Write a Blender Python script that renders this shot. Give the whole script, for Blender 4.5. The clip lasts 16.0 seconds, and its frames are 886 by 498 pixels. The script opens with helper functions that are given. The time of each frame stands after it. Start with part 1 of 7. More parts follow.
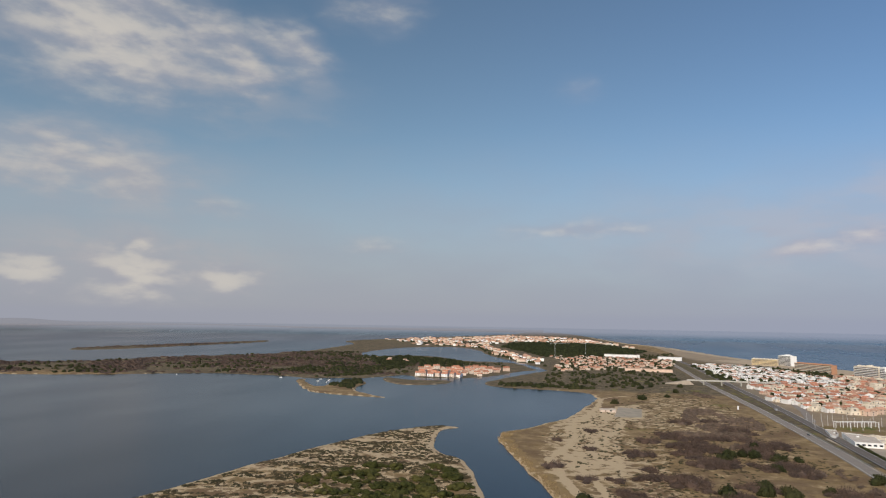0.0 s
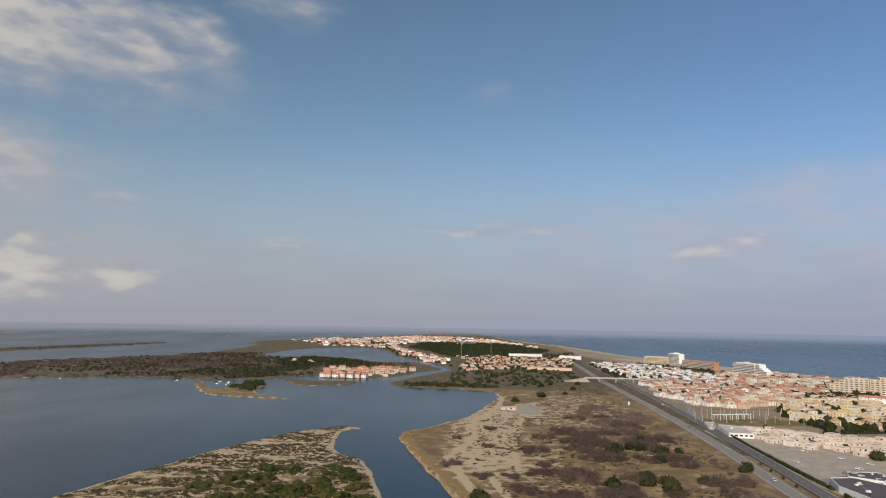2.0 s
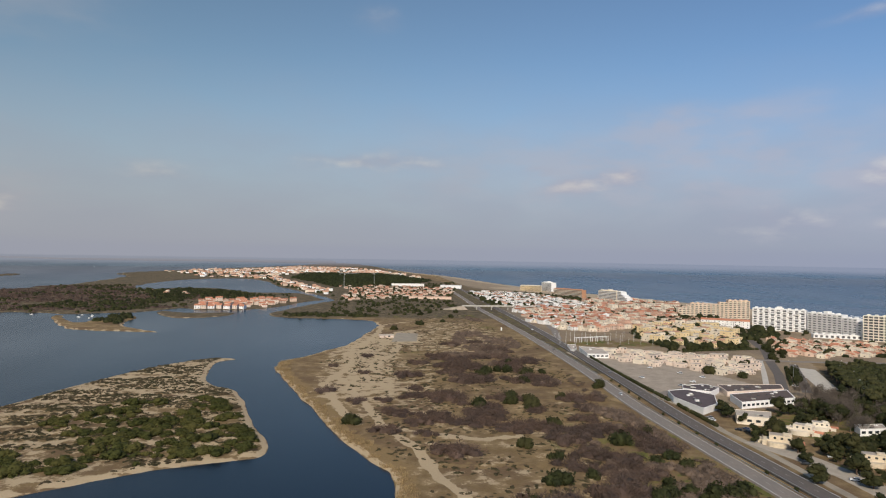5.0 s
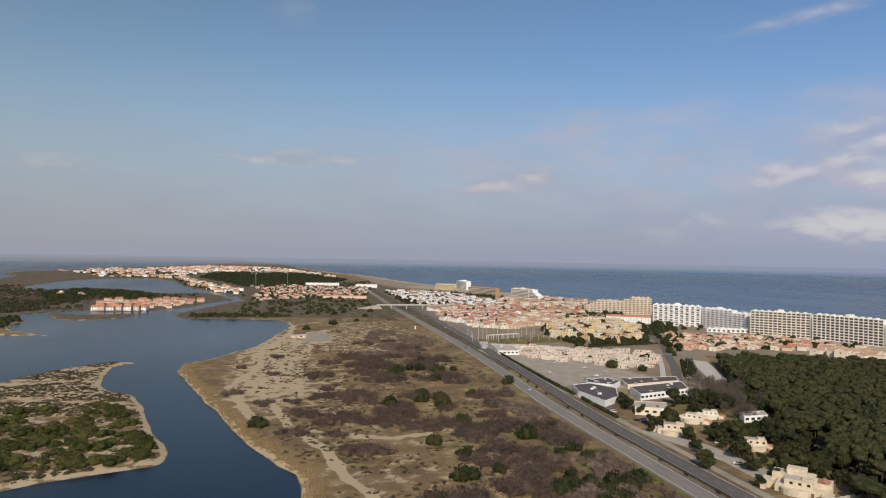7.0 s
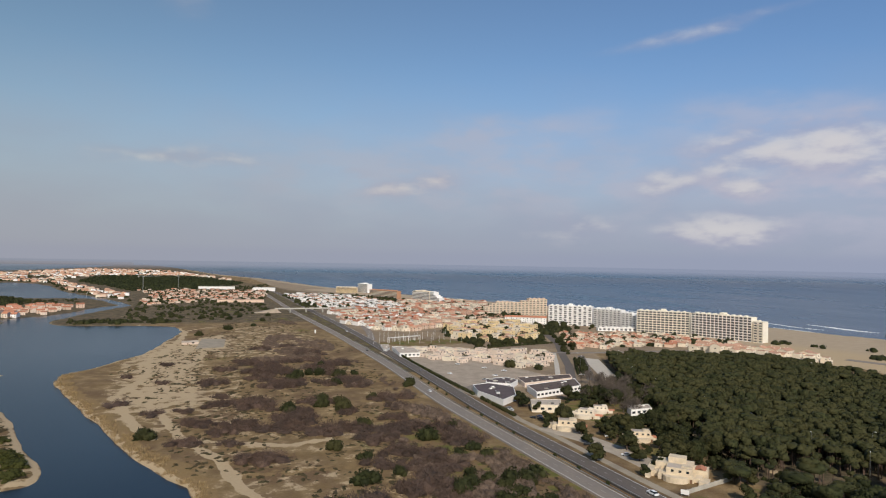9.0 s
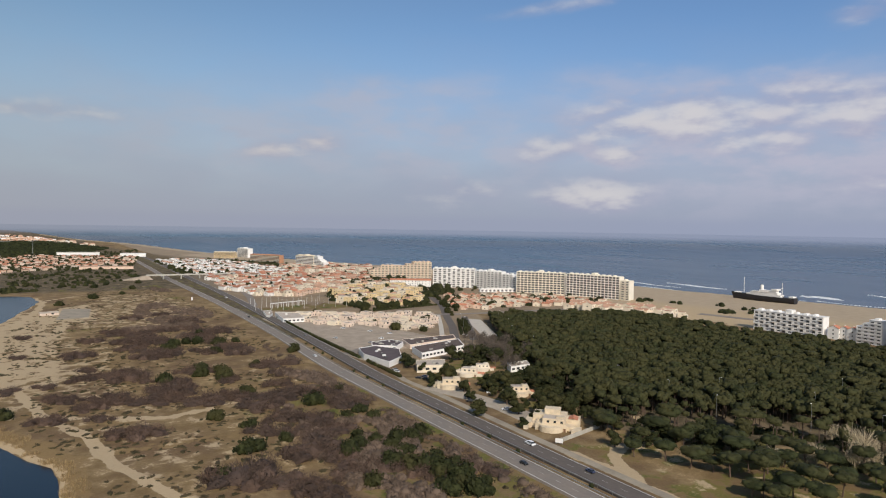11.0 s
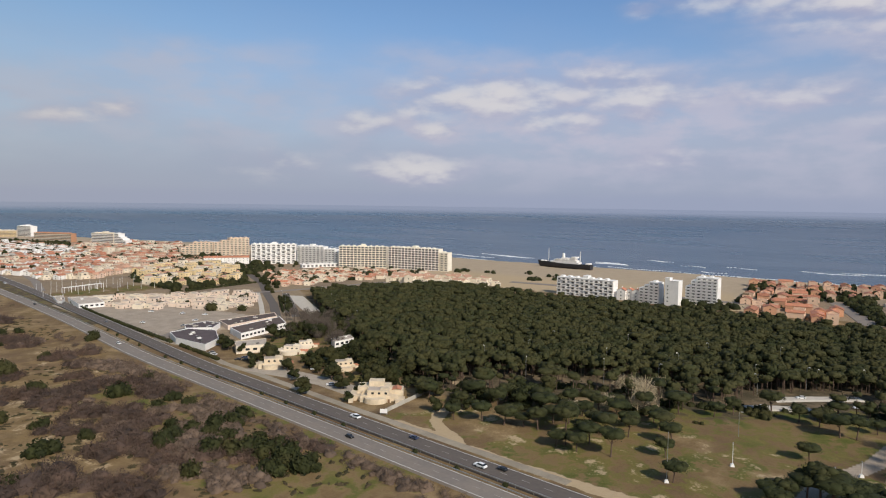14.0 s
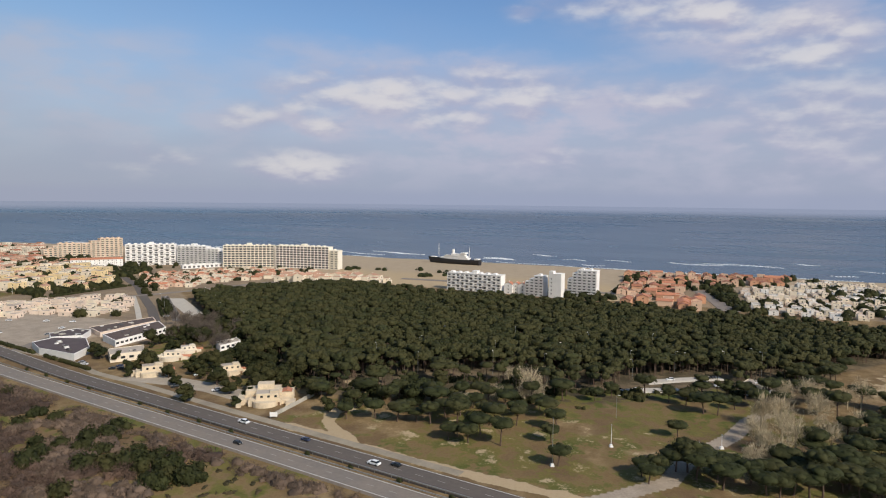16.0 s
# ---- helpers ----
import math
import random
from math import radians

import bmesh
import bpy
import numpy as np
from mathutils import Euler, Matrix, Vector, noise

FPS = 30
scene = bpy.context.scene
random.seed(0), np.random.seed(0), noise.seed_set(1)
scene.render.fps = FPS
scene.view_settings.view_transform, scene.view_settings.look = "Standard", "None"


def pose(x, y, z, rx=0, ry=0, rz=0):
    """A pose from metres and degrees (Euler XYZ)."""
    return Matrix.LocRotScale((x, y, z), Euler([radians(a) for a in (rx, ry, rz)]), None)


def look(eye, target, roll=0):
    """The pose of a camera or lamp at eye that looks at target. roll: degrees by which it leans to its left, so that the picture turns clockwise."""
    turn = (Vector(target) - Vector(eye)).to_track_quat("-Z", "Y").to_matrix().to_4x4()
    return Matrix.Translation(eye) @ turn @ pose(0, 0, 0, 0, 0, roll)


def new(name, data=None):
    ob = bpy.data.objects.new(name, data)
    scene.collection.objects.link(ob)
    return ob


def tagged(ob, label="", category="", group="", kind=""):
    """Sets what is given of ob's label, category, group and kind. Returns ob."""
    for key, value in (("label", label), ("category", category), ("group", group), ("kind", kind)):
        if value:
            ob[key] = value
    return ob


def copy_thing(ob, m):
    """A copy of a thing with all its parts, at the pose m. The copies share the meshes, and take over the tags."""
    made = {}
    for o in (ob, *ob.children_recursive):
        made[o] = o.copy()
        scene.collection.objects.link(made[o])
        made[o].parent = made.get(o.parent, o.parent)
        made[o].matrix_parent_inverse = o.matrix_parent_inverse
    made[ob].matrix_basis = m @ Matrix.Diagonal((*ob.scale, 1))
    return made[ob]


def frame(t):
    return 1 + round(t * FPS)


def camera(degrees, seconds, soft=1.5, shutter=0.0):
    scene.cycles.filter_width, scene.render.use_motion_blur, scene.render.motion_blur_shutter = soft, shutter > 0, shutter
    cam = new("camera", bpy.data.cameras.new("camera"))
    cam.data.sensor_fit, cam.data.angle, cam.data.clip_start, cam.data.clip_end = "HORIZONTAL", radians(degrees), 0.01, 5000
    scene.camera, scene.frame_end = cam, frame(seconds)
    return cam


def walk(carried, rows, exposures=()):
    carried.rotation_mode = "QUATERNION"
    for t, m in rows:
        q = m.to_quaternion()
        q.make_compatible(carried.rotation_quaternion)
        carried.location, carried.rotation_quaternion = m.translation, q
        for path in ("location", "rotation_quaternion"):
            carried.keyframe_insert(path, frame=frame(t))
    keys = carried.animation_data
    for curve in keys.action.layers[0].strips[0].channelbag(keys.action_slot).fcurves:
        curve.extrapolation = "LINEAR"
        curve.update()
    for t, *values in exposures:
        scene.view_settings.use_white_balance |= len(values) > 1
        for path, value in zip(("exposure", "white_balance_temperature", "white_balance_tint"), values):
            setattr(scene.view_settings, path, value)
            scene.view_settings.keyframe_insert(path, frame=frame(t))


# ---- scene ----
cam = camera(69.26, 16.0, soft=1.1)
PATH = [
    (0.0, pose(-16.30, 4.28, 104.23, 96.556, -0.965, 12.500)),
    (0.5, pose(-14.72, 3.99, 104.17, 96.605, -0.934, 10.511)),
    (1.0, pose(-13.13, 3.71, 104.13, 96.638, -0.935, 8.500)),
    (1.5, pose(-11.57, 3.44, 104.08, 96.696, -0.933, 6.499)),
    (2.0, pose(-10.04, 3.20, 104.05, 96.717, -0.927, 4.499)),
    (2.5, pose(-8.57, 2.99, 104.02, 96.664, -0.913, 2.531)),
    (3.0, pose(-7.19, 2.80, 103.99, 95.336, -0.947, 0.773)),
    (3.5, pose(-5.90, 2.62, 103.97, 93.754, -0.920, -0.816)),
    (4.0, pose(-4.71, 2.41, 103.94, 92.224, -0.918, -2.394)),
    (4.6, pose(-3.30, 2.13, 103.92, 90.850, -0.925, -4.350)),
    (6.5, pose(0.75, 1.26, 103.83, 90.694, -0.966, -10.952)),
    (7.0, pose(1.38, 1.07, 103.81, 90.737, -0.980, -13.061)),
    (7.5, pose(1.60, 0.94, 103.82, 90.771, -0.982, -15.178)),
    (8.0, pose(1.60, 0.86, 103.83, 90.808, -0.978, -17.295)),
    (9.8, pose(1.05, 0.80, 103.96, 90.780, -0.943, -25.750)),
    (10.5, pose(0.87, 0.78, 104.04, 89.383, -0.928, -29.356)),
    (11.0, pose(0.77, 0.78, 104.12, 88.012, -0.904, -32.092)),
    (11.5, pose(0.71, 0.78, 104.23, 87.601, -0.877, -34.754)),
    (12.0, pose(0.69, 0.79, 104.35, 87.629, -0.874, -37.339)),
    (12.5, pose(0.68, 0.79, 104.48, 87.641, -0.834, -39.866)),
    (13.0, pose(0.67, 0.78, 104.60, 87.602, -0.804, -42.445)),
    (13.5, pose(0.66, 0.73, 104.72, 86.777, -0.775, -45.209)),
    (14.0, pose(0.63, 0.64, 104.82, 85.898, -0.762, -47.910)),
    (14.5, pose(0.56, 0.51, 104.91, 85.631, -0.732, -50.556)),
    (15.0, pose(0.44, 0.36, 104.97, 85.660, -0.703, -53.007)),
    (15.5, pose(0.27, 0.19, 105.02, 85.699, -0.659, -55.360)),
    (16.0, pose(0.08, 0.02, 105.05, 85.738, -0.605, -57.673)),
]
walk(cam, PATH, [(0.0, -0.04), (4.0, -0.06), (8.0, -0.07), (12.0, -0.03), (16.0, 0.04)])

EYE = 105.0      # height of the viewpoint over the water
GL = 1.5         # level of the land
SUN_AZ, SUN_EL = 194.0, 37.0

# ---------------------------------------------------------------- sky and sun
def wire(nt, sock, value):
    if isinstance(value, bpy.types.NodeSocket):
        nt.links.new(value, sock)
    else:
        sock.default_value = value


def mth(nt, op, a, b=None, c=None, clamp=False):
    n = nt.nodes.new("ShaderNodeMath")
    n.operation = op
    n.use_clamp = clamp
    for s, v in zip(n.inputs, (a, b, c)):
        if v is not None:
            wire(nt, s, v)
    return n.outputs[0]


def mixc(nt, fac, a, b, blend="MIX"):
    n = nt.nodes.new("ShaderNodeMix")
    n.data_type, n.blend_type = "RGBA", blend
    wire(nt, n.inputs[0], fac)
    wire(nt, n.inputs[6], a if isinstance(a, bpy.types.NodeSocket) else (*a, 1))
    wire(nt, n.inputs[7], b if isinstance(b, bpy.types.NodeSocket) else (*b, 1))
    return n.outputs[2]


def noise_tex(nt, vec, scale, detail=4, rough=0.55, out=0):
    n = nt.nodes.new("ShaderNodeTexNoise")
    if vec is not None:
        nt.links.new(vec, n.inputs["Vector"])
    n.inputs["Scale"].default_value = scale
    n.inputs["Detail"].default_value = detail
    n.inputs["Roughness"].default_value = rough
    return n.outputs[out]


def smooth(nt, x, lo, hi):
    n = nt.nodes.new("ShaderNodeMapRange")
    n.interpolation_type = "SMOOTHSTEP"
    wire(nt, n.inputs[0], x)
    n.inputs[1].default_value, n.inputs[2].default_value = lo, hi
    return n.outputs[0]


world = bpy.data.worlds.new("sky")
scene.world = world
world.use_nodes = True
wn = world.node_tree
wn.nodes.clear()
sky = wn.nodes.new("ShaderNodeTexSky")
sky.sky_type = "NISHITA"
sky.sun_disc = False
sky.sun_elevation = radians(SUN_EL)
sky.sun_rotation = radians(SUN_AZ)
sky.altitude = 100
sky.air_density, sky.dust_density, sky.ozone_density = 1.0, 0.9, 1.8
tc = wn.nodes.new("ShaderNodeTexCoord")
nrm = wn.nodes.new("ShaderNodeVectorMath")
nrm.operation = "NORMALIZE"
wn.links.new(tc.outputs["Generated"], nrm.inputs[0])
sep = wn.nodes.new("ShaderNodeSeparateXYZ")
wn.links.new(nrm.outputs[0], sep.inputs[0])
az = mth(wn, "MULTIPLY", mth(wn, "ARCTAN2", sep.outputs[0], sep.outputs[1]), 57.2958)
el = mth(wn, "MULTIPLY", mth(wn, "ARCSINE", sep.outputs[2]), 57.2958)
# cloud space: azimuth and stretched elevation, bent by noise at two scales
def cloud_space(lift):
    c = wn.nodes.new("ShaderNodeCombineXYZ")
    wire(wn, c.inputs[0], mth(wn, "MULTIPLY", az, 0.11))
    wire(wn, c.inputs[1], mth(wn, "MULTIPLY_ADD", el, 0.26, lift))
    return c.outputs[0]


def bent(low, high):
    """Azimuth and elevation pushed about by the coarse and the fine noise."""
    v = wn.nodes.new("ShaderNodeCombineXYZ")
    for q, (base, k) in enumerate(((az, 1.0), (el, 0.42))):
        x = mth(wn, "MULTIPLY_ADD", mth(wn, "SUBTRACT", coarse.outputs[q], 0.5), low * k, base)
        wire(wn, v.inputs[q], mth(wn, "MULTIPLY_ADD", mth(wn, "SUBTRACT", crisp.outputs[q], 0.5), high * k, x))
    return v.outputs[0]


def heap(vec, rows, grow):
    """The strongest of many soft ellipses: azimuth, elevation, half width, half height, tilt, strength."""
    total = None
    for a, e, wa, we, tilt, k in rows:
        mp = wn.nodes.new("ShaderNodeMapping")
        mp.vector_type = "TEXTURE"
        mp.inputs["Location"].default_value = (a, e, 0)
        mp.inputs["Rotation"].default_value = (0, 0, radians(tilt))
        mp.inputs["Scale"].default_value = (wa * grow[0], we * grow[1], 1)
        wn.links.new(vec, mp.inputs[0])
        ln = wn.nodes.new("ShaderNodeVectorMath")
        ln.operation = "LENGTH"
        wn.links.new(mp.outputs[0], ln.inputs[0])
        mr = wn.nodes.new("ShaderNodeMapRange")
        mr.interpolation_type = "SMOOTHSTEP"
        wn.links.new(ln.outputs[1], mr.inputs[0])
        mr.inputs[1].default_value, mr.inputs[2].default_value, mr.inputs[4].default_value = 1.85, 0.1, k
        total = mr.outputs[0] if total is None else mth(wn, "MAXIMUM", total, mr.outputs[0])
    return total


cvec = cloud_space(0.0)
coarse, crisp = (wn.nodes.new("ShaderNodeSeparateColor") for _ in range(2))
wn.links.new(noise_tex(wn, cvec, 1.3, 3, 0.5, 1), coarse.inputs[0])
wn.links.new(noise_tex(wn, cvec, 5.0, 4, 0.6, 1), crisp.inputs[0])
fine = noise_tex(wn, cvec, 2.0, 5, 0.5)
above = noise_tex(wn, cloud_space(0.18), 2.0, 4, 0.5)
CLOUDS = [
    (-41.2, 22.0, 6.1, 3.49, 0, 1.0), (-33.3, 22.5, 4.6, 2.18, -20, 0.75), (-30.3, 20.7, 2.1, 1.26, -25, 0.85), (-26.8, 23.1, 3.2, 1.44, -20, 0.8), (-46.4, 18.6, 5.1, 1.6, 0, 0.5), (-19.5, 26.9, 4.2, 1.41, 0, 0.6),
    (-44.3, 12.0, 7.1, 1.91, -4, 0.75), (-32.1, 9.6, 2.7, 0.66, 0, 0.6), (-31.9, 15.5, 2.5, 0.6, 0, 0.3), (-0.2, 20.3, 1.9, 0.93, -10, 0.35), (-45.1, 3.3, 2.0, 1.19, 0, 1.0),
    (-38.2, 3.6, 3.5, 1.72, 0, 1.0), (-38.1, 5.7, 1.3, 0.91, 0, 1.0), (-31.0, 3.4, 2.0, 0.86, 0, 1.0), (-18.4, 7.0, 3.3, 0.7, 0, 0.45), (-0.8, 8.4, 5.6, 0.59, 0, 0.75),
    (13.3, 7.6, 2.3, 0.36, 0, 0.35), (19.5, 6.6, 4.4, 0.64, 5, 0.75), (33.3, 3.0, 3.7, 0.97, 0, 0.7), (45.4, 2.8, 3.9, 1.11, 0, 1.0), (48.7, 9.0, 4.4, 1.06, 10, 1.0),
    (46.9, 6.4, 1.9, 0.61, 0, 0.7), (43.6, 18.9, 6.1, 0.41, 8, 0.6), (41.5, 7.0, 2.2, 0.88, 0, 0.8), (47.2, 6.5, 1.7, 0.63, 0, 0.9), (51.7, 9.5, 5.6, 1.17, 0, 1.0),
    (57.2, 7.5, 3.5, 0.92, 0, 0.85), (64.4, 7.7, 1.8, 0.61, 8, 0.8), (53.4, 9.3, 9.1, 1.28, 0, 1.0), (62.3, 9.7, 6.9, 1.14, -3, 0.85), (58.4, 7.2, 3.7, 0.87, 0, 0.8), (67.8, 3.6, 4.4, 0.88, 0, 0.55),
    (77.5, 8.5, 6.2, 1.13, -3, 0.6), (88.1, 7.0, 6.3, 2.51, 0, 0.7), (89.0, 3.6, 4.8, 1.27, 0, 0.5), (79.4, 14.8, 6.4, 1.17, -6, 1.0), (73.2, 16.0, 6.4, 0.86, -3, 0.9), (86.7, 11.4, 4.9, 1.06, 0, 1.0),
    (86.3, 13.3, 4.6, 1.01, -6, 1.0), (65.1, 16.0, 1.9, 0.48, 5, 0.7), 
]
VEILS = [
    (64, 6.5, 26.0, 4.2, 0, 0.9), (56, 8.6, 13.0, 2.6, 0, 1.0), (72, 8.0, 12.0, 2.6, 0, 0.9), (47, 6.4, 7.0, 2.4, 0, 0.95), (84, 13.6, 10.0, 2.8, -3, 0.9), (-38, 4.5, 9.0, 2.6, 0, 0.9), (-38, 21.5, 12.0, 3.6, -8, 0.7), (-44, 11.8, 10.0, 2.6, -4, 0.8), (24, 7.5, 20.0, 3.2, 0, 0.6), 
    (26.9, 10.9, 9.3, 1.69, 5, 0.6),
    (19.5, 6.5, 6.5, 0.9, 5, 0.9), (48.0, 12.0, 7.1, 1.46, 0, 0.5), (59.3, 11.5, 12.8, 1.15, 0, 0.75), 
    (58.3, 11.1, 15.9, 1.31, 0, 0.7), (32.7, 8.5, 7.7, 1.3, 0, 0.5), (83.9, 5.0, 13.2, 4.84, 0, 0.7), 
    (38.2, 6.9, 7.1, 1.14, 0, 0.6),
]
total = heap(bent(3.6, 1.2), CLOUDS, (1.15, 1.5))
grain = mth(wn, "SUBTRACT", fine, 0.5)
dens = mth(wn, "MULTIPLY_ADD", grain, mth(wn, "MULTIPLY", mth(wn, "MINIMUM", total, 0.5), 1.9), total)
cloud = mth(wn, "MULTIPLY", smooth(wn, dens, 0.05, 1.30), 0.92)
veil = heap(bent(7.0, 1.5), VEILS, (1.0, 1.0))
veil = mth(wn, "MULTIPLY", veil, mth(wn, "MULTIPLY_ADD", smooth(wn, fine, 0.36, 0.64), 0.75, 0.42), clamp=True)
# grey bank of haze low over the horizon
bank = mth(wn, "MULTIPLY", smooth(wn, mth(wn, "MULTIPLY_ADD", coarse.outputs[2], 4.0, el), 20.0, 3.0), 0.92)
turn_ = smooth(wn, az, -35.0, 70.0)
SKY_GAIN = 0.100
skyc = wn.nodes.new("ShaderNodeVectorMath")
skyc.operation = "SCALE"
wn.links.new(sky.outputs[0], skyc.inputs[0])
skyc.inputs[3].default_value = SKY_GAIN
warm = mixc(wn, 1.0, skyc.outputs[0], mixc(wn, turn_, (0.99, 1.02, 0.92), (0.91, 1.09, 1.28)), "MULTIPLY")
HAZE_W, HAZE_E = (0.342, 0.355, 0.418), (0.322, 0.362, 0.492)
col = mixc(wn, bank, warm, mixc(wn, turn_, HAZE_W, HAZE_E))
col = mixc(wn, mth(wn, "MULTIPLY", veil, 0.85), col, mixc(wn, turn_, (0.430, 0.420, 0.440), (0.500, 0.495, 0.605)))
lit = mth(wn, "MULTIPLY_ADD", mth(wn, "SUBTRACT", fine, above), 2.2, mth(wn, "MULTIPLY", dens, 0.75))
ccol = mixc(wn, smooth(wn, lit, 0.15, 1.0), mixc(wn, turn_, (0.385, 0.385, 0.43), (0.39, 0.395, 0.53)), mixc(wn, turn_, (0.60, 0.565, 0.52), (0.66, 0.645, 0.67)))
col = mixc(wn, cloud, col, ccol)
bg = wn.nodes.new("ShaderNodeBackground")
wn.links.new(col, bg.inputs[0])
bg.inputs[1].default_value = 1.0
wo = wn.nodes.new("ShaderNodeOutputWorld")
wn.links.new(bg.outputs[0], wo.inputs[0])

sun = new("sun", bpy.data.lights.new("sun", "SUN"))
sun.data.energy, sun.data.angle, sun.data.color = 3.8, radians(0.6), (1.0, 0.91, 0.79)
sa, se = radians(SUN_AZ), radians(SUN_EL)
sun.matrix_world = look((0, 0, 400), (-400 * math.sin(sa) * math.cos(se), -400 * math.cos(sa) * math.cos(se), 400 - 400 * math.sin(se)))


# ---------------------------------------------------------------- materials
def material(name):
    m = bpy.data.materials.new(name)
    m.use_nodes = True
    nt = m.node_tree
    return m, nt, nt.nodes["Principled BSDF"]


def plain(name, c, rough=0.85, vary=0.18, scale=0.4, metal=0.0, bump=0.0, tint=None, by_object=0.0, by_island=0.0):
    """A matt surface with stains at two scales; tint: a second colour for the stains."""
    m, nt, p = material(name)
    geo = nt.nodes.new("ShaderNodeNewGeometry")
    big = noise_tex(nt, geo.outputs["Position"], scale, 4)
    small = noise_tex(nt, geo.outputs["Position"], scale * 9, 3)
    t2 = tint or tuple(v * 0.6 for v in c)
    col = mixc(nt, smooth(nt, big, 0.35, 0.75), c, mixc(nt, min(1.0, vary * 3), c, t2))
    k = mth(nt, "MULTIPLY_ADD", small, 2 * vary, 1 - vary)
    if by_object:
        oi = nt.nodes.new("ShaderNodeObjectInfo")
        k = mth(nt, "MULTIPLY", k, mth(nt, "MULTIPLY_ADD", oi.outputs["Random"], 2 * by_object, 1 - by_object))
    if by_island:
        k = mth(nt, "MULTIPLY", k, mth(nt, "MULTIPLY_ADD", geo.outputs["Random Per Island"], 2 * by_island, 1 - by_island))
    cc = nt.nodes.new("ShaderNodeCombineColor")
    for q in range(3):
        wire(nt, cc.inputs[q], k)
    nt.links.new(mixc(nt, 1.0, col, cc.outputs[0], "MULTIPLY"), p.inputs["Base Color"])
    p.inputs["Roughness"].default_value = rough
    p.inputs["Metallic"].default_value = metal
    if bump:
        b = nt.nodes.new("ShaderNodeBump")
        b.inputs["Strength"].default_value = bump
        b.inputs["Distance"].default_value = 0.2
        nt.links.new(small, b.inputs["Height"])
        nt.links.new(b.outputs[0], p.inputs["Normal"])
    return m


def foliage(name, dark, light, warm):
    """Leaves: three tones mixed by clump and by grain."""
    m, nt, p = material(name)
    geo = nt.nodes.new("ShaderNodeNewGeometry")
    oi = nt.nodes.new("ShaderNodeObjectInfo")
    big = noise_tex(nt, geo.outputs["Position"], 0.07, 3)
    rnd = geo.outputs["Random Per Island"]
    col = mixc(nt, rnd, dark, light)
    col = mixc(nt, smooth(nt, mth(nt, "MULTIPLY_ADD", oi.outputs["Random"], 0.25, big), 0.5, 0.9), col, warm)
    nt.links.new(col, p.inputs["Base Color"])
    p.inputs["Roughness"].default_value = 0.75
    p.inputs["Specular IOR Level"].default_value = 0.2
    tr, mx = nt.nodes.new("ShaderNodeBsdfTranslucent"), nt.nodes.new("ShaderNodeMixShader")
    nt.links.new(col, tr.inputs[0])
    mx.inputs[0].default_value = 0.3
    nt.links.new(p.outputs[0], mx.inputs[1])
    nt.links.new(tr.outputs[0], mx.inputs[2])
    nt.links.new(mx.outputs[0], nt.nodes["Material Output"].inputs[0])
    return m


def water_material(name, deep, rough, wave):
    m, nt, p = material(name)
    geo = nt.nodes.new("ShaderNodeNewGeometry")
    mp = nt.nodes.new("ShaderNodeMapping")
    mp.inputs["Scale"].default_value = (1.0, 0.35, 1.0)
    mp.inputs["Rotation"].default_value = (0, 0, radians(20))
    nt.links.new(geo.outputs["Position"], mp.inputs[0])
    big = noise_tex(nt, mp.outputs[0], 0.006, 4)
    streak = noise_tex(nt, mp.outputs[0], 0.05, 4)
    sx = nt.nodes.new("ShaderNodeSeparateXYZ")
    nt.links.new(geo.outputs["Position"], sx.inputs[0])
    col = mixc(nt, smooth(nt, big, 0.3, 0.75), deep, tuple(v * 1.5 for v in deep))
    col = mixc(nt, mth(nt, "MULTIPLY", smooth(nt, streak, 0.5, 0.68), 0.55), col, tuple(v * 0.45 for v in deep))
    lagoon = smooth(nt, sx.outputs[0], 500.0, 60.0)
    col = mixc(nt, lagoon, col, (0.0022, 0.0095, 0.021))
    col = mixc(nt, smooth(nt, sx.outputs[0], 0.0, -420.0), col, (0.012, 0.017, 0.021))
    nt.links.new(col, p.inputs["Base Color"])
    nt.links.new(mth(nt, "MULTIPLY_ADD", lagoon, -0.02, mth(nt, "MULTIPLY_ADD", big, 0.16, rough - 0.08)), p.inputs["Roughness"])
    p.inputs["IOR"].default_value = 1.33
    b = nt.nodes.new("ShaderNodeBump")
    b.inputs["Strength"].default_value = wave
    b.inputs["Distance"].default_value = 1.0
    nt.links.new(mth(nt, "ADD", noise_tex(nt, mp.outputs[0], 0.09, 2), streak), b.inputs["Height"])
    nt.links.new(b.outputs[0], p.inputs["Normal"])
    return m


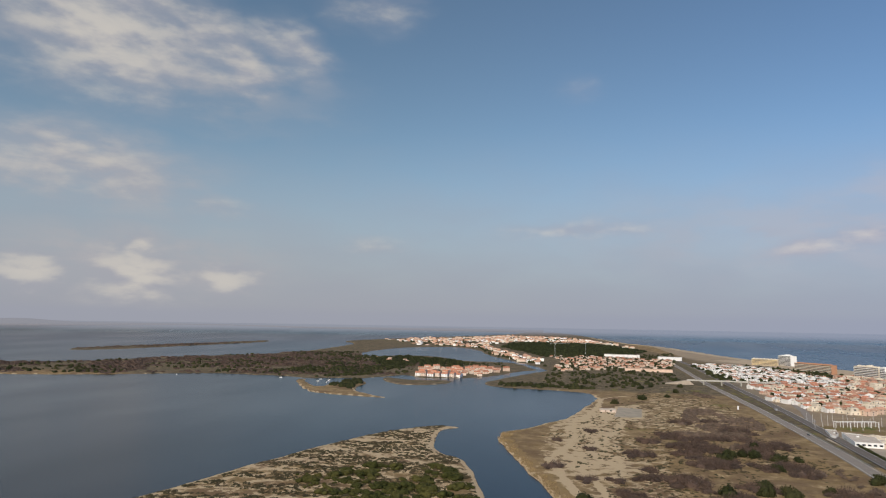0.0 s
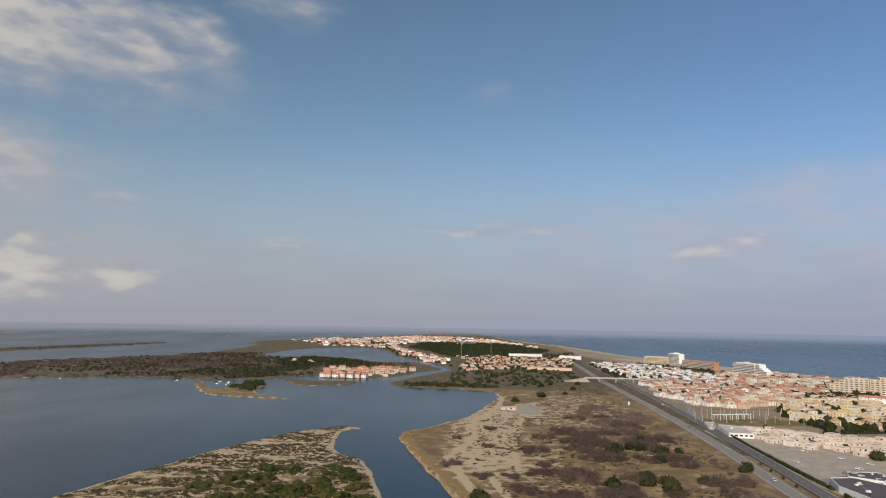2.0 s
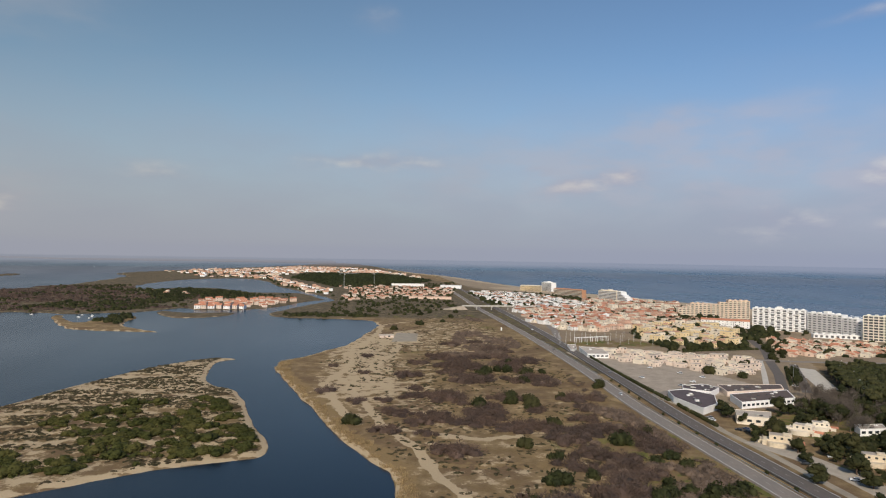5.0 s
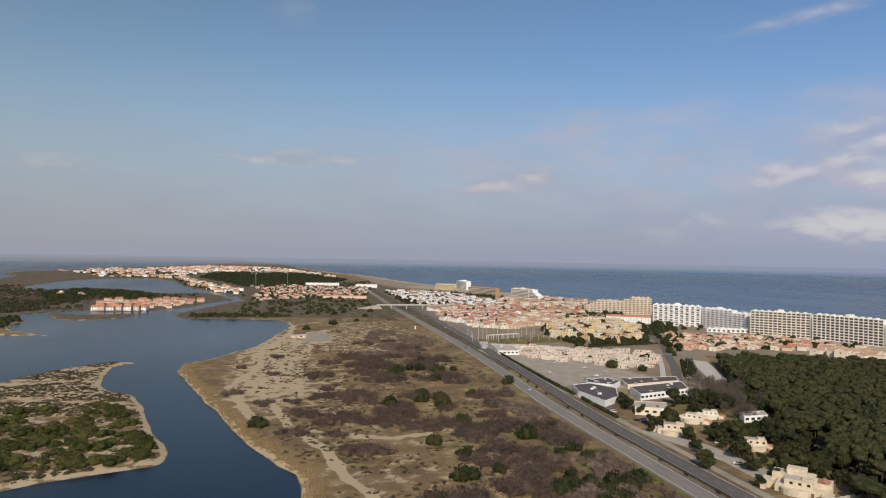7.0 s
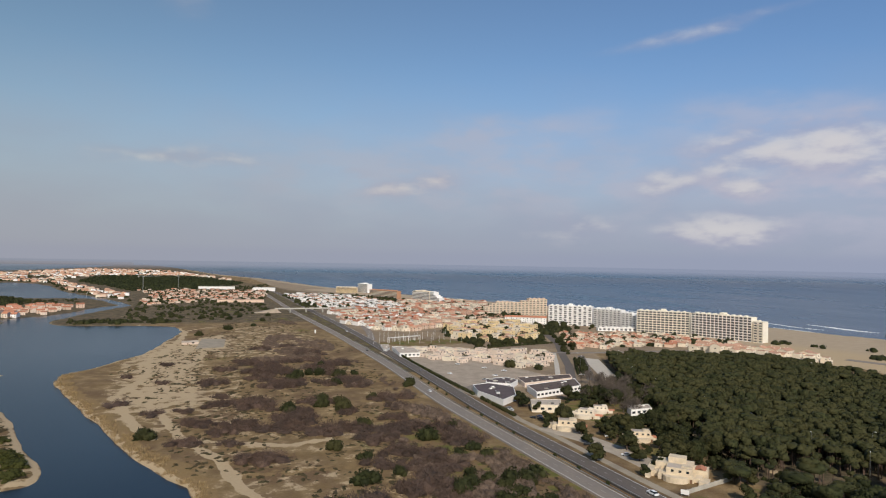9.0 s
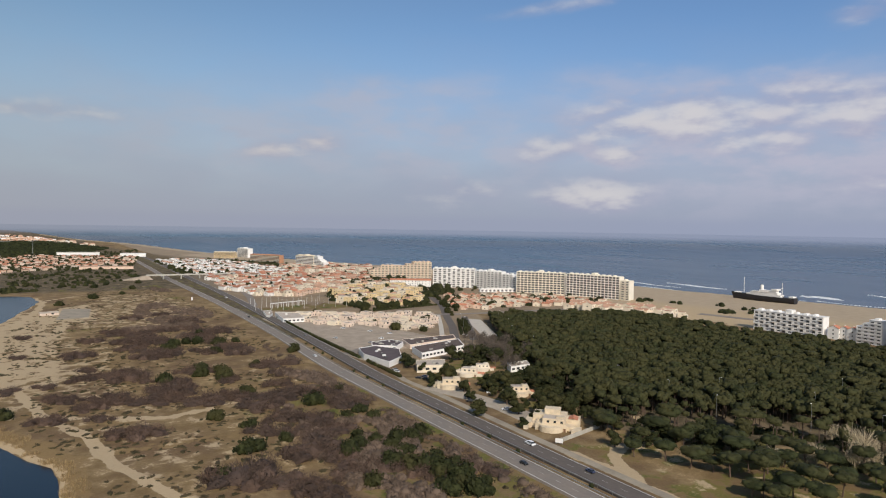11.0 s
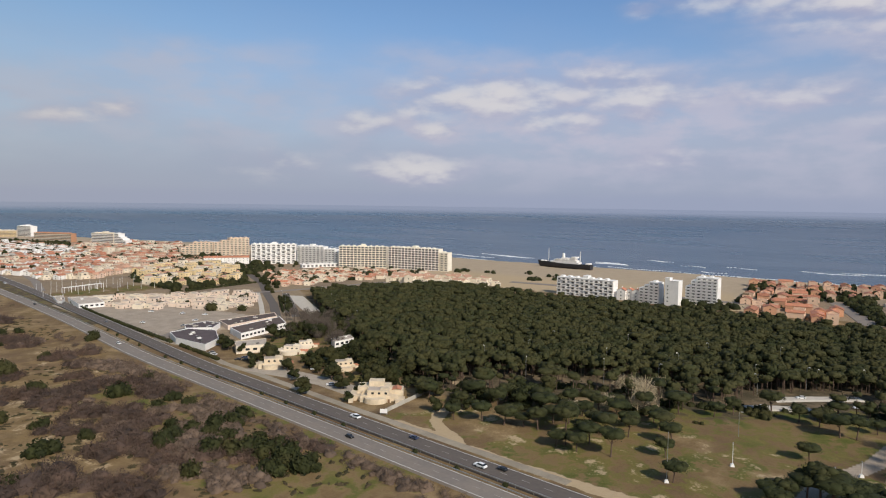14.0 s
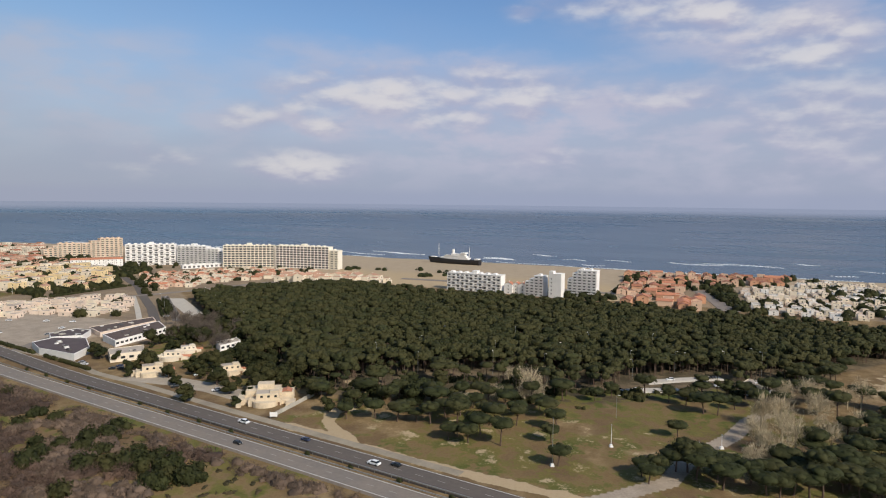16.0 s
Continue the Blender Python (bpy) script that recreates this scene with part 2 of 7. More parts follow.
def ground_material():
    """Dry scrub land; the zone attribute names sand, grass, reed and paved ground."""
    m, nt, p = material("ground")
    geo = nt.nodes.new("ShaderNodeNewGeometry")
    P = geo.outputs["Position"]
    at = nt.nodes.new("ShaderNodeAttribute")
    at.attribute_name = "zone"
    z = nt.nodes.new("ShaderNodeSeparateColor")
    nt.links.new(at.outputs["Color"], z.inputs[0])
    big = noise_tex(nt, P, 0.018, 5, 0.6)
    mid = noise_tex(nt, P, 0.09, 5, 0.65)
    small = noise_tex(nt, P, 0.9, 4, 0.7)
    scrub = mixc(nt, smooth(nt, mid, 0.38, 0.66), (0.212, 0.142, 0.068), (0.345, 0.246, 0.130))
    scrub = mixc(nt, smooth(nt, big, 0.46, 0.62), scrub, (0.178, 0.116, 0.064))
    he = nt.nodes.new("ShaderNodeAttribute")
    he.attribute_name = "heath"
    heath = mixc(nt, smooth(nt, mid, 0.35, 0.68), (0.085, 0.070, 0.042), (0.215, 0.160, 0.098))
    scrub = mixc(nt, smooth(nt, mth(nt, "ADD", he.outputs["Fac"], mth(nt, "SUBTRACT", mid, 0.5)), 0.2, 0.7), scrub, heath)
    edge = mth(nt, "MULTIPLY_ADD", mid, 1.9, mth(nt, "MULTIPLY_ADD", small, 0.4, -1.15))
    sand = mixc(nt, smooth(nt, small, 0.3, 0.75), (0.58, 0.445, 0.280), (0.42, 0.315, 0.190))
    grass = mixc(nt, smooth(nt, mid, 0.35, 0.7), (0.138, 0.122, 0.030), (0.215, 0.176, 0.062))
    grass = mixc(nt, smooth(nt, noise_tex(nt, P, 0.045, 4, 0.6), 0.50, 0.66), grass, (0.105, 0.118, 0.028))
    reed = mixc(nt, smooth(nt, small, 0.3, 0.7), (0.32, 0.22, 0.105), (0.22, 0.145, 0.068))
    paved = mixc(nt, smooth(nt, mid, 0.3, 0.7), (0.47, 0.385, 0.30), (0.36, 0.30, 0.235))
    col = scrub
    for k, c in ((2, reed), (1, grass), (0, sand)):
        col = mixc(nt, smooth(nt, mth(nt, "ADD", z.outputs[k], edge), 0.38, 0.58), col, c)
    col = mixc(nt, smooth(nt, at.outputs["Alpha"], 0.3, 0.7), col, paved)
    g = mth(nt, "MULTIPLY_ADD", small, 0.6, 0.58)
    cc = nt.nodes.new("ShaderNodeCombineColor")
    for q in range(3):
        wire(nt, cc.inputs[q], g)
    nt.links.new(mixc(nt, 1.0, col, cc.outputs[0], "MULTIPLY"), p.inputs["Base Color"])
    p.inputs["Roughness"].default_value = 0.95
    p.inputs["Specular IOR Level"].default_value = 0.15
    b = nt.nodes.new("ShaderNodeBump")
    b.inputs["Strength"].default_value = 0.6
    b.inputs["Distance"].default_value = 0.8
    nt.links.new(mth(nt, "ADD", small, mid), b.inputs["Height"])
    nt.links.new(b.outputs[0], p.inputs["Normal"])
    return m


GROUND = ground_material()
WATER = water_material("water", (0.011, 0.042, 0.070), 0.26, 0.012)
ASPHALT = plain("asphalt", (0.120, 0.098, 0.082), 0.9, 0.2, 0.08, tint=(0.10, 0.085, 0.075))
ASPHALT_PALE = plain("worn_asphalt", (0.225, 0.188, 0.155), 0.9, 0.2, 0.08, tint=(0.17, 0.15, 0.135))
GRAVEL = plain("gravel", (0.33, 0.28, 0.21), 0.95, 0.2, 0.1)
PAINT = plain("road_paint", (0.66, 0.64, 0.60), 0.7, 0.2, 0.5)
WORN_PAINT = plain("worn_road_paint", (0.40, 0.38, 0.35), 0.8, 0.3, 0.5)
STEEL = plain("galvanised_steel", (0.42, 0.42, 0.40), 0.45, 0.15, 0.6, metal=0.6)
CONCRETE = plain("concrete", (0.46, 0.43, 0.37), 0.9, 0.2, 0.2)
PLAZA = plain("pale_paving", (0.52, 0.47, 0.40), 0.9, 0.12, 0.3)
WHITE = plain("white_render", (0.84, 0.81, 0.77), 0.85, 0.08, 0.12, by_object=0.05, by_island=0.08)
CREAM = plain("cream_render", (0.76, 0.66, 0.52), 0.85, 0.10, 0.12, by_object=0.08, by_island=0.12)
YELLOW = plain("yellow_render", (0.77, 0.59, 0.33), 0.85, 0.10, 0.12, by_object=0.10, by_island=0.12)
PINK = plain("pink_render", (0.68, 0.50, 0.38), 0.85, 0.12, 0.12, by_object=0.10, by_island=0.15)
TERRA = plain("terracotta_render", (0.52, 0.27, 0.15), 0.85, 0.12, 0.12, by_object=0.08, by_island=0.15)
BEIGE = plain("beige_render", (0.72, 0.585, 0.475), 0.85, 0.12, 0.12, by_object=0.10, by_island=0.12)
TILE = plain("roof_tile", (0.50, 0.205, 0.115), 0.85, 0.2, 0.25, tint=(0.36, 0.17, 0.10), bump=0.5, by_object=0.12, by_island=0.25)
TILE_PALE = plain("pale_roof_tile", (0.50, 0.29, 0.19), 0.85, 0.2, 0.25, tint=(0.36, 0.2, 0.13), bump=0.5, by_object=0.12, by_island=0.25)
FLATROOF = plain("flat_roof", (0.46, 0.39, 0.32), 0.9, 0.2, 0.15, by_object=0.1, by_island=0.2)
DARKROOF = plain("dark_roof", (0.10, 0.075, 0.075), 0.9, 0.2, 0.15)
GLASS = plain("window_glass", (0.025, 0.03, 0.035), 0.12, 0.1, 0.2)
# one dark grey for window panels, portholes, roof units and painted balcony shade
DARK_GREY = plain("dark_shade", (0.09, 0.085, 0.085), 0.8, 0.15, 0.2, by_object=0.2)
DOOR = plain("door_paint", (0.20, 0.11, 0.06), 0.6, 0.15, 0.5)
BARK = plain("bark", (0.13, 0.085, 0.06), 0.95, 0.2, 0.6)
TWIG = plain("bare_twigs", (0.088, 0.054, 0.037), 0.95, 0.2, 0.05, tint=(0.070, 0.050, 0.042), by_island=0.4, by_object=0.2)
TWIG_GREY = plain("grey_twigs", (0.125, 0.098, 0.076), 0.95, 0.2, 0.05, by_island=0.3)
BRUSH = plain("brush_twigs", (0.122, 0.084, 0.058), 0.95, 0.2, 0.05, tint=(0.092, 0.064, 0.048), by_island=0.4)
PALE_TWIG = plain("pale_twigs", (0.50, 0.41, 0.27), 0.95, 0.2, 0.05, by_island=0.3)
REED = plain("reeds", (0.32, 0.225, 0.11), 0.95, 0.2, 0.1, tint=(0.22, 0.155, 0.075), by_island=0.3)
PINE = foliage("pine_needles", (0.024, 0.030, 0.012), (0.056, 0.064, 0.023), (0.078, 0.074, 0.028))
BUSH = foliage("bush_leaves", (0.020, 0.025, 0.009), (0.054, 0.060, 0.020), (0.074, 0.069, 0.025))
MAQUIS = foliage("maquis_leaves", (0.024, 0.030, 0.008), (0.095, 0.098, 0.024), (0.125, 0.112, 0.032))
SCRUB = foliage("scrub_leaves", (0.050, 0.045, 0.022), (0.10, 0.085, 0.042), (0.12, 0.085, 0.05))
HULL = plain("black_hull_paint", (0.025, 0.022, 0.024), 0.5, 0.2, 0.1)
FOAM = plain("foam", (0.80, 0.82, 0.83), 0.9, 0.1, 0.1)
CARS = [plain("car_" + n, c, 0.3, 0.05, 0.5) for n, c in (("white", (0.8, 0.8, 0.8)), ("black", (0.02, 0.02, 0.022)), ("blue", (0.04, 0.05, 0.10)), ("grey", (0.25, 0.25, 0.26)))]
RUBBER = plain("rubber", (0.02, 0.02, 0.02), 0.8, 0.1, 1.0)


# ---------------------------------------------------------------- mesh helpers
class Shape:
    """Collects vertices and faces of one mesh."""

    def __init__(self):
        self.v, self.f = [], []

    def box(self, x0, x1, y0, y1, z0, z1, top=1.0):
        n = len(self.v)
        cx, cy = (x0 + x1) / 2, (y0 + y1) / 2
        for z, k in ((z0, 1.0), (z1, top)):
            for x, y in ((x0, y0), (x1, y0), (x1, y1), (x0, y1)):
                self.v.append((cx + (x - cx) * k, cy + (y - cy) * k, z))
        for q in ((3, 2, 1, 0), (4, 5, 6, 7), (0, 1, 5, 4), (1, 2, 6, 5), (2, 3, 7, 6), (3, 0, 4, 7)):
            self.f.append(tuple(n + i for i in q))
        return self

    def prism(self, pts, z0, z1):
        n, k = len(self.v), len(pts)
        self.v += [(x, y, z0) for x, y in pts] + [(x, y, z1) for x, y in pts]
        self.f += [tuple(n + i for i in reversed(range(k))), tuple(n + k + i for i in range(k))]
        self.f += [(n + i, n + (i + 1) % k, n + k + (i + 1) % k, n + k + i) for i in range(k)]
        return self

    def gable(self, w, d, z0, h, over=0.35, t=0.22):
        """A pitched roof with its ridge along x."""
        n = len(self.v)
        a, b = w / 2 + over, d / 2 + over
        drop = h * over / (d / 2)
        for x in (-a, a):
            for y, z in ((-b, z0 - drop), (0, z0 + h), (b, z0 - drop), (b, z0 - drop - t), (0, z0 + h - t), (-b, z0 - drop - t)):
                self.v.append((x, y, z))
        for q in ((0, 1, 7, 6), (1, 2, 8, 7), (2, 3, 9, 8), (3, 4, 10, 9), (4, 5, 11, 10), (5, 0, 6, 11), (5, 4, 1, 0), (4, 3, 2, 1), (6, 7, 10, 11), (7, 8, 9, 10)):
            self.f.append(tuple(n + i for i in q))
        return self

    def tube(self, x, y, z0, z1, r0, r1=None, n=8, x1=None, y1=None):
        r1 = r0 if r1 is None else r1
        x1, y1 = x if x1 is None else x1, y if y1 is None else y1
        k = len(self.v)
        for cx, cy, z, r in ((x, y, z0, r0), (x1, y1, z1, r1)):
            self.v += [(cx + r * math.cos(2 * math.pi * i / n), cy + r * math.sin(2 * math.pi * i / n), z) for i in range(n)]
        self.f += [(k + i, k + (i + 1) % n, k + n + (i + 1) % n, k + n + i) for i in range(n)]
        self.f += [tuple(k + i for i in reversed(range(n))), tuple(k + n + i for i in range(n))]
        return self

    def mesh(self, name):
        me = bpy.data.meshes.new(name)
        me.from_pydata(self.v, [], self.f)
        me.update()
        return me


def sheet(name, verts, quads, size=4):
    """A mesh straight from numpy arrays of vertices and faces of one size."""
    me = bpy.data.meshes.new(name)
    verts, quads = np.asarray(verts, dtype=np.float32), np.asarray(quads, dtype=np.int32)
    me.vertices.add(len(verts))
    me.vertices.foreach_set("co", verts.ravel())
    me.loops.add(quads.size)
    me.loops.foreach_set("vertex_index", quads.ravel())
    me.polygons.add(len(quads))
    me.polygons.foreach_set("loop_start", np.arange(0, quads.size, size, dtype=np.int32))
    me.update(calc_edges=True)
    return me


def link(name, data, mat):
    """data: a Shape or a mesh, as an object with one material."""
    me = data.mesh(name) if isinstance(data, Shape) else data
    if mat and not me.materials:
        me.materials.append(mat)
    return new(name, me)


def part(name, data, mat, parent, label="", at=None):
    ob = link(name, data, mat)
    ob.parent = parent
    if at is not None:
        ob.matrix_basis = at
    if label:
        ob["label"] = label
    return ob


def thing(name, label, category, group="", kind=""):
    ob = new(name)
    ob.empty_display_size = 0.5
    return tagged(ob, label, category, group, kind)


def shrink(R):
    """Drawn distance for a true distance: the same up to 2.2 km, then closing up towards 4.9 km at the horizon."""
    return np.where(R > 2200, 2200 + 4103.3 * (1 - np.sqrt(2200 / np.maximum(R, 2200))), R)


def far(x, y):
    """Beyond 2.2 km the land and the sea are drawn nearer along the line of sight: place, level and scale."""
    R = math.hypot(x, y)
    if R <= 2200:
        return x, y, 0.0, 1.0
    r = float(shrink(R))
    return x * r / R, y * r / R, EYE * (1 - r / R), r / R


def spot(x, y, turn=0.0, size=1.0, z=GL, tall=1.0):
    X, Y, Z, s = far(x, y)
    return Matrix.LocRotScale((X, Y, Z + z * s), Euler((0, 0, radians(turn))), (size * s, size * s, size * s * tall))


LAT = np.random.RandomState(5).rand(256, 256)


def vnoise(x, y, s):
    x, y = x / s + 1000.5, y / s + 1000.5
    i, j = np.floor(x).astype(int), np.floor(y).astype(int)
    u, v = x - i, y - j
    u, v = u * u * (3 - 2 * u), v * v * (3 - 2 * v)
    a, b = LAT[i % 256, j % 256], LAT[(i + 1) % 256, j % 256]
    c, d = LAT[i % 256, (j + 1) % 256], LAT[(i + 1) % 256, (j + 1) % 256]
    return (a * (1 - u) + b * u) * (1 - v) + (c * (1 - u) + d * u) * v - 0.5


def fbm(x, y, s):
    return vnoise(x, y, s) + 0.5 * vnoise(x + 77, y, s / 2) + 0.25 * vnoise(x, y + 55, s / 4)


def inside(poly, x, y):
    """Signed distance to an outline, positive inside."""
    x, y = np.asarray(x, float), np.asarray(y, float)
    best = np.full(x.shape, 1e18)
    odd = np.zeros(x.shape, bool)
    for (ax, ay), (bx, by) in zip(poly, poly[1:] + poly[:1]):
        ex, ey = bx - ax, by - ay
        t = np.clip(((x - ax) * ex + (y - ay) * ey) / (ex * ex + ey * ey + 1e-9), 0, 1)
        best = np.minimum(best, (x - ax - t * ex) ** 2 + (y - ay - t * ey) ** 2)
        cross = (ay > y) != (by > y)
        if ey:
            odd ^= cross & (x < ex * (y - ay) / ey + ax)
    return np.where(odd, 1, -1) * np.sqrt(best)


def along(line, x, y):
    """Distance to an open line."""
    best = np.full(np.shape(x), 1e18)
    for (ax, ay), (bx, by) in zip(line, line[1:]):
        ex, ey = bx - ax, by - ay
        t = np.clip(((x - ax) * ex + (y - ay) * ey) / (ex * ex + ey * ey + 1e-9), 0, 1)
        best = np.minimum(best, (x - ax - t * ex) ** 2 + (y - ay - t * ey) ** 2)
    return np.sqrt(best)


def rounded(poly, times=2):
    for _ in range(times):
        poly = [q for (ax, ay), (bx, by) in zip(poly, poly[1:] + poly[:1])
                for q in ((.75 * ax + .25 * bx, .75 * ay + .25 * by), (.25 * ax + .75 * bx, .25 * ay + .75 * by))]
    return poly


def step(x, lo, hi):
    t = np.clip((x - lo) / (hi - lo), 0, 1)
    return t * t * (3 - 2 * t)


# ---------------------------------------------------------------- land and water
PENINSULA = rounded([(-134, 651), (-155, 658), (-174, 652), (-203, 613), (-222, 560), (-235, 515), (-246, 470), (-255, 430), (-263, 390),
                     (-271, 350), (-292, 290), (-340, 200), (-260, 190), (-180, 270), (-120, 314), (-91, 327), (-72, 334), (-58, 338),
                     (-60, 362), (-74, 392), (-90, 443), (-107, 503), (-136, 525), (-150, 575), (-158, 636)])
COAST = [(1049, -41), (1032, 66), (1004, 211), (1001, 299), (990, 391), (968, 535), (940, 694), (925, 820), (880, 1100), (795, 1400),
         (676, 1720), (525, 2150), (455, 2642), (405, 3068), (330, 3500), (188, 4003), (39, 5364), (-300, 8110)]
MAINLAND = rounded([(7, 270), (6, 307), (-4, 328), (-18, 356), (-30, 392), (-50, 458), (-74, 527), (-104, 621), (-74, 675), (-40, 745),
                    (-21, 838), (-7, 922), (-1, 985), (-15, 1046), (-86, 1062), (-165, 1080), (-192, 1110), (-188, 1180), (-172, 1265), (-135, 1389),
                    (-96, 1500), (-120, 1530), (-160, 1455), (-196, 1290), (-240, 1232), (-290, 1206), (-335, 1208), (-362, 1260), (-398, 1190), (-420, 1140),
                    (-466, 1140), (-510, 1104), (-560, 1135), (-640, 1140), (-711, 1150), (-811, 1085), (-923, 1011), (-1040, 971), (-1300, 900), (-1800, 760), (-1800, 1000),
                    (-1300, 1213), (-1163, 1310), (-1140, 1454), (-1116, 1558), (-984, 1775), (-947, 1963), (-971, 2252), (-1027, 2694), (-1100, 2950),
                    (-1250, 3180), (-1210, 3700), (-1030, 4584), (-760, 6000), (-700, 8200)] + COAST[::-1] + [(1060, -400), (1100, -1500), (-100, -1500), (10, -300), (14, 100)], 1)
SMALL_LAND = [rounded(q) for q in (
    [(-280, 868), (-314, 874), (-358, 882), (-411, 896), (-453, 955), (-520, 1075), (-520, 1110), (-478, 1030), (-434, 968), (-424, 1000), (-440, 1118), (-400, 1110), (-376, 1035), (-370, 960), (-325, 900)],
    [(-385, 1190), (-383, 1150), (-340, 1066), (-292, 1058), (-245, 1100), (-252, 1164), (-323, 1142), (-360, 1165)],
    [(-1662, 1765), (-1690, 2032), (-1630, 2223), (-1570, 3060), (-1490, 2790), (-1520, 2026), (-1540, 1761)])]
INNER_BAY = rounded([(-735, 1975), (-765, 2236), (-760, 2600), (-588, 2800), (-453, 2600), (-320, 2090), (-160, 1700), (-102, 1500), (-135, 1500), (-190, 1720), (-245, 1760), (-336, 1755), (-382, 1822), (-485, 1980), (-589, 1966), (-640, 1850)])


YS0 = [-120, 430, 580, 700, 870, 1250, 1616, 1973, 2300]
XW0 = [177, 177, 187, 191, 195, 196, 208, 217, 222]
XE0 = [193.5, 195, 207, 213, 222, 233, 248, 256, 250]


def polar(a, R):
    return R * math.sin(radians(a)), R * math.cos(radians(a))


FAR_SHORE = [polar(a, R) for a, R in ((-60, 8400), (-47, 8200), (-44, 8600), (-40, 9300), (-34, 11500), (-30, 11200), (-25, 9000), (-16, 8600), (-4, 8000),
                                      (-4, 11000), (-16, 11500), (-25, 10800), (-32, 13500), (-60, 14000))]
CLEARING = [(-12, 745), (40, 745), (58, 800), (48, 905), (20, 880), (-8, 800)]
TRACKS = [[(22, 740), (10, 660), (-7, 592), (-25, 508), (-10, 450), (1, 391), (19, 344), (27, 300), (35, 277), (48, 240)],
          [(-30, 590), (-44, 520), (-34, 470), (-24, 425), (-14, 395)], [(1, 391), (30, 372), (55, 362), (80, 366)], [(-20, 735), (-4, 850), (4, 960), (60, 1020), (140, 1120)],
          [(206, 215), (206, 120), (210, 60), (215, 20)], [(208, 176), (213, 189), (221, 202), (233, 210), (245, 207), (260, 210), (272, 222), (276, 239)]]
PARK = [(206, 235), (232, 222), (262, 225), (290, 190), (330, 125), (385, 60), (360, 10), (300, -60), (206, -60)]
DRIVES = [[(208, 72), (216, 67), (230, 59), (241, 52), (262, 51), (279, 49), (293, 43), (307, 39), (333, 36), (351, 29)]]
LAWNS = [PARK, [(222, 302), (232, 276), (250, 282), (262, 300), (256, 330), (232, 326)], [(226, 300), (240, 268), (272, 262), (300, 330), (320, 400), (300, 420), (240, 420), (232, 380), (246, 350), (236, 318)], [(206, 780), (330, 800), (345, 740), (262, 730), (212, 750)], [(200, 800), (222, 1150), (205, 1150), (194, 800)]]
TOWN = [(208, 446), (205, 690), (222, 860), (232, 1150), (236, 1850), (420, 1900), (690, 1500), (740, 1100), (745, 830), (730, 640), (690, 610), (600, 570), (440, 615), (372, 478), (330, 440), (300, 424), (250, 420)]
TOWN_S = [(670, 210), (690, -60), (1030, -60), (1000, 60), (960, 200), (985, 290), (900, 290)]
VILLAGE_N = [(-98, 1437), (52, 1590), (187, 1665), (236, 2066), (93, 2153), (-160, 2196), (-76, 1897)]
APRON = [(202, 690), (262, 700), (300, 560), (312, 500), (300, 470), (212, 470), (203, 520)]
SANDLOT = [(412, 0), (410, -70), (520, -90), (520, -40), (496, -28), (450, -8)]
FOREST = [(362, 470), (388, 520), (416, 566), (455, 564), (547, 521), (576, 480), (572, 358), (588, 259), (596, 177), (600, 80), (592, 15), (588, -30), (590, -150),
          (560, -150), (532, -60), (516, -22), (470, 4), (430, 16), (400, 20), (375, 34), (366, 50), (361, 62), (352, 77), (338, 94), (321, 111), (312, 130), (318, 157), (310, 174), (291, 190), (268, 208), (260, 232), (266, 262), (278, 296),
          (292, 325), (314, 372), (344, 425)]


def land_distance(x, y):
    R = np.hypot(x, y)
    amp = np.clip(R * 0.006, 2.0, 30.0)
    wx = x + amp * fbm(x, y, 38) + amp * 0.5 * fbm(x + 300, y, 14)
    wy = y + amp * fbm(x, y + 900, 38) + amp * 0.5 * fbm(x, y + 700, 14)
    d = np.maximum(inside(PENINSULA, wx, wy), inside(MAINLAND, wx, wy))
    d = np.minimum(d, -inside(INNER_BAY, wx, wy))
    for q in SMALL_LAND:
        d = np.maximum(d, inside(q, wx, wy))
    return np.maximum(d, inside(FAR_SHORE, wx, wy) * 0.3)


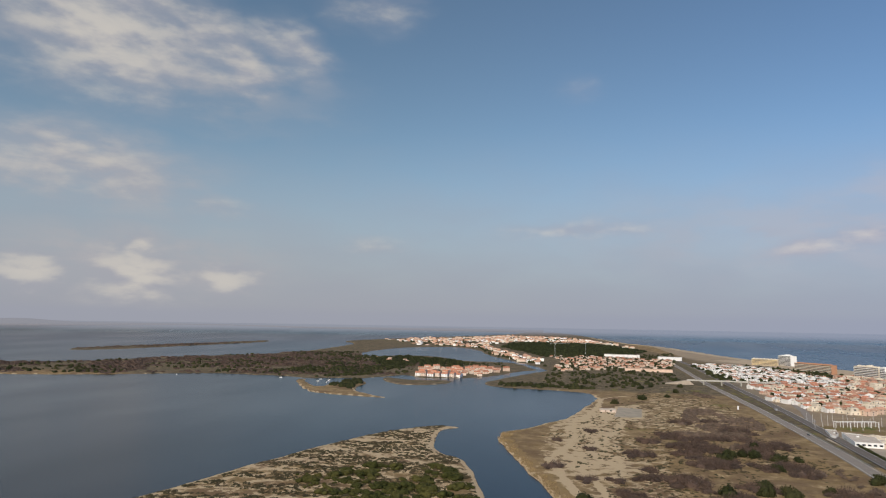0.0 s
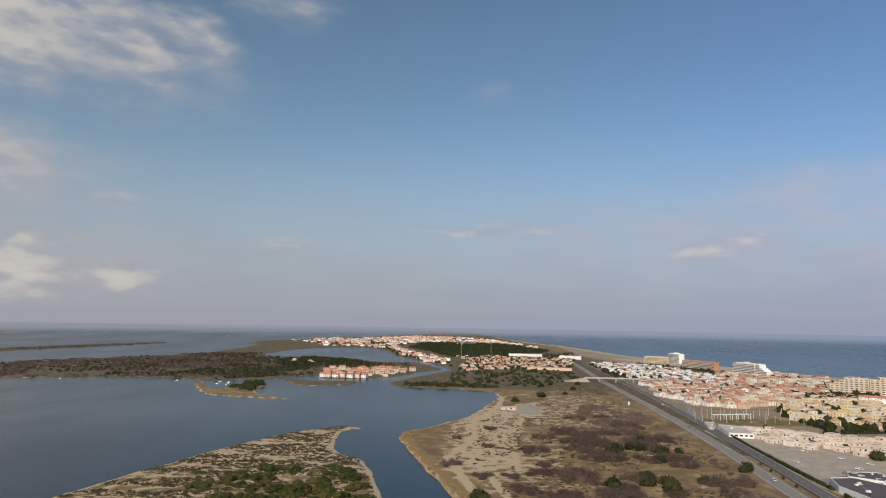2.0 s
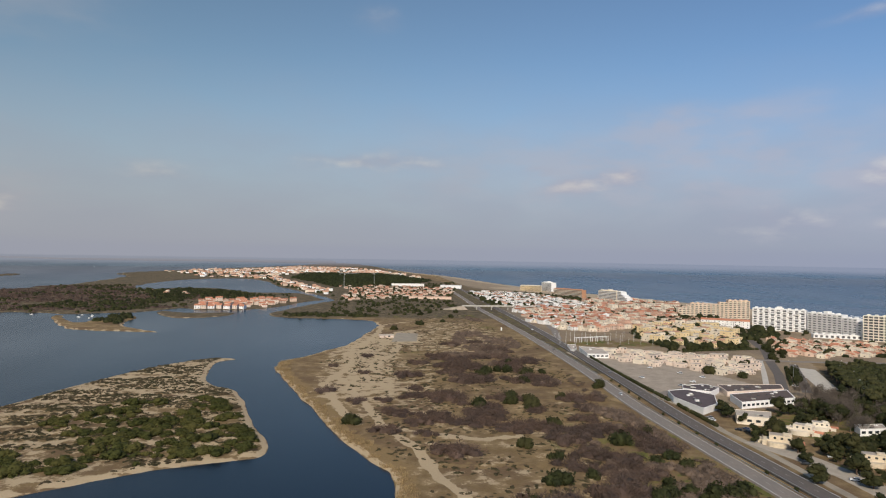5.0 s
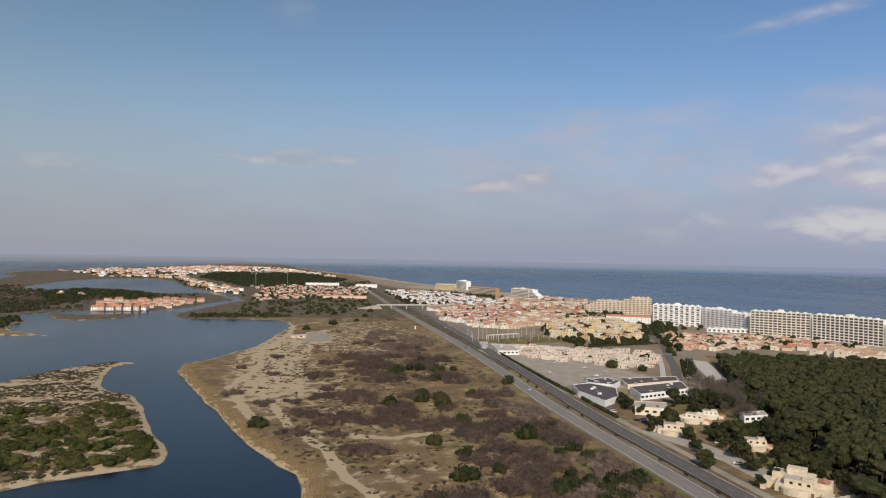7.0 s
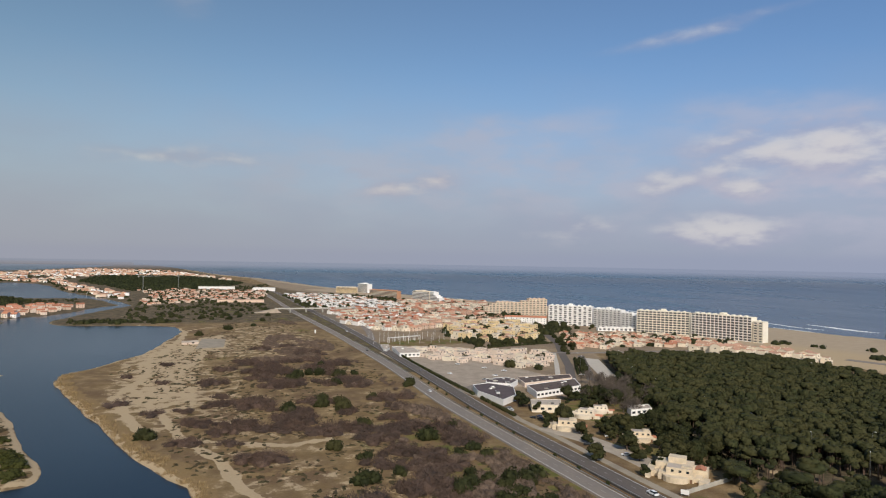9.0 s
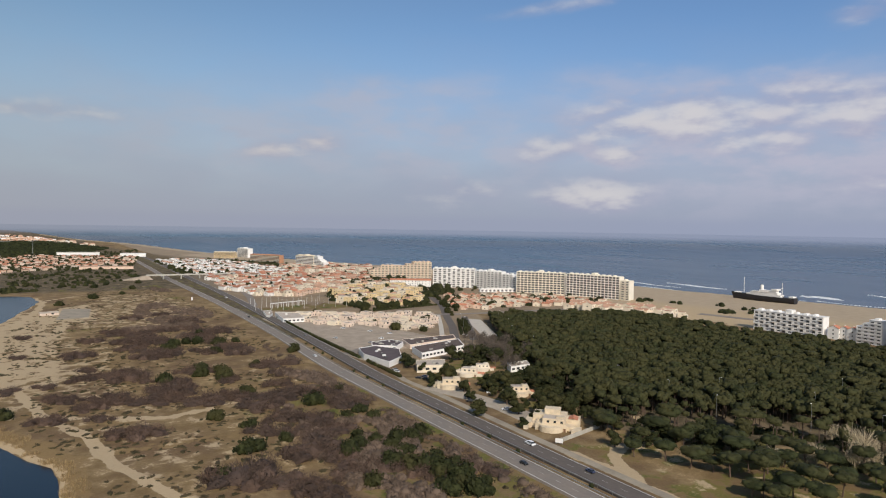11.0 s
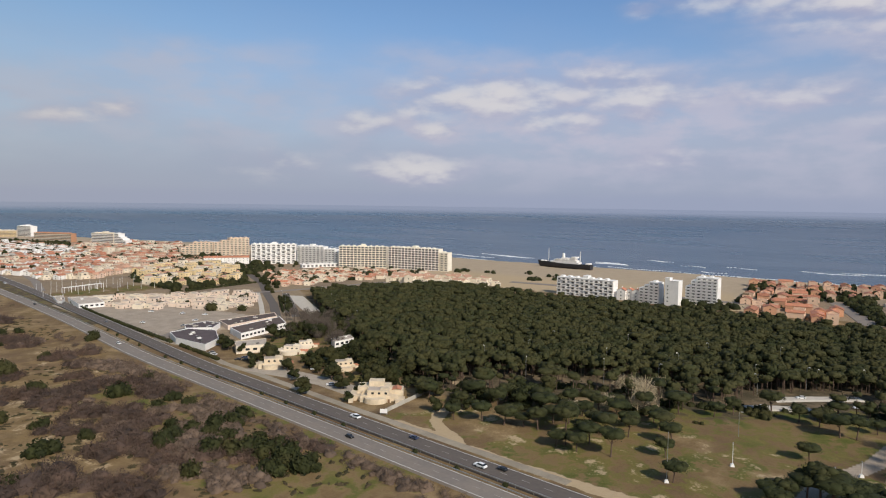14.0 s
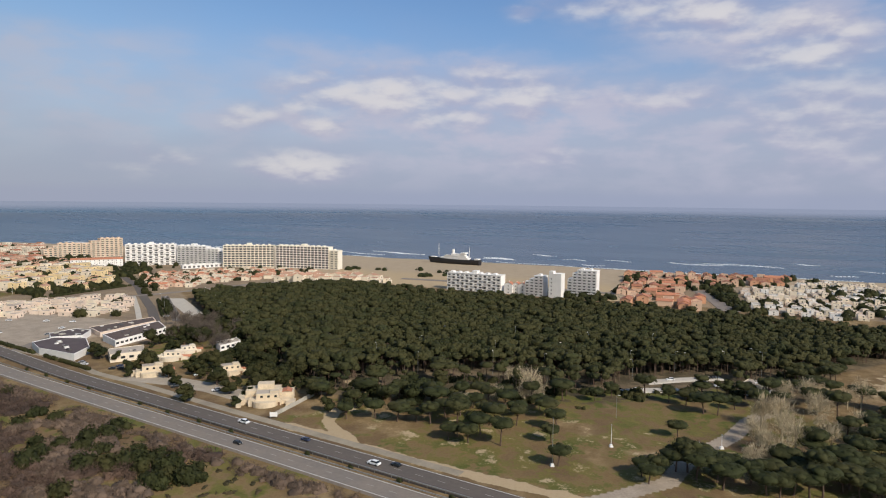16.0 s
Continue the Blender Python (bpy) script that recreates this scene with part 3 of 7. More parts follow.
def build_ground():
    ang = np.concatenate([np.arange(-52, 97, 0.2), np.arange(97, 308, 4.0)])
    rad = np.concatenate([np.geomspace(0.02, 118, 30), np.geomspace(120, 3000, 330), np.geomspace(3040, 18800, 110)])
    A, R = np.meshgrid(np.radians(ang), rad)
    x, y = R * np.sin(A), R * np.cos(A)
    d = land_distance(x, y)
    z = np.clip(d * 0.22, -2.0, 1.0)
    wild = step(d, 4, 25) * (1 - step(x, 160, 172)) + step(inside(PARK, x, y), 0, 15) * 0.5
    z = z + (GL - 1.0) * step(d, 3, 12) + wild * (0.9 * fbm(x, y, 26) + 0.25 * fbm(x, y, 6))
    z = z + 2.5 * step(d, 20, 60) * step(-along(COAST, x, y), -90, -30) * np.clip(fbm(x, y, 30), 0, 1)
    z = np.where(R > 3000, np.where(d > 0, 3.0 + 14 * step(R, 8000, 9500) * np.clip(0.3 + fbm(x, y, 2500), 0, 2), -4), z)
    hill = step(R, 8000, 9500) * 60 * np.exp(-((np.degrees(A) + 46) / 2.6) ** 2)
    z = z + np.where(d > 0, hill, 0)
    r = shrink(R)
    s = r / R
    Z = EYE * (1 - s) + z * s
    n, k = len(rad), len(ang)
    idx = np.arange(n * k).reshape(n, k)
    a, b = idx[:-1, :], idx[1:, :]
    an, bn = np.roll(a, -1, 1), np.roll(b, -1, 1)
    quads = np.stack([a, an, bn, b], -1).reshape(-1, 4)[:, ::-1]
    me = sheet("ground", np.stack([x * s, y * s, Z], -1).reshape(-1, 3), quads)
    # zones of ground cover
    edge = fbm(x, y, 12) * 8
    sand = np.zeros_like(x)
    sand = np.maximum(sand, 0.62 * step(60 - np.abs(x + 15 - (600 - y) * 0.03) + edge, 0, 45) * step(y, 380, 500) * (1 - step(y, 760, 980)))
    sand = np.maximum(sand, 0.30 * step(inside([(-10, 420), (60, 420), (135, 380), (135, 290), (110, 230), (0, 230)], x, y) + edge, -10, 25))
    sand = np.maximum(sand, 0.40 * step(inside([(-60, 620), (60, 640), (60, 400), (-30, 400)], x, y) + edge, -5, 20))
    sand = np.maximum(sand, 0.22 * (x > 20) * (x < 150) * (y > 400) * (y < 720))
    sand = np.maximum(sand, step(3.4 - np.abs(d - 2), 0, 3) * (d > 0) * 0.9 * (x < 400))
    sand = np.maximum(sand, 0.42 * step(inside([(-20, 690), (60, 1010), (150, 1100), (178, 800), (120, 670)], x, y) + edge, -10, 30))
    pen = inside(PENINSULA, x, y)
    sand = np.maximum(sand, np.where(pen > 0, 0.16 * step(y + edge * 3, 430, 500) + 0.42, 0))
    sand = np.maximum(sand, 0.26 * step(inside(PARK, x, y), 0, 10) * (x < 290))
    for line in TRACKS:
        sand = np.maximum(sand, 1.0 * (1 - step(along(line, x, y) + 0.25 * edge, 1.8, 4.6)))
    sand = np.maximum(sand, step(inside(CLEARING, x, y) + edge, 0, 5) * 0.75)
    beach = np.where(y > 2200, 60, np.where((y > 190) & (y < 760), 345, 150))
    coast = along(COAST, x, y)
    sand = np.maximum(sand, (1 - step(coast + edge, beach - 20, beach + 10)) * (x > 0) * 1.0)
    sand = np.maximum(sand, 0.5 * step(inside(SANDLOT, x, y) + edge, 0, 6))
    sand = np.where((y > 1000) & (x < 170), np.maximum(sand * 0.5, 0.15 * step(fbm(x, y, 60), 0.0, 0.5)), sand)
    grass = np.zeros_like(x)
    for q in LAWNS:
        grass = np.maximum(grass, 0.52 * step(inside(q, x, y) + edge, -2, 8))
    grass = np.maximum(grass, 0.55 * step(fbm(x, y, 45), 0.15, 0.6) * (x > 20) * (x < 170))
    mid_x = (np.interp(y, YS0, XW0) + np.interp(y, YS0, XE0)) / 2
    median = (np.abs(x - mid_x) < 14) * (y > 560) * (y < 2100)
    grass = np.maximum(grass, 0.34 * median)
    grass = np.maximum(grass, 0.46 * step(x, 95, 115) * (x < 172) * step(y, 140, 170) * (1 - step(y, 360, 430)))
    grass = grass * (1 - 0.6 * step(fbm(x, y, 18), 0.15, 0.5))
    reed = 0.95 * step(d, 1.5, 4) * (1 - step(d + edge, 8, 13)) * (x > -140) * (x < 30) * (y > 250) * (y < 760) * (pen < 0)
    reed = np.maximum(reed, 0.62 * step(fbm(x * 0.5, y * 1.3, 30), 0.12, 0.45) * (x > 10) * (x < 165) * (y > 200) * (y < 700))
    paved = np.zeros_like(x)
    for q in (TOWN, TOWN_S, VILLAGE_N):
        paved = np.maximum(paved, 0.46 * step(inside(q, x, y), -1, 4))
    paved = np.maximum(paved, step(inside(APRON, x, y), -1, 2))
    paved = paved * (1 - step(grass, 0.3, 0.5) * (x > 190))
    paved = np.maximum(paved, 0.5 * (1 - step(coast + edge, 170, 330)) * (x > 300))
    paved = paved * (1 - step(inside(FOREST, x, y), -12, -4))
    for line in DRIVES:
        paved = np.maximum(paved, 1 - step(along(line, x, y), 3.0, 4.6))
    att = me.color_attributes.new("zone", "FLOAT_COLOR", "POINT")
    att.data.foreach_set("color", np.stack([sand, grass, reed, paved], -1).astype(np.float32).ravel())
    heath = step(y, 1010, 1130) * (x < 190) * (R < 6500) + 0.55 * step(y, 930, 1100) * (x > 190) * (coast > 200)
    heath = np.maximum(heath, step(inside(FOREST, x, y), -14, 0))
    heath = np.maximum(np.maximum(heath, 0.8 * median), step(R, 6000, 6500))
    me.attributes.new("heath", "FLOAT", "POINT").data.foreach_set("value", heath.astype(np.float32).ravel())
    me.polygons.foreach_set("use_smooth", np.ones(len(me.polygons), bool))
    return tagged(link("ground", me, GROUND), "dry scrub land with sand, tracks and reed banks", "ground", kind="structure")


def build_water():
    ang = np.radians(np.arange(0, 360, 3.0))
    rad = np.concatenate([np.geomspace(0.02, 2200, 50), np.geomspace(2300, 18800, 70)])
    A, R = np.meshgrid(ang, rad)
    r = shrink(R)
    v = np.stack([r * np.sin(A), r * np.cos(A), EYE * (1 - r / R)], -1).reshape(-1, 3)
    idx = np.arange(len(v)).reshape(len(rad), len(ang))
    a, b = idx[:-1], idx[1:]
    quads = np.stack([a, np.roll(a, -1, 1), np.roll(b, -1, 1), b], -1).reshape(-1, 4)[:, ::-1]
    me = sheet("water", v, quads)
    me.polygons.foreach_set("use_smooth", np.ones(len(me.polygons), bool))
    return tagged(link("water", me, WATER), "slate blue lagoon and sea with low ripples", "water", kind="structure")


build_ground()
build_water()


def build_haze():
    """Painted haze that hides the horizon: an added glowing ring behind the nearer land."""
    m, nt, p = material("painted_horizon_haze")
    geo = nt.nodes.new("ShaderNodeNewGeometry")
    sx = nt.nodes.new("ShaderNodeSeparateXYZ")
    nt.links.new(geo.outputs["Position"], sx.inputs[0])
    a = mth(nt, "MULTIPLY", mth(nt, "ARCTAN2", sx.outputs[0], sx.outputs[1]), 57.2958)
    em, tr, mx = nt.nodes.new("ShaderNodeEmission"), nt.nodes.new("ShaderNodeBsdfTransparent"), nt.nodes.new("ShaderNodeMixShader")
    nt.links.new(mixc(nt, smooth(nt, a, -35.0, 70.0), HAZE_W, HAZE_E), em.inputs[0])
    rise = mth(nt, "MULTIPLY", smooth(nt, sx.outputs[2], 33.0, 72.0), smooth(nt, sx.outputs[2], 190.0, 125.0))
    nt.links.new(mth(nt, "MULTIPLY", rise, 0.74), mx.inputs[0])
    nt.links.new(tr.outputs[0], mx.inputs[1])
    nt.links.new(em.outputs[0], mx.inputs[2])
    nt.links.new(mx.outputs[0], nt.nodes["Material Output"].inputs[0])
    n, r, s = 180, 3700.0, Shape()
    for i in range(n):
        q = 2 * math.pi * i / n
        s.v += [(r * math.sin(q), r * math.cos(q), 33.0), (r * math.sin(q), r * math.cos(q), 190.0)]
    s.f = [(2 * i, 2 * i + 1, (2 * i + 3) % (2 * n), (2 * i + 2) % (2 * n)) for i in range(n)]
    ob = tagged(link("backdrop", s, m), "glowing ring painted as pale grey haze over the far horizon", "backdrop", kind="structure")
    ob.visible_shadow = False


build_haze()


def ribbon(line, half, z, offset=0.0, thick=0.3, taper=0.0):
    """A strip of road along a line, with sides that slope down to the ground."""
    p = np.array(line, float)
    t = np.gradient(p, axis=0)
    t /= np.linalg.norm(t, axis=1)[:, None]
    nrm = np.stack([t[:, 1], -t[:, 0]], 1)
    s = Shape()
    for (x, y), (nx, ny) in zip(p, nrm):
        for k, h in ((offset - half - taper, z - thick), (offset - half, z), (offset + half, z), (offset + half + taper, z - thick)):
            s.v.append((x + nx * k, y + ny * k, h))
    for i in range(len(p) - 1):
        for j in range(3):
            a = 4 * i + j
            s.f.append((a, a + 1, a + 5, a + 4))
    return s


YS = list(range(-120, 2300, 20))
XW = np.interp(YS, [-120, 430, 580, 700, 870, 1250, 1616, 1973, 2300], [177, 177, 187, 191, 195, 196, 208, 217, 222])
XE = np.interp(YS, [-120, 380, 525, 712, 852, 1021, 1212, 1419, 1700, 1898, 2300], [193.5, 193.5, 203, 214, 222, 228, 232, 240, 251, 256, 250])
for _ in range(3):
    XW[1:-1] = (XW[:-2] + 2 * XW[1:-1] + XW[2:]) / 4
    XE[1:-1] = (XE[:-2] + 2 * XE[1:-1] + XE[2:]) / 4
WEST, EAST = list(zip(XW, YS)), list(zip(XE, YS))
ROAD_Z = GL + 0.75
for name, line, mat, half in (("road_west", WEST, ASPHALT_PALE, 5.3), ("road_east", EAST, ASPHALT, 5.6)):
    road = tagged(link(name, ribbon(line, half, ROAD_Z, thick=1.2, taper=0.7), mat), "two-lane carriageway of worn grey asphalt", "road", kind="structure")
    for o in (-half + 0.55, half - 0.55):
        part("edge_line", ribbon(line, 0.16, ROAD_Z + 0.02, o, 0.01), PAINT, road, "solid white edge line")
    dash = Shape()
    for (xa, ya), (xb, yb) in zip(line[:60], line[1:60]):
        for k in (0.0, 0.5):
            x, y = xa + (xb - xa) * k, ya + (yb - ya) * k
            dash.box(x - 0.1, x + 0.1, y, y + 3.5, ROAD_Z + 0.004, ROAD_Z + 0.02)
    part("lane_marks", dash, WORN_PAINT, road, "broken white lane line")


# ---------------------------------------------------------------- plants
RNG = np.random.RandomState(11)


def dome(rng, rx, ry, rz, cz, rough=0.22, n=9, m=4, low=-0.35):
    """A lumpy low dome as quads."""
    v, f = [], []
    for j in range(m + 1):
        e = low * math.pi / 2 + (1 - low) * math.pi / 2 * j / m
        for i in range(n):
            a = 2 * math.pi * (i + 0.5 * (j % 2)) / n
            k = 1 + rough * (rng.rand() - 0.5) * 2
            v.append((rx * k * math.cos(a) * math.cos(e), ry * k * math.sin(a) * math.cos(e), cz + rz * k * math.sin(e)))
    for j in range(m):
        for i in range(n):
            a, b = j * n + i, j * n + (i + 1) % n
            f.append((a, b, b + n, a + n))
    return np.array(v), np.array(f)


def tufts(rng, n, rx, ry, rz, cz, size, low=-0.2, flat=0.5):
    """Small leaf clumps spread over a dome, most of them facing outward."""
    a = rng.rand(n) * 2 * math.pi
    s = low + (1 - low) * rng.rand(n)
    c = np.sqrt(np.clip(1 - s * s, 0, 1))
    lump = 1 + 0.16 * np.sin(3 * a + 5 * s) + 0.12 * np.sin(7 * a - 9 * s)
    k = lump * (0.82 + 0.26 * rng.rand(n))
    p = np.stack([rx * k * c * np.cos(a), ry * k * c * np.sin(a), cz + rz * k * s], 1)
    nrm = np.stack([c * np.cos(a), c * np.sin(a), s + 0.4], 1) + flat * rng.randn(n, 3)
    nrm /= np.linalg.norm(nrm, axis=1)[:, None]
    t = np.cross(nrm, rng.randn(n, 3))
    t /= np.linalg.norm(t, axis=1)[:, None]
    b = np.cross(nrm, t)
    w = size * (0.6 + 0.8 * rng.rand(n))[:, None]
    h = w * (0.55 + 0.5 * rng.rand(n))[:, None]
    v = np.stack([p - t * w, p - b * h, p + t * w, p + b * h], 1).reshape(-1, 3)
    return v, np.arange(4 * n).reshape(n, 4)


def blades(rng, n, rx, ry, h, width, lean=0.5):
    """Thin upright twigs or stalks that fan out from the ground."""
    r, a = np.sqrt(rng.rand(n)), rng.rand(n) * 2 * math.pi
    x, y = rx * r * np.cos(a), ry * r * np.sin(a)
    hh = h * (1 - 0.55 * r ** 2) * (0.6 + 0.6 * rng.rand(n))
    dx, dy = lean * hh * (0.7 * x / rx + 0.7 * rng.randn(n)), lean * hh * (0.7 * y / ry + 0.7 * rng.randn(n))
    q = rng.rand(n) * math.pi
    wx, wy = width * np.cos(q), width * np.sin(q)
    z = np.zeros(n)
    v = np.stack([np.stack([x * .8 - wx, y * .8 - wy, z], 1), np.stack([x * .8 + wx, y * .8 + wy, z], 1),
                  np.stack([x + dx + wx * .6, y + dy + wy * .6, hh], 1), np.stack([x + dx - wx * .6, y + dy - wy * .6, hh], 1)], 1).reshape(-1, 3)
    return v, np.arange(4 * n).reshape(n, 4)


def slivers(rng, n, rx, ry, rz, cz, length, width, low=0.0):
    """Fine twigs: thin strips in all directions that fill a dome."""
    a, s, k = rng.rand(n) * 6.283, low + (1 - low) * rng.rand(n), rng.rand(n) ** 0.4
    c = np.sqrt(np.clip(1 - s * s, 0, 1))
    lump = k * (1 + 0.15 * np.sin(3 * a + 4 * s) + 0.12 * np.sin(5 * a))
    p = np.stack([rx * lump * c * np.cos(a), ry * lump * c * np.sin(a), cz + rz * lump * s], 1)
    t = np.stack([c * np.cos(a), c * np.sin(a), s + .5], 1) + .6 * rng.randn(n, 3)
    t /= np.linalg.norm(t, axis=1)[:, None]
    b = np.cross(t, rng.randn(n, 3))
    b /= np.linalg.norm(b, axis=1)[:, None]
    L, w = length * (.5 + rng.rand(n))[:, None], width * (.6 + .8 * rng.rand(n))[:, None]
    v = np.stack([p - t * L - b * w, p - t * L + b * w, p + t * L + b * w * .5, p + t * L - b * w * .5], 1).reshape(-1, 3)
    return v, np.arange(4 * n).reshape(n, 4)


def merge(pieces):
    vs, fs, n = [], [], 0
    for v, f in pieces:
        vs.append(v)
        fs.append(f + n)
        n += len(v)
    return np.concatenate(vs), np.concatenate(fs)


def spread(protos, spots, rng, smin, smax, tall=0.15):
    """Many turned and scaled copies of the shapes, joined; spots: x, y, z."""
    out = []
    for x, y, z in spots:
        v, f = protos[rng.randint(len(protos))]
        a, s = rng.rand() * 6.283, smin + (smax - smin) * rng.rand()
        c, d = math.cos(a) * s, math.sin(a) * s
        h = s * (1 + tall * (rng.rand() * 2 - 1))
        out.append((np.stack([x + v[:, 0] * c - v[:, 1] * d, y + v[:, 0] * d + v[:, 1] * c, z + v[:, 2] * h], 1), f))
    return merge(out)


def scatter(poly, per, rng, test=None):
    """Uneven points inside an outline, about one for each 'per' square metres."""
    xs, ys = [p[0] for p in poly], [p[1] for p in poly]
    n = int((max(xs) - min(xs)) * (max(ys) - min(ys)) / per)
    x, y = min(xs) + rng.rand(n) * (max(xs) - min(xs)), min(ys) + rng.rand(n) * (max(ys) - min(ys))
    ok = inside(poly, x, y) > 0
    if test is not None:
        ok &= test(x, y)
    return x[ok], y[ok]


def level(x, y):
    """Height of the land at places near the camera's side."""
    d = land_distance(x, y)
    wild = step(d, 4, 25) * (1 - step(x, 160, 172)) + step(inside(PARK, x, y), 0, 15) * 0.5
    return np.clip(d * 0.22, -2, 1.0) + (GL - 1) * step(d, 3, 12) + wild * (0.9 * fbm(x, y, 26) + 0.25 * fbm(x, y, 6))


def stuff(name, vf, mat, label, category):
    return tagged(link(name, sheet(name, *vf), mat), label, category, kind="stuff")


# pine forest
def pine_crown(rng, n, r, h, cz, size, seg=9, bulges=4, rings=4):
    """An umbrella crown: a smooth low cap with bulges, and needle tufts laid over it."""
    ps = [dome(rng, r * .92, r * .92, h * .9, cz, 0.14, seg, rings, -0.3)]
    for k in range(bulges):
        a, q, b = 6.283 / bulges * k + rng.rand(), 0.45 + 0.25 * rng.rand(), 0.34 + 0.22 * rng.rand()
        v, f = dome(rng, r * b, r * b, h * .6, cz + h * (.2 + .3 * rng.rand()), 0.16, seg - 2, rings - 1, -0.2)
        ps.append((v + np.array([math.cos(a) * r * q, math.sin(a) * r * q, 0]), f))
    ps.append(tufts(rng, n, r * 1.02, r * 1.02, h * 1.06, cz, size, -0.25, 0.35))
    return merge(ps)


FP = [pine_crown(RNG, 50, 2.3 + 0.5 * (i % 4), 1.6 + 0.3 * (i % 3), 7.6 + 0.35 * (i % 4), 0.32, 7, 3, 3) for i in range(10)]


def forest_spots():
    pts = []
    xs = np.arange(232, 655, 3.9)
    for i, x in enumerate(xs):
        for y in np.arange(-150, 620, 3.9):
            pts.append((x + RNG.uniform(-2.2, 2.2), y + (i % 2) * 2.1 + RNG.uniform(-2.2, 2.2)))
    p = np.array(pts)
    d = inside(FOREST, p[:, 0], p[:, 1])
    gap = fbm(p[:, 0], p[:, 1], 20)
    lots = np.minimum(along([(346, 100), (358, 88), (366, 74)], p[:, 0], p[:, 1]), np.minimum(along([(372, 94), (388, 80), (406, 60)], p[:, 0], p[:, 1]), along([(376, 42), (396, 34)], p[:, 0], p[:, 1])))
    thin = (p[:, 0] + 0.62 * p[:, 1] < 432) & (p[:, 1] < 112)
    edge_band = (p[:, 0] + 0.62 * p[:, 1] < 462) & (p[:, 1] < 240) & (d < 58)
    ok = (d > 0) & (~edge_band | (RNG.rand(len(p)) < 0.22 + 0.5 * step(d, 10, 58))) & (lots > 9.5) & (~thin | (RNG.rand(len(p)) < 0.5)) & (gap > -0.66 + 0.5 * (1 - step(d, 0, 45)) * (p[:, 0] + 0.4 * p[:, 1] < 480))
    return p[ok]


fs = forest_spots()
fv, ff = spread(FP, np.stack([fs[:, 0], fs[:, 1], GL - 0.3 + 1.4 * fbm(fs[:, 0], fs[:, 1], 50)], 1), RNG, 0.72, 1.3, 0.12)
tv, tf = [], []
for x, y in fs:
    k = len(tv)
    r = 0.17
    for z in (GL - 0.5, GL + 8.5):
        tv += [(x - r, y - r, z), (x + r, y - r, z), (x + r, y + r, z), (x - r, y + r, z)]
    tf += [(k + i, k + (i + 1) % 4, k + 4 + (i + 1) % 4, k + 4 + i) for i in range(4)]
allv, allf = merge([(fv, ff), (np.array(tv), np.array(tf))])
fm = sheet("pine_forest", allv, allf)
fm.materials.append(PINE)
fm.materials.append(BARK)
fm.polygons.foreach_set("material_index", np.concatenate([np.zeros(len(ff), np.int32), np.ones(len(tf), np.int32)]))
tagged(new("pine_forest", fm), "dense dark green umbrella pine wood", "forest", kind="stuff")


def make_pine(i):
    rng = np.random.RandomState(40 + i)
    r, h = 3.0 + 0.45 * (i % 3), 7.6 + 0.7 * (i % 4)
    t = thing("pine_tree", "umbrella pine with a dark green crown on grass", "tree", "pines in the park")
    lx, ly = rng.uniform(-0.8, 0.8), rng.uniform(-0.8, 0.8)
    s = Shape().tube(0, 0, -0.5, h * 0.55, 0.28, 0.2, 7, lx * 0.5, ly * 0.5).tube(lx * .5, ly * .5, h * 0.54, h * 0.86, 0.2, 0.12, 6, lx, ly)
    for k in range(4):
        a = 1.57 * k + rng.rand()
        s.tube(lx * .6, ly * .6, h * 0.58, h * 0.84, 0.11, 0.05, 5, lx + 1.9 * math.cos(a), ly + 1.9 * math.sin(a))
    part("trunk", s, BARK, t)
    v, f = pine_crown(rng, 620, r * 1.15, 2.5, h, 0.2, 14)
    part("crown", sheet("crown", v + np.array([lx, ly, 0]), f), PINE, t)
    return t


def plant(protos, places, smin, smax, seed, tall=1.0):
    """Sets out copies of the prototypes; each prototype takes the first free place itself."""
    rng = random.Random(seed)
    used = set()
    zs = level(np.array([float(p[0]) for p in places]), np.array([float(p[1]) for p in places]))
    for n, (x, y) in enumerate(places):
        i = n % len(protos)
        z = float(zs[n])
        m = spot(x, y, rng.uniform(0, 360), rng.uniform(smin, smax), z - 0.1, tall * rng.uniform(0.9, 1.12))
        if i in used:
            copy_thing(protos[i], m)
        else:
            protos[i].matrix_basis = m
            used.add(i)


PARK_PINES = [(254, 196), (262, 182), (272, 176), (250, 188), (270, 198), (284, 168), (290, 158), (258, 208), (276, 186), (236, 186), (288, 140), (296, 148), (270, 160), (248, 148), (252, 140), (245, 207), (242, 226), (273, 214), (265, 193), (238, 175), (251, 176), (243, 167), (265, 170), (244, 160), (261, 154), (275, 155), (265, 142), (258, 133), (265, 126), (232, 143), (237, 141),
              (234, 134), (245, 134), (239, 121), (272, 109), (254, 104), (232, 92), (284, 120), (280, 140), (277, 131), (228, 197), (247, 235), (257, 160), (283, 150), (293, 60), (341, 75), (339, 66), (331, 56),
              (333, 50), (369, 51), (353, 66), (369, 42), (361, 62), (371, 31), (370, 24), (375, 13), (382, 7), (391, -10), (301, 135), (292, 126), (331, 102), (321, 108), (312, 122), (344, 88), (358, 36), (347, 44)]
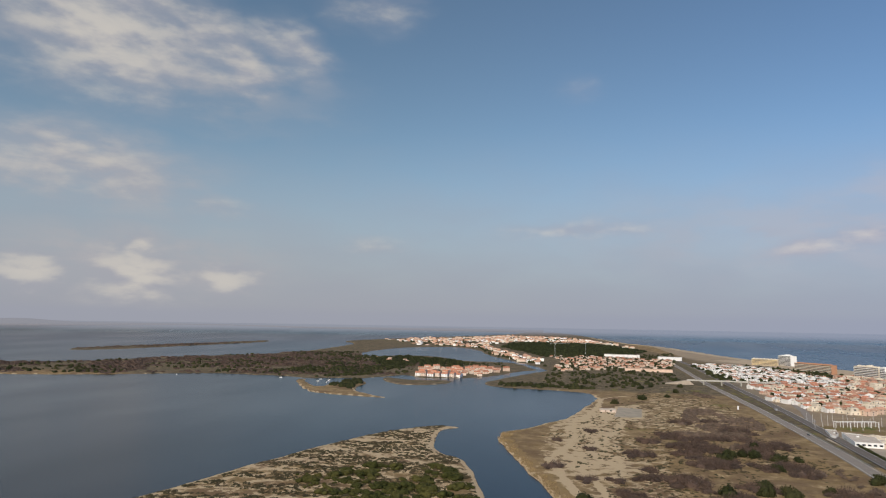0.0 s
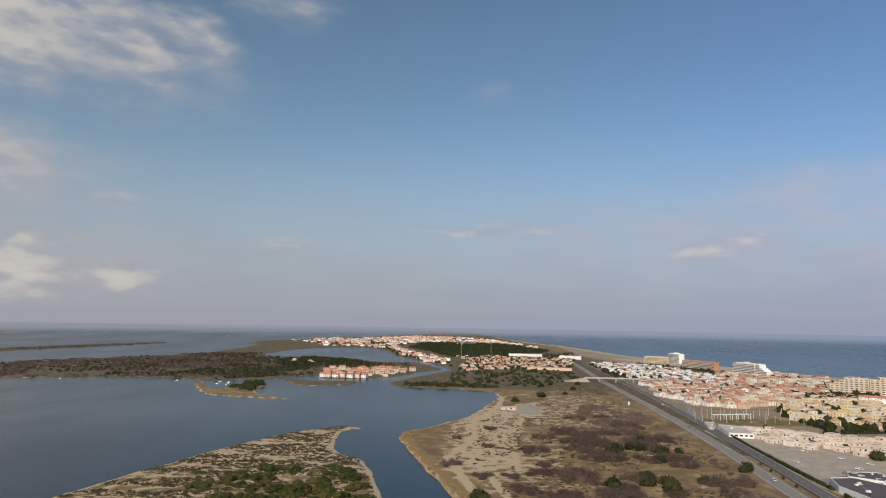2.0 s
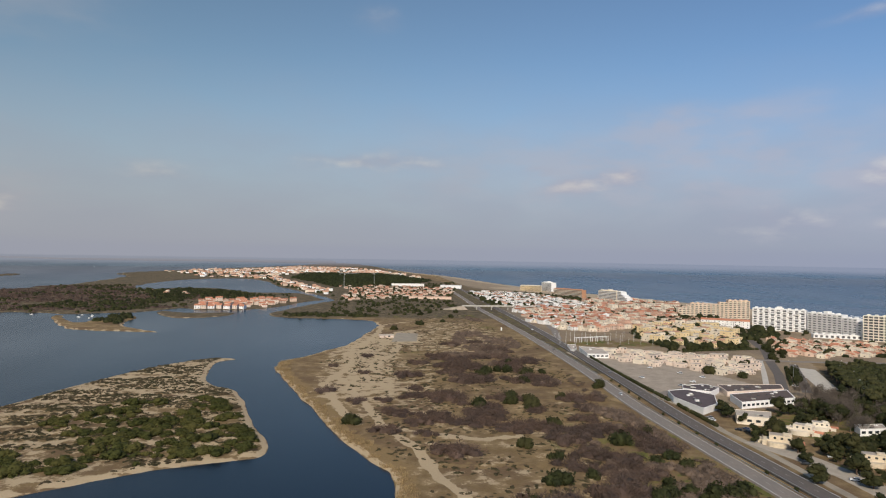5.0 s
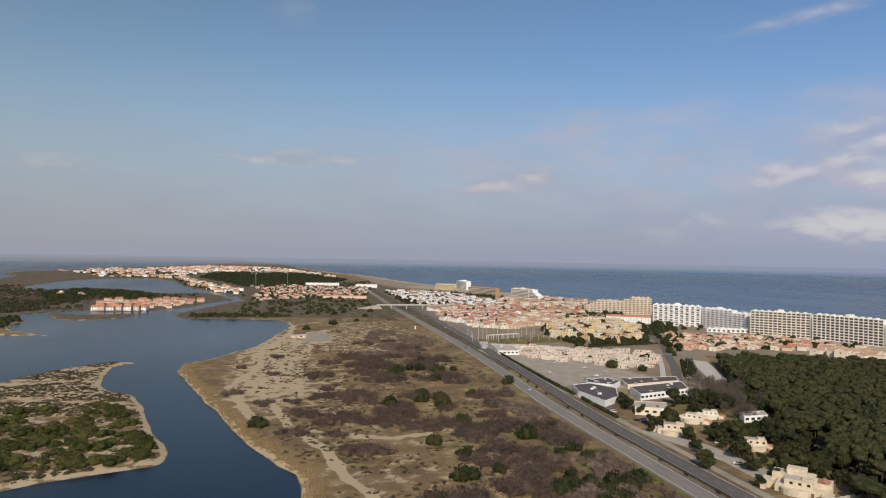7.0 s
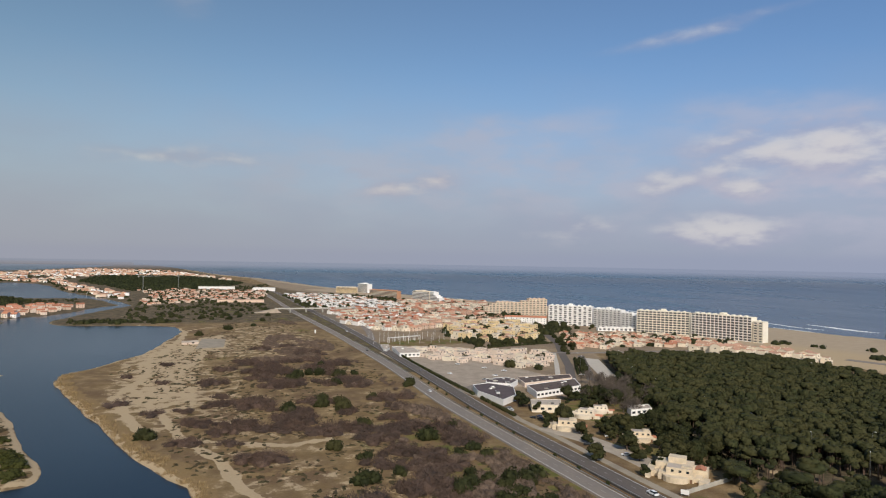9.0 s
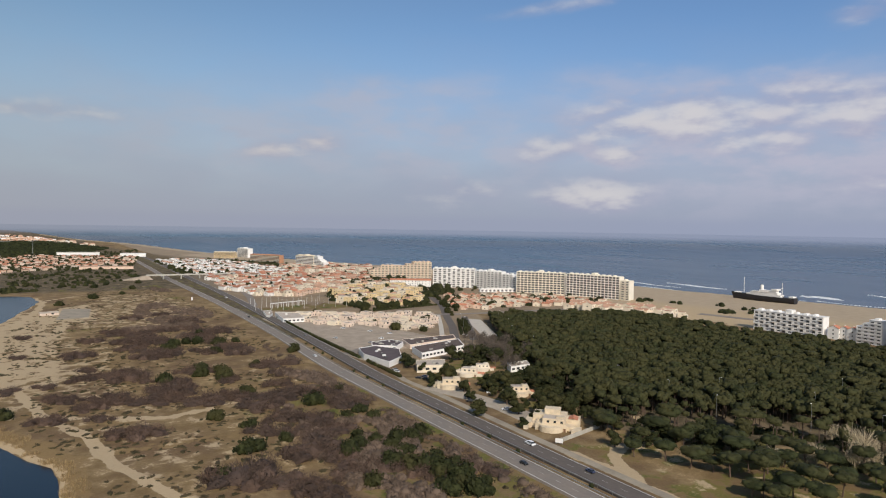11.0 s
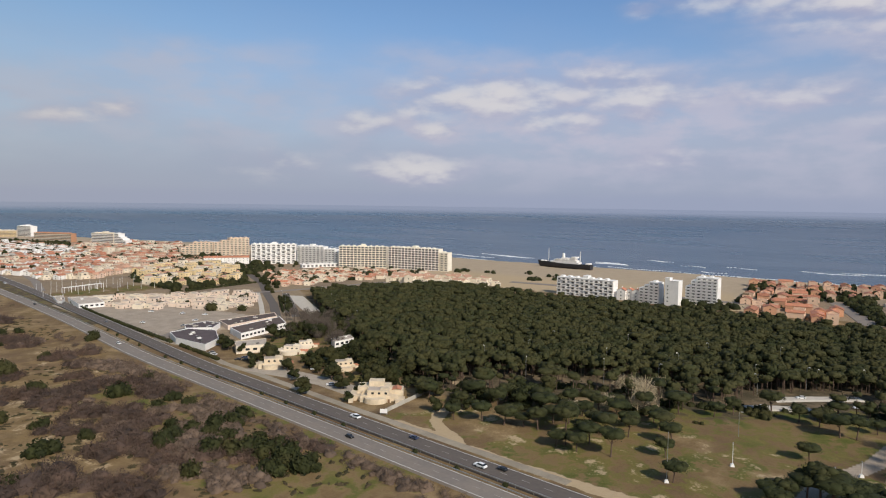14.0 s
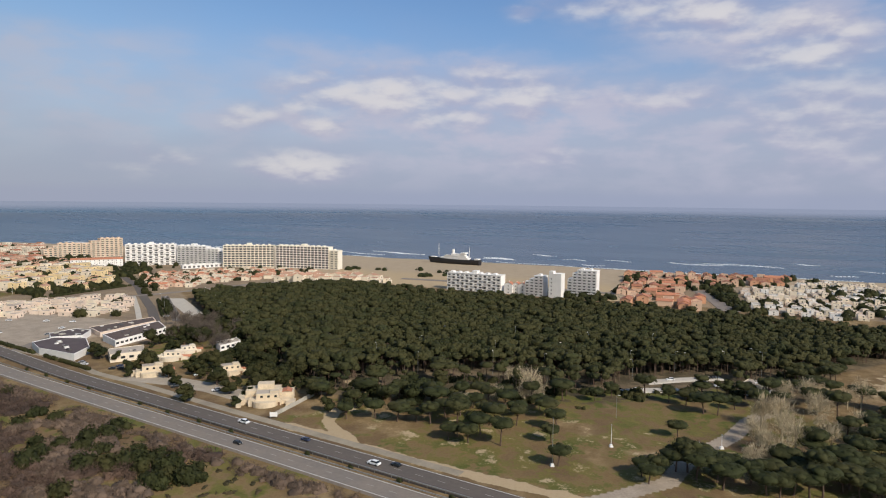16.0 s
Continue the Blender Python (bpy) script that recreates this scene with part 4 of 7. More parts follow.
NEAR_PINES = [(241, 62), (253, 52), (255, 48), (261, 45), (261, 40), (259, 34), (250, 44), (252, 37), (250, 20), (250, 16), (255, 12), (256, 7), (259, 3), (268, -3), (266, -8), (274, -13), (290, -11), (305, -16),
              (265, -13), (246, 56), (236, 58), (246, 34), (256, 26), (264, 20), (272, 12), (280, 4), (288, -2), (298, -8), (314, -22), (326, -12), (338, -4), (350, -12), (360, 0), (402, 4), (398, 20), (410, 12), (390, 28), (416, 20), (418, 22), (426, 14), (436, 10), (446, 8), (424, 4), (440, 2), (456, 0), (452, 10), (466, -2), (434, 18)]
qx_, qy_ = scatter([(262, 30), (280, 20), (330, -6), (400, -24), (410, -60), (300, -60), (262, -30)], 80, np.random.RandomState(17))
plant([make_pine(i) for i in range(5)], PARK_PINES + NEAR_PINES + list(zip(qx_, qy_))[:60], 0.9, 1.3, 3, 0.8)
GX, GY = scatter([(208, 372), (222, 300), (236, 268), (262, 262), (286, 300), (318, 372), (326, 420), (296, 424), (262, 412), (250, 380), (232, 372)], 95, np.random.RandomState(28),
                 lambda x, y: (fbm(x, y, 16) > -0.15) & (inside([(212, 372), (218, 300), (234, 262), (224, 260), (206, 330)], x, y) < -2))
# undergrowth at the wood's edge
ux, uy = scatter([(224, 226), (222, 196), (240, 172), (262, 148), (290, 118), (330, 84), (356, 60), (400, 14), (430, 10), (440, 60), (380, 130), (330, 220), (330, 330), (372, 470), (352, 470), (300, 345), (268, 290), (252, 240)], 13, np.random.RandomState(18),
                 lambda x, y: (inside(FOREST, x, y) < 16) & (inside(FOREST, x, y) > -16 + 22 * (fbm(x, y, 14) < 0.12)) & (fbm(x, y, 11) > -0.12))
under = [merge([dome(RNG, 1.7, 1.7, 1.7, 0.3, .28, 8, 3, -0.1), tufts(RNG, 34, 2.0, 2.0, 1.9, .4, .36, -0.1, .6)]) for _ in range(6)]
stuff("undergrowth", spread(under, np.stack([ux, uy, level(ux, uy) - .2], 1), RNG, 0.6, 1.5, 0.3), BUSH, "dark evergreen undergrowth along the wood's edge", "undergrowth")


def make_bush(i, mat, label, group, n=150, name="bush"):
    rng = np.random.RandomState(80 + i)
    t = thing(name, label, "tree" if "tree" in name else "bush", group)
    ps = []
    for k in range(7):
        a, q = rng.rand() * 6.283, (0 if k == 0 else 0.9 + 1.5 * rng.rand())
        r = 2.1 if k == 0 else 0.8 + 0.9 * rng.rand()
        z = r * .55 + (0 if k == 0 else 0.9 * rng.rand() * (2.6 - q))
        for v, f in (dome(rng, r * .84, r * .84, r * .82, z, .2, 9, 4, -.6), tufts(rng, n if k == 0 else n // 2, r * 1.06, r * 1.06, r, z, .30, -0.5, .75)):
            ps.append((v + np.array([q * math.cos(a), q * math.sin(a), 0]), f))
    part("foliage", sheet("foliage", *merge(ps)), mat, t)
    part("stem", Shape().tube(0, 0, -0.6, 1.2, 0.2, 0.1, 6), BARK, t)
    return t


BUSHES = [(149, 321), (151, 306), (138, 313), (131, 283), (126, 270), (135, 272), (145, 267), (152, 266), (157, 265), (141, 253), (139, 261), (133, 234), (139, 234), (142, 229), (143, 223), (153, 221), (141, 209), (144, 205), (133, 206), (138, 253), (93, 567), (105, 571), (113, 571), (128, 561), (119, 526), (143, 564), (123, 614), (67, 439), (91, 450), (105, 448), (132, 463), (106, 388), (79, 345), (90, 324), (99, 295), (80, 289), (134, 349), (157, 367), (150, 323), (152, 307), (136, 274), (145, 264), (62, 262), (-18, 398), (94, 465), (173, 501), (233, 430), (87, 547), (102, 434), (146, 272), (152, 268), (160, 272), (157, 262), (147, 238), (152, 228), (146, 214), (150, 205), (143, 199), (118, 262), (128, 240), (112, 225), (20, 900), (60, 960), (98, 1010), (120, 1080), (70, 1120), (140, 1180), (30, 1150), (-20, 1180), (-60, 1160)]
BUSHES = [p for n, p in enumerate(BUSHES) if all(math.hypot(p[0] - q[0], p[1] - q[1]) > 5.5 for q in BUSHES[:n])]
plant([make_bush(i, BUSH, "rounded dark green bush on dry scrub land", "bushes on the scrub land") for i in range(4)], BUSHES, 0.95, 1.5, 5)
GROVE = [(-215, 418), (-196, 440), (-150, 462), (-112, 478), (-92, 440), (-76, 392), (-64, 355), (-66, 340), (-100, 330), (-140, 318), (-200, 296), (-215, 310), (-195, 350), (-180, 380)]
mx, my = scatter(GROVE, 17, np.random.RandomState(7), lambda x, y: (fbm(x, y, 12) > -0.27) & (fbm(x, y, 30) + .4 * step(x, -190, -130) > -0.05) & (land_distance(x, y) > 4))
plant([make_bush(10 + i, MAQUIS, "olive green shrub on the sandy peninsula", "shrubs on the peninsula", n=100, name="shrub") for i in range(4)], list(zip(mx, my))[:300], 0.6, 1.5, 6, 0.8)
GARDEN = [(226, 402), (242, 321), (236, 324), (246, 326), (241, 276), (246, 272), (255, 281), (262, 290), (266, 300), (258, 330), (262, 322), (218, 358), (222, 362), (254, 335), (233, 310), (241, 328), (216, 310), (234, 267), (222, 260), (256, 285), (211, 255), (202, 282), (244, 251), (249, 235), (249, 229), (235, 203), (252, 212), (211, 347), (229, 410), (230, 417), (267, 344), (235, 296), (217, 315), (245, 272), (253, 276), (248, 258), (244, 235), (223, 274), (223, 327), (227, 387)]
def make_garden_tree(i):
    rng = np.random.RandomState(230 + i)
    t = thing("garden_tree", "dark evergreen tree with a ragged crown beside the villas", "tree", "garden trees by the road")
    s, ps = Shape().tube(0, 0, -0.5, 3.4, .26, .16, 7), []
    for k in range(7):
        a, q, z, r = k * 0.95 + rng.rand(), 0.5 + 1.3 * rng.rand(), 2.2 + 0.6 * k * (0.6 + 0.5 * rng.rand()), 1.1 + 0.8 * rng.rand()
        x, y = q * math.cos(a), q * math.sin(a)
        s.tube(0, 0, 1.6 + .2 * k, z, .09, .04, 5, x * .8, y * .8)
        for v, f in (dome(rng, r * .9, r * .9, r * .8, z, .18, 8, 4, -.5), tufts(rng, 90, r, r, r * .9, z, .30, -.5, .6)):
            ps.append((v + np.array([x, y, 0]), f))
    part("trunk", s, BARK, t)
    part("crown", sheet("crown", *merge(ps)), BUSH, t)
    return t


wx_, wy_ = scatter([(226, 214), (262, 222), (288, 200), (292, 176), (262, 178), (240, 186)], 75, np.random.RandomState(19))
GARDEN += list(zip(wx_, wy_))
vx_, vy_ = scatter([(262, 300), (300, 330), (318, 372), (345, 425), (355, 455), (338, 452), (322, 408), (290, 398), (284, 360), (268, 330), (256, 322)], 70, np.random.RandomState(20),
                   lambda x, y: np.hypot(x - 294, y - 362) > 13)
GARDEN += list(zip(vx_, vy_))
vx_, vy_ = scatter([(244, 262), (252, 236), (266, 262), (278, 296), (264, 298), (248, 285)], 60, np.random.RandomState(23))
GARDEN += list(zip(vx_, vy_))
VILLA_SPOTS = ((221, 341), (249, 306), (250, 364), (268, 372), (238, 393), (294, 362), (221, 245), (230, 440), (276, 446))
GARDEN = [p for p in GARDEN if inside([(236, 304), (258, 300), (240, 274), (222, 284)], p[0], p[1]) < 0]
GARDEN += list(zip(GX, GY))
plant([make_garden_tree(i) for i in range(4)], [p for p in GARDEN if min(math.hypot(p[0] - a, p[1] - b) for a, b in VILLA_SPOTS) > 11], 0.8, 1.4, 8, 0.95)


def make_thicket(i):
    rng = np.random.RandomState(120 + i)
    t = thing("thicket", "leafless purple-brown thicket on sandy ground", "thicket", "thickets on the sand")
    ps = []
    for k in range(6):
        a, q = k * 1.05 + rng.rand(), 0 if k == 0 else 1.0 + 0.6 * rng.rand()
        r, at = (3.0 if k == 0 else 1.6 + rng.rand()), np.array([3.6 * q * math.cos(a), 2.3 * q * math.sin(a), 0])
        for v, f in (dome(rng, r * .8, r * .7, 1.2 + .5 * rng.rand(), 0.0, .3, 10, 3, 0.0), slivers(rng, 560 if k == 0 else 340, r * 1.3, r * 1.15, 2.1 + .8 * rng.rand(), 0.1, .38, .04)):
            ps.append((v + at, f))
    part("brush", sheet("brush", *merge(ps)), TWIG, t)
    return t


THICKETS = [(-14, 660), (-42, 603), (-13, 566), (17, 560), (26, 553), (57, 566), (68, 638), (81, 626), (36, 618), (-41, 491), (-17, 459), (6, 425), (13, 419), (25, 416), (40, 417), (48, 477), (64, 397), (71, 389), (86, 382), (77, 381), (3, 379), (27, 371), (33, 341), (40, 336), (12, 321), (18, 315), (126, 700), (138, 689), (159, 715), (167, 655), (144, 616), (114, 765), (82, 747), (71, 551), (76, 419), (105, 427), (105, 359), (113, 339), (114, 292), (113, 270), (104, 274), (112, 251), (107, 301), (76, 260), (68, 260), (154, 415), (141, 433), (169, 408), (167, 366)]
qx, qy = scatter([(20, 660), (150, 660), (160, 200), (60, 230), (20, 330), (-5, 480)], 150, np.random.RandomState(25), lambda x, y: fbm(x * .6, y, 30) > 0.04)
plant([make_thicket(i) for i in range(4)], [p for p in THICKETS + list(zip(qx, qy))[:75] if p[0] < 156 and land_distance(np.array([float(p[0])]), np.array([float(p[1])]))[0] > 20], 1.1, 2.2, 9, 0.85)

small = [merge([dome(RNG, 1.7, 1.7, 1.3, 0.0, .3, 8, 3, 0.0), slivers(RNG, 80, 2.2, 2.2, 1.9, 0.0, .38, .05)]) for _ in range(6)]
BELT = [(112, 640), (168, 660), (166, 150), (120, 150), (96, 280), (128, 330), (100, 420), (85, 520)]
bx, by = scatter(BELT, 8.0, np.random.RandomState(21), lambda x, y: fbm(x, y, 30) + 0.2 * step(x, 125, 162) > 0.46)
b2x, b2y = scatter([(60, 640), (172, 640), (180, 960), (150, 1100), (110, 900)], 10, np.random.RandomState(22), lambda x, y: fbm(x, y, 34) > 0.26)
MASSES = [[(115, 324), (117, 292), (125, 255), (124, 234), (130, 203), (123, 189), (102, 213), (104, 248), (105, 293)], [(107, 377), (121, 380), (126, 364), (115, 324), (103, 354)], [(168, 222), (172, 214), (172, 176), (167, 157), (156, 167), (154, 199)], [(165, 269), (171, 250), (157, 227), (152, 246)], [(75, 271), (85, 260), (80, 238), (69, 251)], [(146, 461), (165, 399), (164, 332), (158, 328), (154, 387), (137, 429)]]
for k_, poly_ in enumerate(MASSES):
    q1, q2 = scatter(poly_, 6.0, np.random.RandomState(90 + k_), lambda x, y: fbm(x, y, 16) > 0.08)
    b2x, b2y = np.concatenate([b2x, q1]), np.concatenate([b2y, q2])
bx, by = np.concatenate([bx, b2x]), np.concatenate([by, b2y])
bx, by = bx[bx < 164], by[bx < 164]
stuff("brushwood", spread(small, np.stack([bx, by, level(bx, by) - .2], 1), RNG, 0.9, 1.9), BRUSH, "leafless brown brushwood along the road bank", "brushwood")

tus = [merge([dome(RNG, 1.5, 0.8, .4, 0.0, .35, 7, 2, 0.0), tufts(RNG, 14, 1.6, .9, .5, .1, .26, 0.0)]) for _ in range(5)]
x1, y1 = scatter([(-60, 620), (-20, 720), (120, 700), (168, 640), (168, 160), (10, 250), (-10, 400)], 32, np.random.RandomState(31), lambda x, y: (fbm(x, y, 25) > -0.1) & (land_distance(x, y) > 8))
x2, y2 = scatter(PENINSULA, 6.5, np.random.RandomState(32), lambda x, y: (y > 300) & (land_distance(x, y) > 5) & (fbm(x * .6, y * 3, 24) > -0.12))
x3, y3 = scatter([(-20, 720), (60, 1050), (150, 1150), (180, 700)], 90, np.random.RandomState(33))
tx, ty = np.concatenate([x1, x2, x3]), np.concatenate([y1, y2, y3])
stuff("tussocks", spread(tus, np.stack([tx, ty, level(tx, ty) - .1], 1), RNG, 0.6, 1.5), SCRUB, "low brown tussocks scattered over the sand", "tussocks")

rd = [blades(RNG, 26, 1.4, 1.4, 1.7, 0.09, .25) for _ in range(5)]
rx, ry = scatter([(14, 255), (20, 330), (-20, 420), (-60, 560), (-60, 640), (-110, 640), (-115, 600), (-60, 440), (-30, 340), (0, 255)], 5.5, np.random.RandomState(35),
                 lambda x, y: (land_distance(x, y) > 1) & (land_distance(x, y) < 8 + 10 * fbm(x, y, 16)))
stuff("reeds", spread(rd, np.stack([rx, ry, level(rx, ry) - .1], 1), RNG, 0.7, 1.3), REED, "ochre reed bed along the channel bank", "reeds")

# darker growth on the land across the lagoon and between the houses
clump = [merge([dome(RNG, 3, 3, 2.6, 0.6, .25, 8, 3, -0.2), tufts(RNG, 20, 3.3, 3.3, 2.9, .8, .7, -0.2)]) for _ in range(5)]


def far_scatter(poly, per, seed, test=None, size=1.0):
    x, y = scatter(poly, per, np.random.RandomState(seed), test)
    ok = land_distance(x, y) > 6
    out = []
    for a, b in zip(x[ok], y[ok]):
        X, Y, Z, s = far(a, b)
        out.append((X, Y, Z + GL * s))
    return out


lagoon_land = [(-1500, 850), (-600, 1130), (-360, 1240), (-420, 1600), (-600, 1780), (-700, 2100), (-940, 2000), (-1150, 1500), (-1300, 1220)]
spots = far_scatter(lagoon_land, 330, 51, lambda x, y: fbm(x, y, 120) > 0.05)
spots += far_scatter([(-640, 1130), (-500, 1120), (-400, 1240), (-420, 1500), (-620, 1500)], 100, 52, lambda x, y: fbm(x, y, 80) > -0.05)
spots += far_scatter([(-432, 1110), (-400, 1110), (-372, 1020), (-366, 950), (-420, 990)], 40, 53)
spots += far_scatter([(-170, 1082), (-20, 1055), (0, 1100), (-60, 1150), (-160, 1130)], 70, 54, lambda x, y: fbm(x, y, 25) > -0.15)
spots += far_scatter([(-100, 1150), (60, 1100), (160, 1300), (170, 1600), (20, 1560), (-90, 1400)], 420, 55)
spots += far_scatter(VILLAGE_N, 200, 56)
spots += far_scatter([(-420, 1230), (-260, 1290), (-190, 1480), (-230, 1690), (-320, 1660), (-560, 1740), (-640, 1500)], 330, 66, lambda x, y: fbm(x, y, 70) > -0.1)
spots += far_scatter([(180, 1600), (250, 2100), (300, 2600), (80, 2250)], 500, 57)
town_spots = []
town_spots += far_scatter([(240, 900), (400, 1080), (560, 1120), (690, 1440), (480, 1600), (262, 1240)], 170, 68, lambda x, y: fbm(x, y, 45) > -0.1)
town_spots += far_scatter([(430, 1000), (520, 1010), (600, 1090), (560, 1110), (470, 1060)], 40, 73)
town_spots += far_scatter([(262, 1330), (440, 1320), (470, 1500), (400, 1800), (262, 1850)], 420, 74, lambda x, y: fbm(x, y, 60) > 0.0)
town_spots += far_scatter([(336, 700), (430, 715), (500, 850), (500, 985), (368, 915), (330, 800)], 120, 69)
town_spots += far_scatter([(440, 660), (690, 640), (640, 745), (510, 800)], 220, 70)
town_spots += far_scatter([(660, 70), (720, 90), (980, 50), (980, -40), (720, -60), (672, 5)], 150, 71, lambda x, y: fbm(x, y, 30) > 0.0)
town_spots += far_scatter([(812, 142), (672, 86), (668, 70), (716, 88), (833, 118)], 40, 75)
town_spots += far_scatter([(655, 205), (700, 230), (800, 240), (920, 265), (980, 100), (1000, 60), (900, 70), (830, 140)], 160, 76)
town_spots += far_scatter([(655, 330), (690, 330), (690, 210), (655, 215)], 90, 72)
town_spots += far_scatter([(400, 860), (560, 980), (640, 900), (560, 860), (520, 800), (450, 780)], 70, 58, lambda x, y: fbm(x, y, 22) > 0.0)
town_spots += far_scatter([(236, 1300), (400, 1400), (560, 1700), (420, 1850), (250, 1860)], 260, 59)
stuff("town_trees", spread(clump, town_spots, RNG, 0.8, 1.9, 0.4), BUSH, "dark evergreen trees between the houses of the town", "trees")
stuff("dark_shrubs", spread(clump, spots, RNG, 0.5, 1.5), BUSH, "dark evergreen shrubs and tree clumps", "shrubs")
wood = far_scatter([(-393, 2849), (-357, 3502), (9, 3527), (214, 2708), (120, 2270), (-143, 2081), (-255, 2479)], 300, 60)
spots_t = far_scatter([(-1000, 3320), (-877, 4170), (-641, 5320), (-171, 4921), (26, 4117), (150, 3250), (-120, 3560), (-480, 3100), (-760, 2880)], 2600, 81)
spots_t += far_scatter([(-760, 2880), (-620, 2960), (-480, 3040), (-330, 2450), (-140, 1900), (-110, 1560), (-320, 2120), (-450, 2650), (-590, 2850)], 650, 82)
spots_t += far_scatter([(-620, 1780), (-540, 1900), (-350, 1740), (-300, 1520), (-419, 1482), (-491, 1458)], 150, 83)
stuff("far_trees", spread(clump, spots_t, RNG, 0.9, 1.9), BUSH, "dark trees between the houses of the far town", "trees")
brown = far_scatter(lagoon_land, 130, 65, lambda x, y: fbm(x, y, 90) > -0.14) + far_scatter([(-1650, 1790), (-1680, 2030), (-1570, 3000), (-1500, 2790), (-1530, 2030)], 380, 61)
stuff("brown_scrub", spread(tus, brown, RNG, 2.5, 5.5), TWIG, "brown winter scrub on the land across the lagoon", "scrub")
stuff("far_wood", spread(clump, wood, RNG, 1.6, 2.6), PINE, "flat dark pine wood in the distance", "wood")


def hedge(line, label):
    s, rng = [], np.random.RandomState(63)
    for (xa, ya), (xb, yb) in zip(line, line[1:]):
        n = int(math.hypot(xb - xa, yb - ya) / 2.0)
        for k in range(n):
            x, y = xa + (xb - xa) * k / n, ya + (yb - ya) * k / n
            if rng.rand() < 0.9:
                for v, f in (dome(rng, 1.5, 1.5, 1.5, .8, .25, 7, 3), tufts(rng, 26, 1.7, 1.7, 1.7, .9, .32, -.3)):
                    s.append((v + np.array([x, y, GL]), f))
    h = thing("hedge", label, "hedge")
    part("foliage", sheet("foliage", *merge(s)), BUSH, h)


hedge([(221, 690), (214, 600), (211, 520), (209, 450)], "long clipped dark hedge between the road and the car park")
hedge([(209, 436), (208, 400), (207, 380)], "dark hedge along the road bank")
hedge([(345, 505), (372, 548), (398, 590)], "dark planted strip between the avenue lanes")
hedge([(340, 505), (366, 548), (392, 590)], "dark planted strip between the avenue lanes")
hedge([(320, 690), (372, 700), (440, 712)], "dark hedge behind the terraced houses")
for i, y in enumerate(range(20, 560, 23)):
    if i % 5 != 3:
        b = thing("median_shrub", "small dark shrub between the crash barriers", "shrub", "shrubs in the median")
        rng = np.random.RandomState(y)
        xm = float(np.interp(y, YS, (XW + XE) / 2))
        part("foliage", sheet("foliage", *merge([dome(rng, .9, 1.2, 1.0, .5, .3, 7, 3), tufts(rng, 40, 1.0, 1.4, 1.2, .6, .25)])), BUSH, b)
        b.matrix_basis = Matrix.Translation((xm + rng.uniform(-.4, .4), y, GL + 0.3))


def make_bare_tree(i, mat=None, label="pale leafless tree with a haze of fine twigs"):
    rng, mat = np.random.RandomState(200 + i), mat or PALE_TWIG
    t = thing("bare_tree", label, "tree", "leafless trees")
    s = Shape().tube(0, 0, -0.4, 3.0, .25, .17, 6, .2, .1)
    for k in range(7):
        a, q = k * 0.9 + rng.rand(), 1.4 + 1.2 * rng.rand()
        s.tube(.2, .1, 2.6 + .2 * k, 6 + rng.rand() * 2, .1, .03, 5, q * math.cos(a), q * math.sin(a))
    part("trunk", s, mat, t)
    part("twig_crown", sheet("twig_crown", *slivers(rng, 620, 3.1, 3.1, 3.6, 3.6, .55, .035, -.3)), mat, t)
    return t


BARE = [(294, 26), (321, 33), (286, 17), (310, 2), (338, -4), (344, -8), (328, 30), (316, 18), (298, 14), (330, 22), (345, 26), (384, 14), (392, 8), (400, 14), (372, 24), (310, 20), (336, 6), (346, 8),
        (300, 138), (306, 133), (312, 140), (288, 148), (316, 396), (322, 404), (330, 398), (310, 410), (338, 408), (345, 386), (326, 420), (272, 158), (326, 440), (318, 430), (322, 462), (328, 452),
        (308, 425), (300, 412), (338, 440), (270, 27), (276, 22), (282, 30), (290, 24), (300, 28), (312, 32), (329, 29), (381, -4), (374, 4), (388, -10), (366, 10), (329, 162), (333, 140), (322, 150)]
plant([make_bare_tree(i) for i in range(3)], [p for p in BARE if p[1] < 300], 0.9, 1.5, 12)
sx_, sy_ = scatter([(284, 360), (330, 372), (352, 440), (346, 474), (318, 470), (300, 440), (278, 404)], 120, np.random.RandomState(26))
plant([make_bare_tree(10 + i, TWIG_GREY, "grey-brown leafless tree among the shops") for i in range(3)], [p for p in BARE if p[1] >= 300] + list(zip(sx_, sy_)), 0.9, 1.5, 13)

verge = thing("bare_hedgerow", "tall leafless hedgerow on the road bank", "hedgerow")
vr = np.random.RandomState(301)
vs_ = []
for y in np.arange(110, 640, 3.4):
    if fbm(np.array([150.0]), np.array([y]), 30)[0] > -0.05:
        x = 163 + vr.uniform(-6, 4)
        h = vr.uniform(1.2, 2.9)
        v, f = slivers(vr, 190, 2.6, 2.6, h, .3, .5, .04)
        vs_.append((v + np.array([x, y, GL]), f))
        v, f = dome(vr, 1.5, 1.5, h * .45, .1, .35, 8, 3, 0.0)
        vs_.append((v + np.array([x, y, GL]), f))
part("brush", sheet("brush", *merge(vs_)), BRUSH, verge)
AVENUE_TREES = [(404, 622), (412, 640), (420, 656), (430, 672), (440, 690), (450, 712), (462, 738), (474, 764), (486, 790), (430, 652), (444, 676), (458, 704), (470, 730), (484, 758), (356, 520), (364, 534),
                (372, 548), (380, 562), (388, 574), (300, 560), (318, 540), (352, 600), (366, 612), (330, 700), (345, 704), (360, 706), (376, 710), (392, 712), (408, 716), (424, 718), (560, 880), (548, 900),
                (530, 912), (516, 930), (500, 945), (574, 860), (592, 850), (610, 870), (548, 868), (516, 900), (268, 700), (276, 620), (300, 610)]
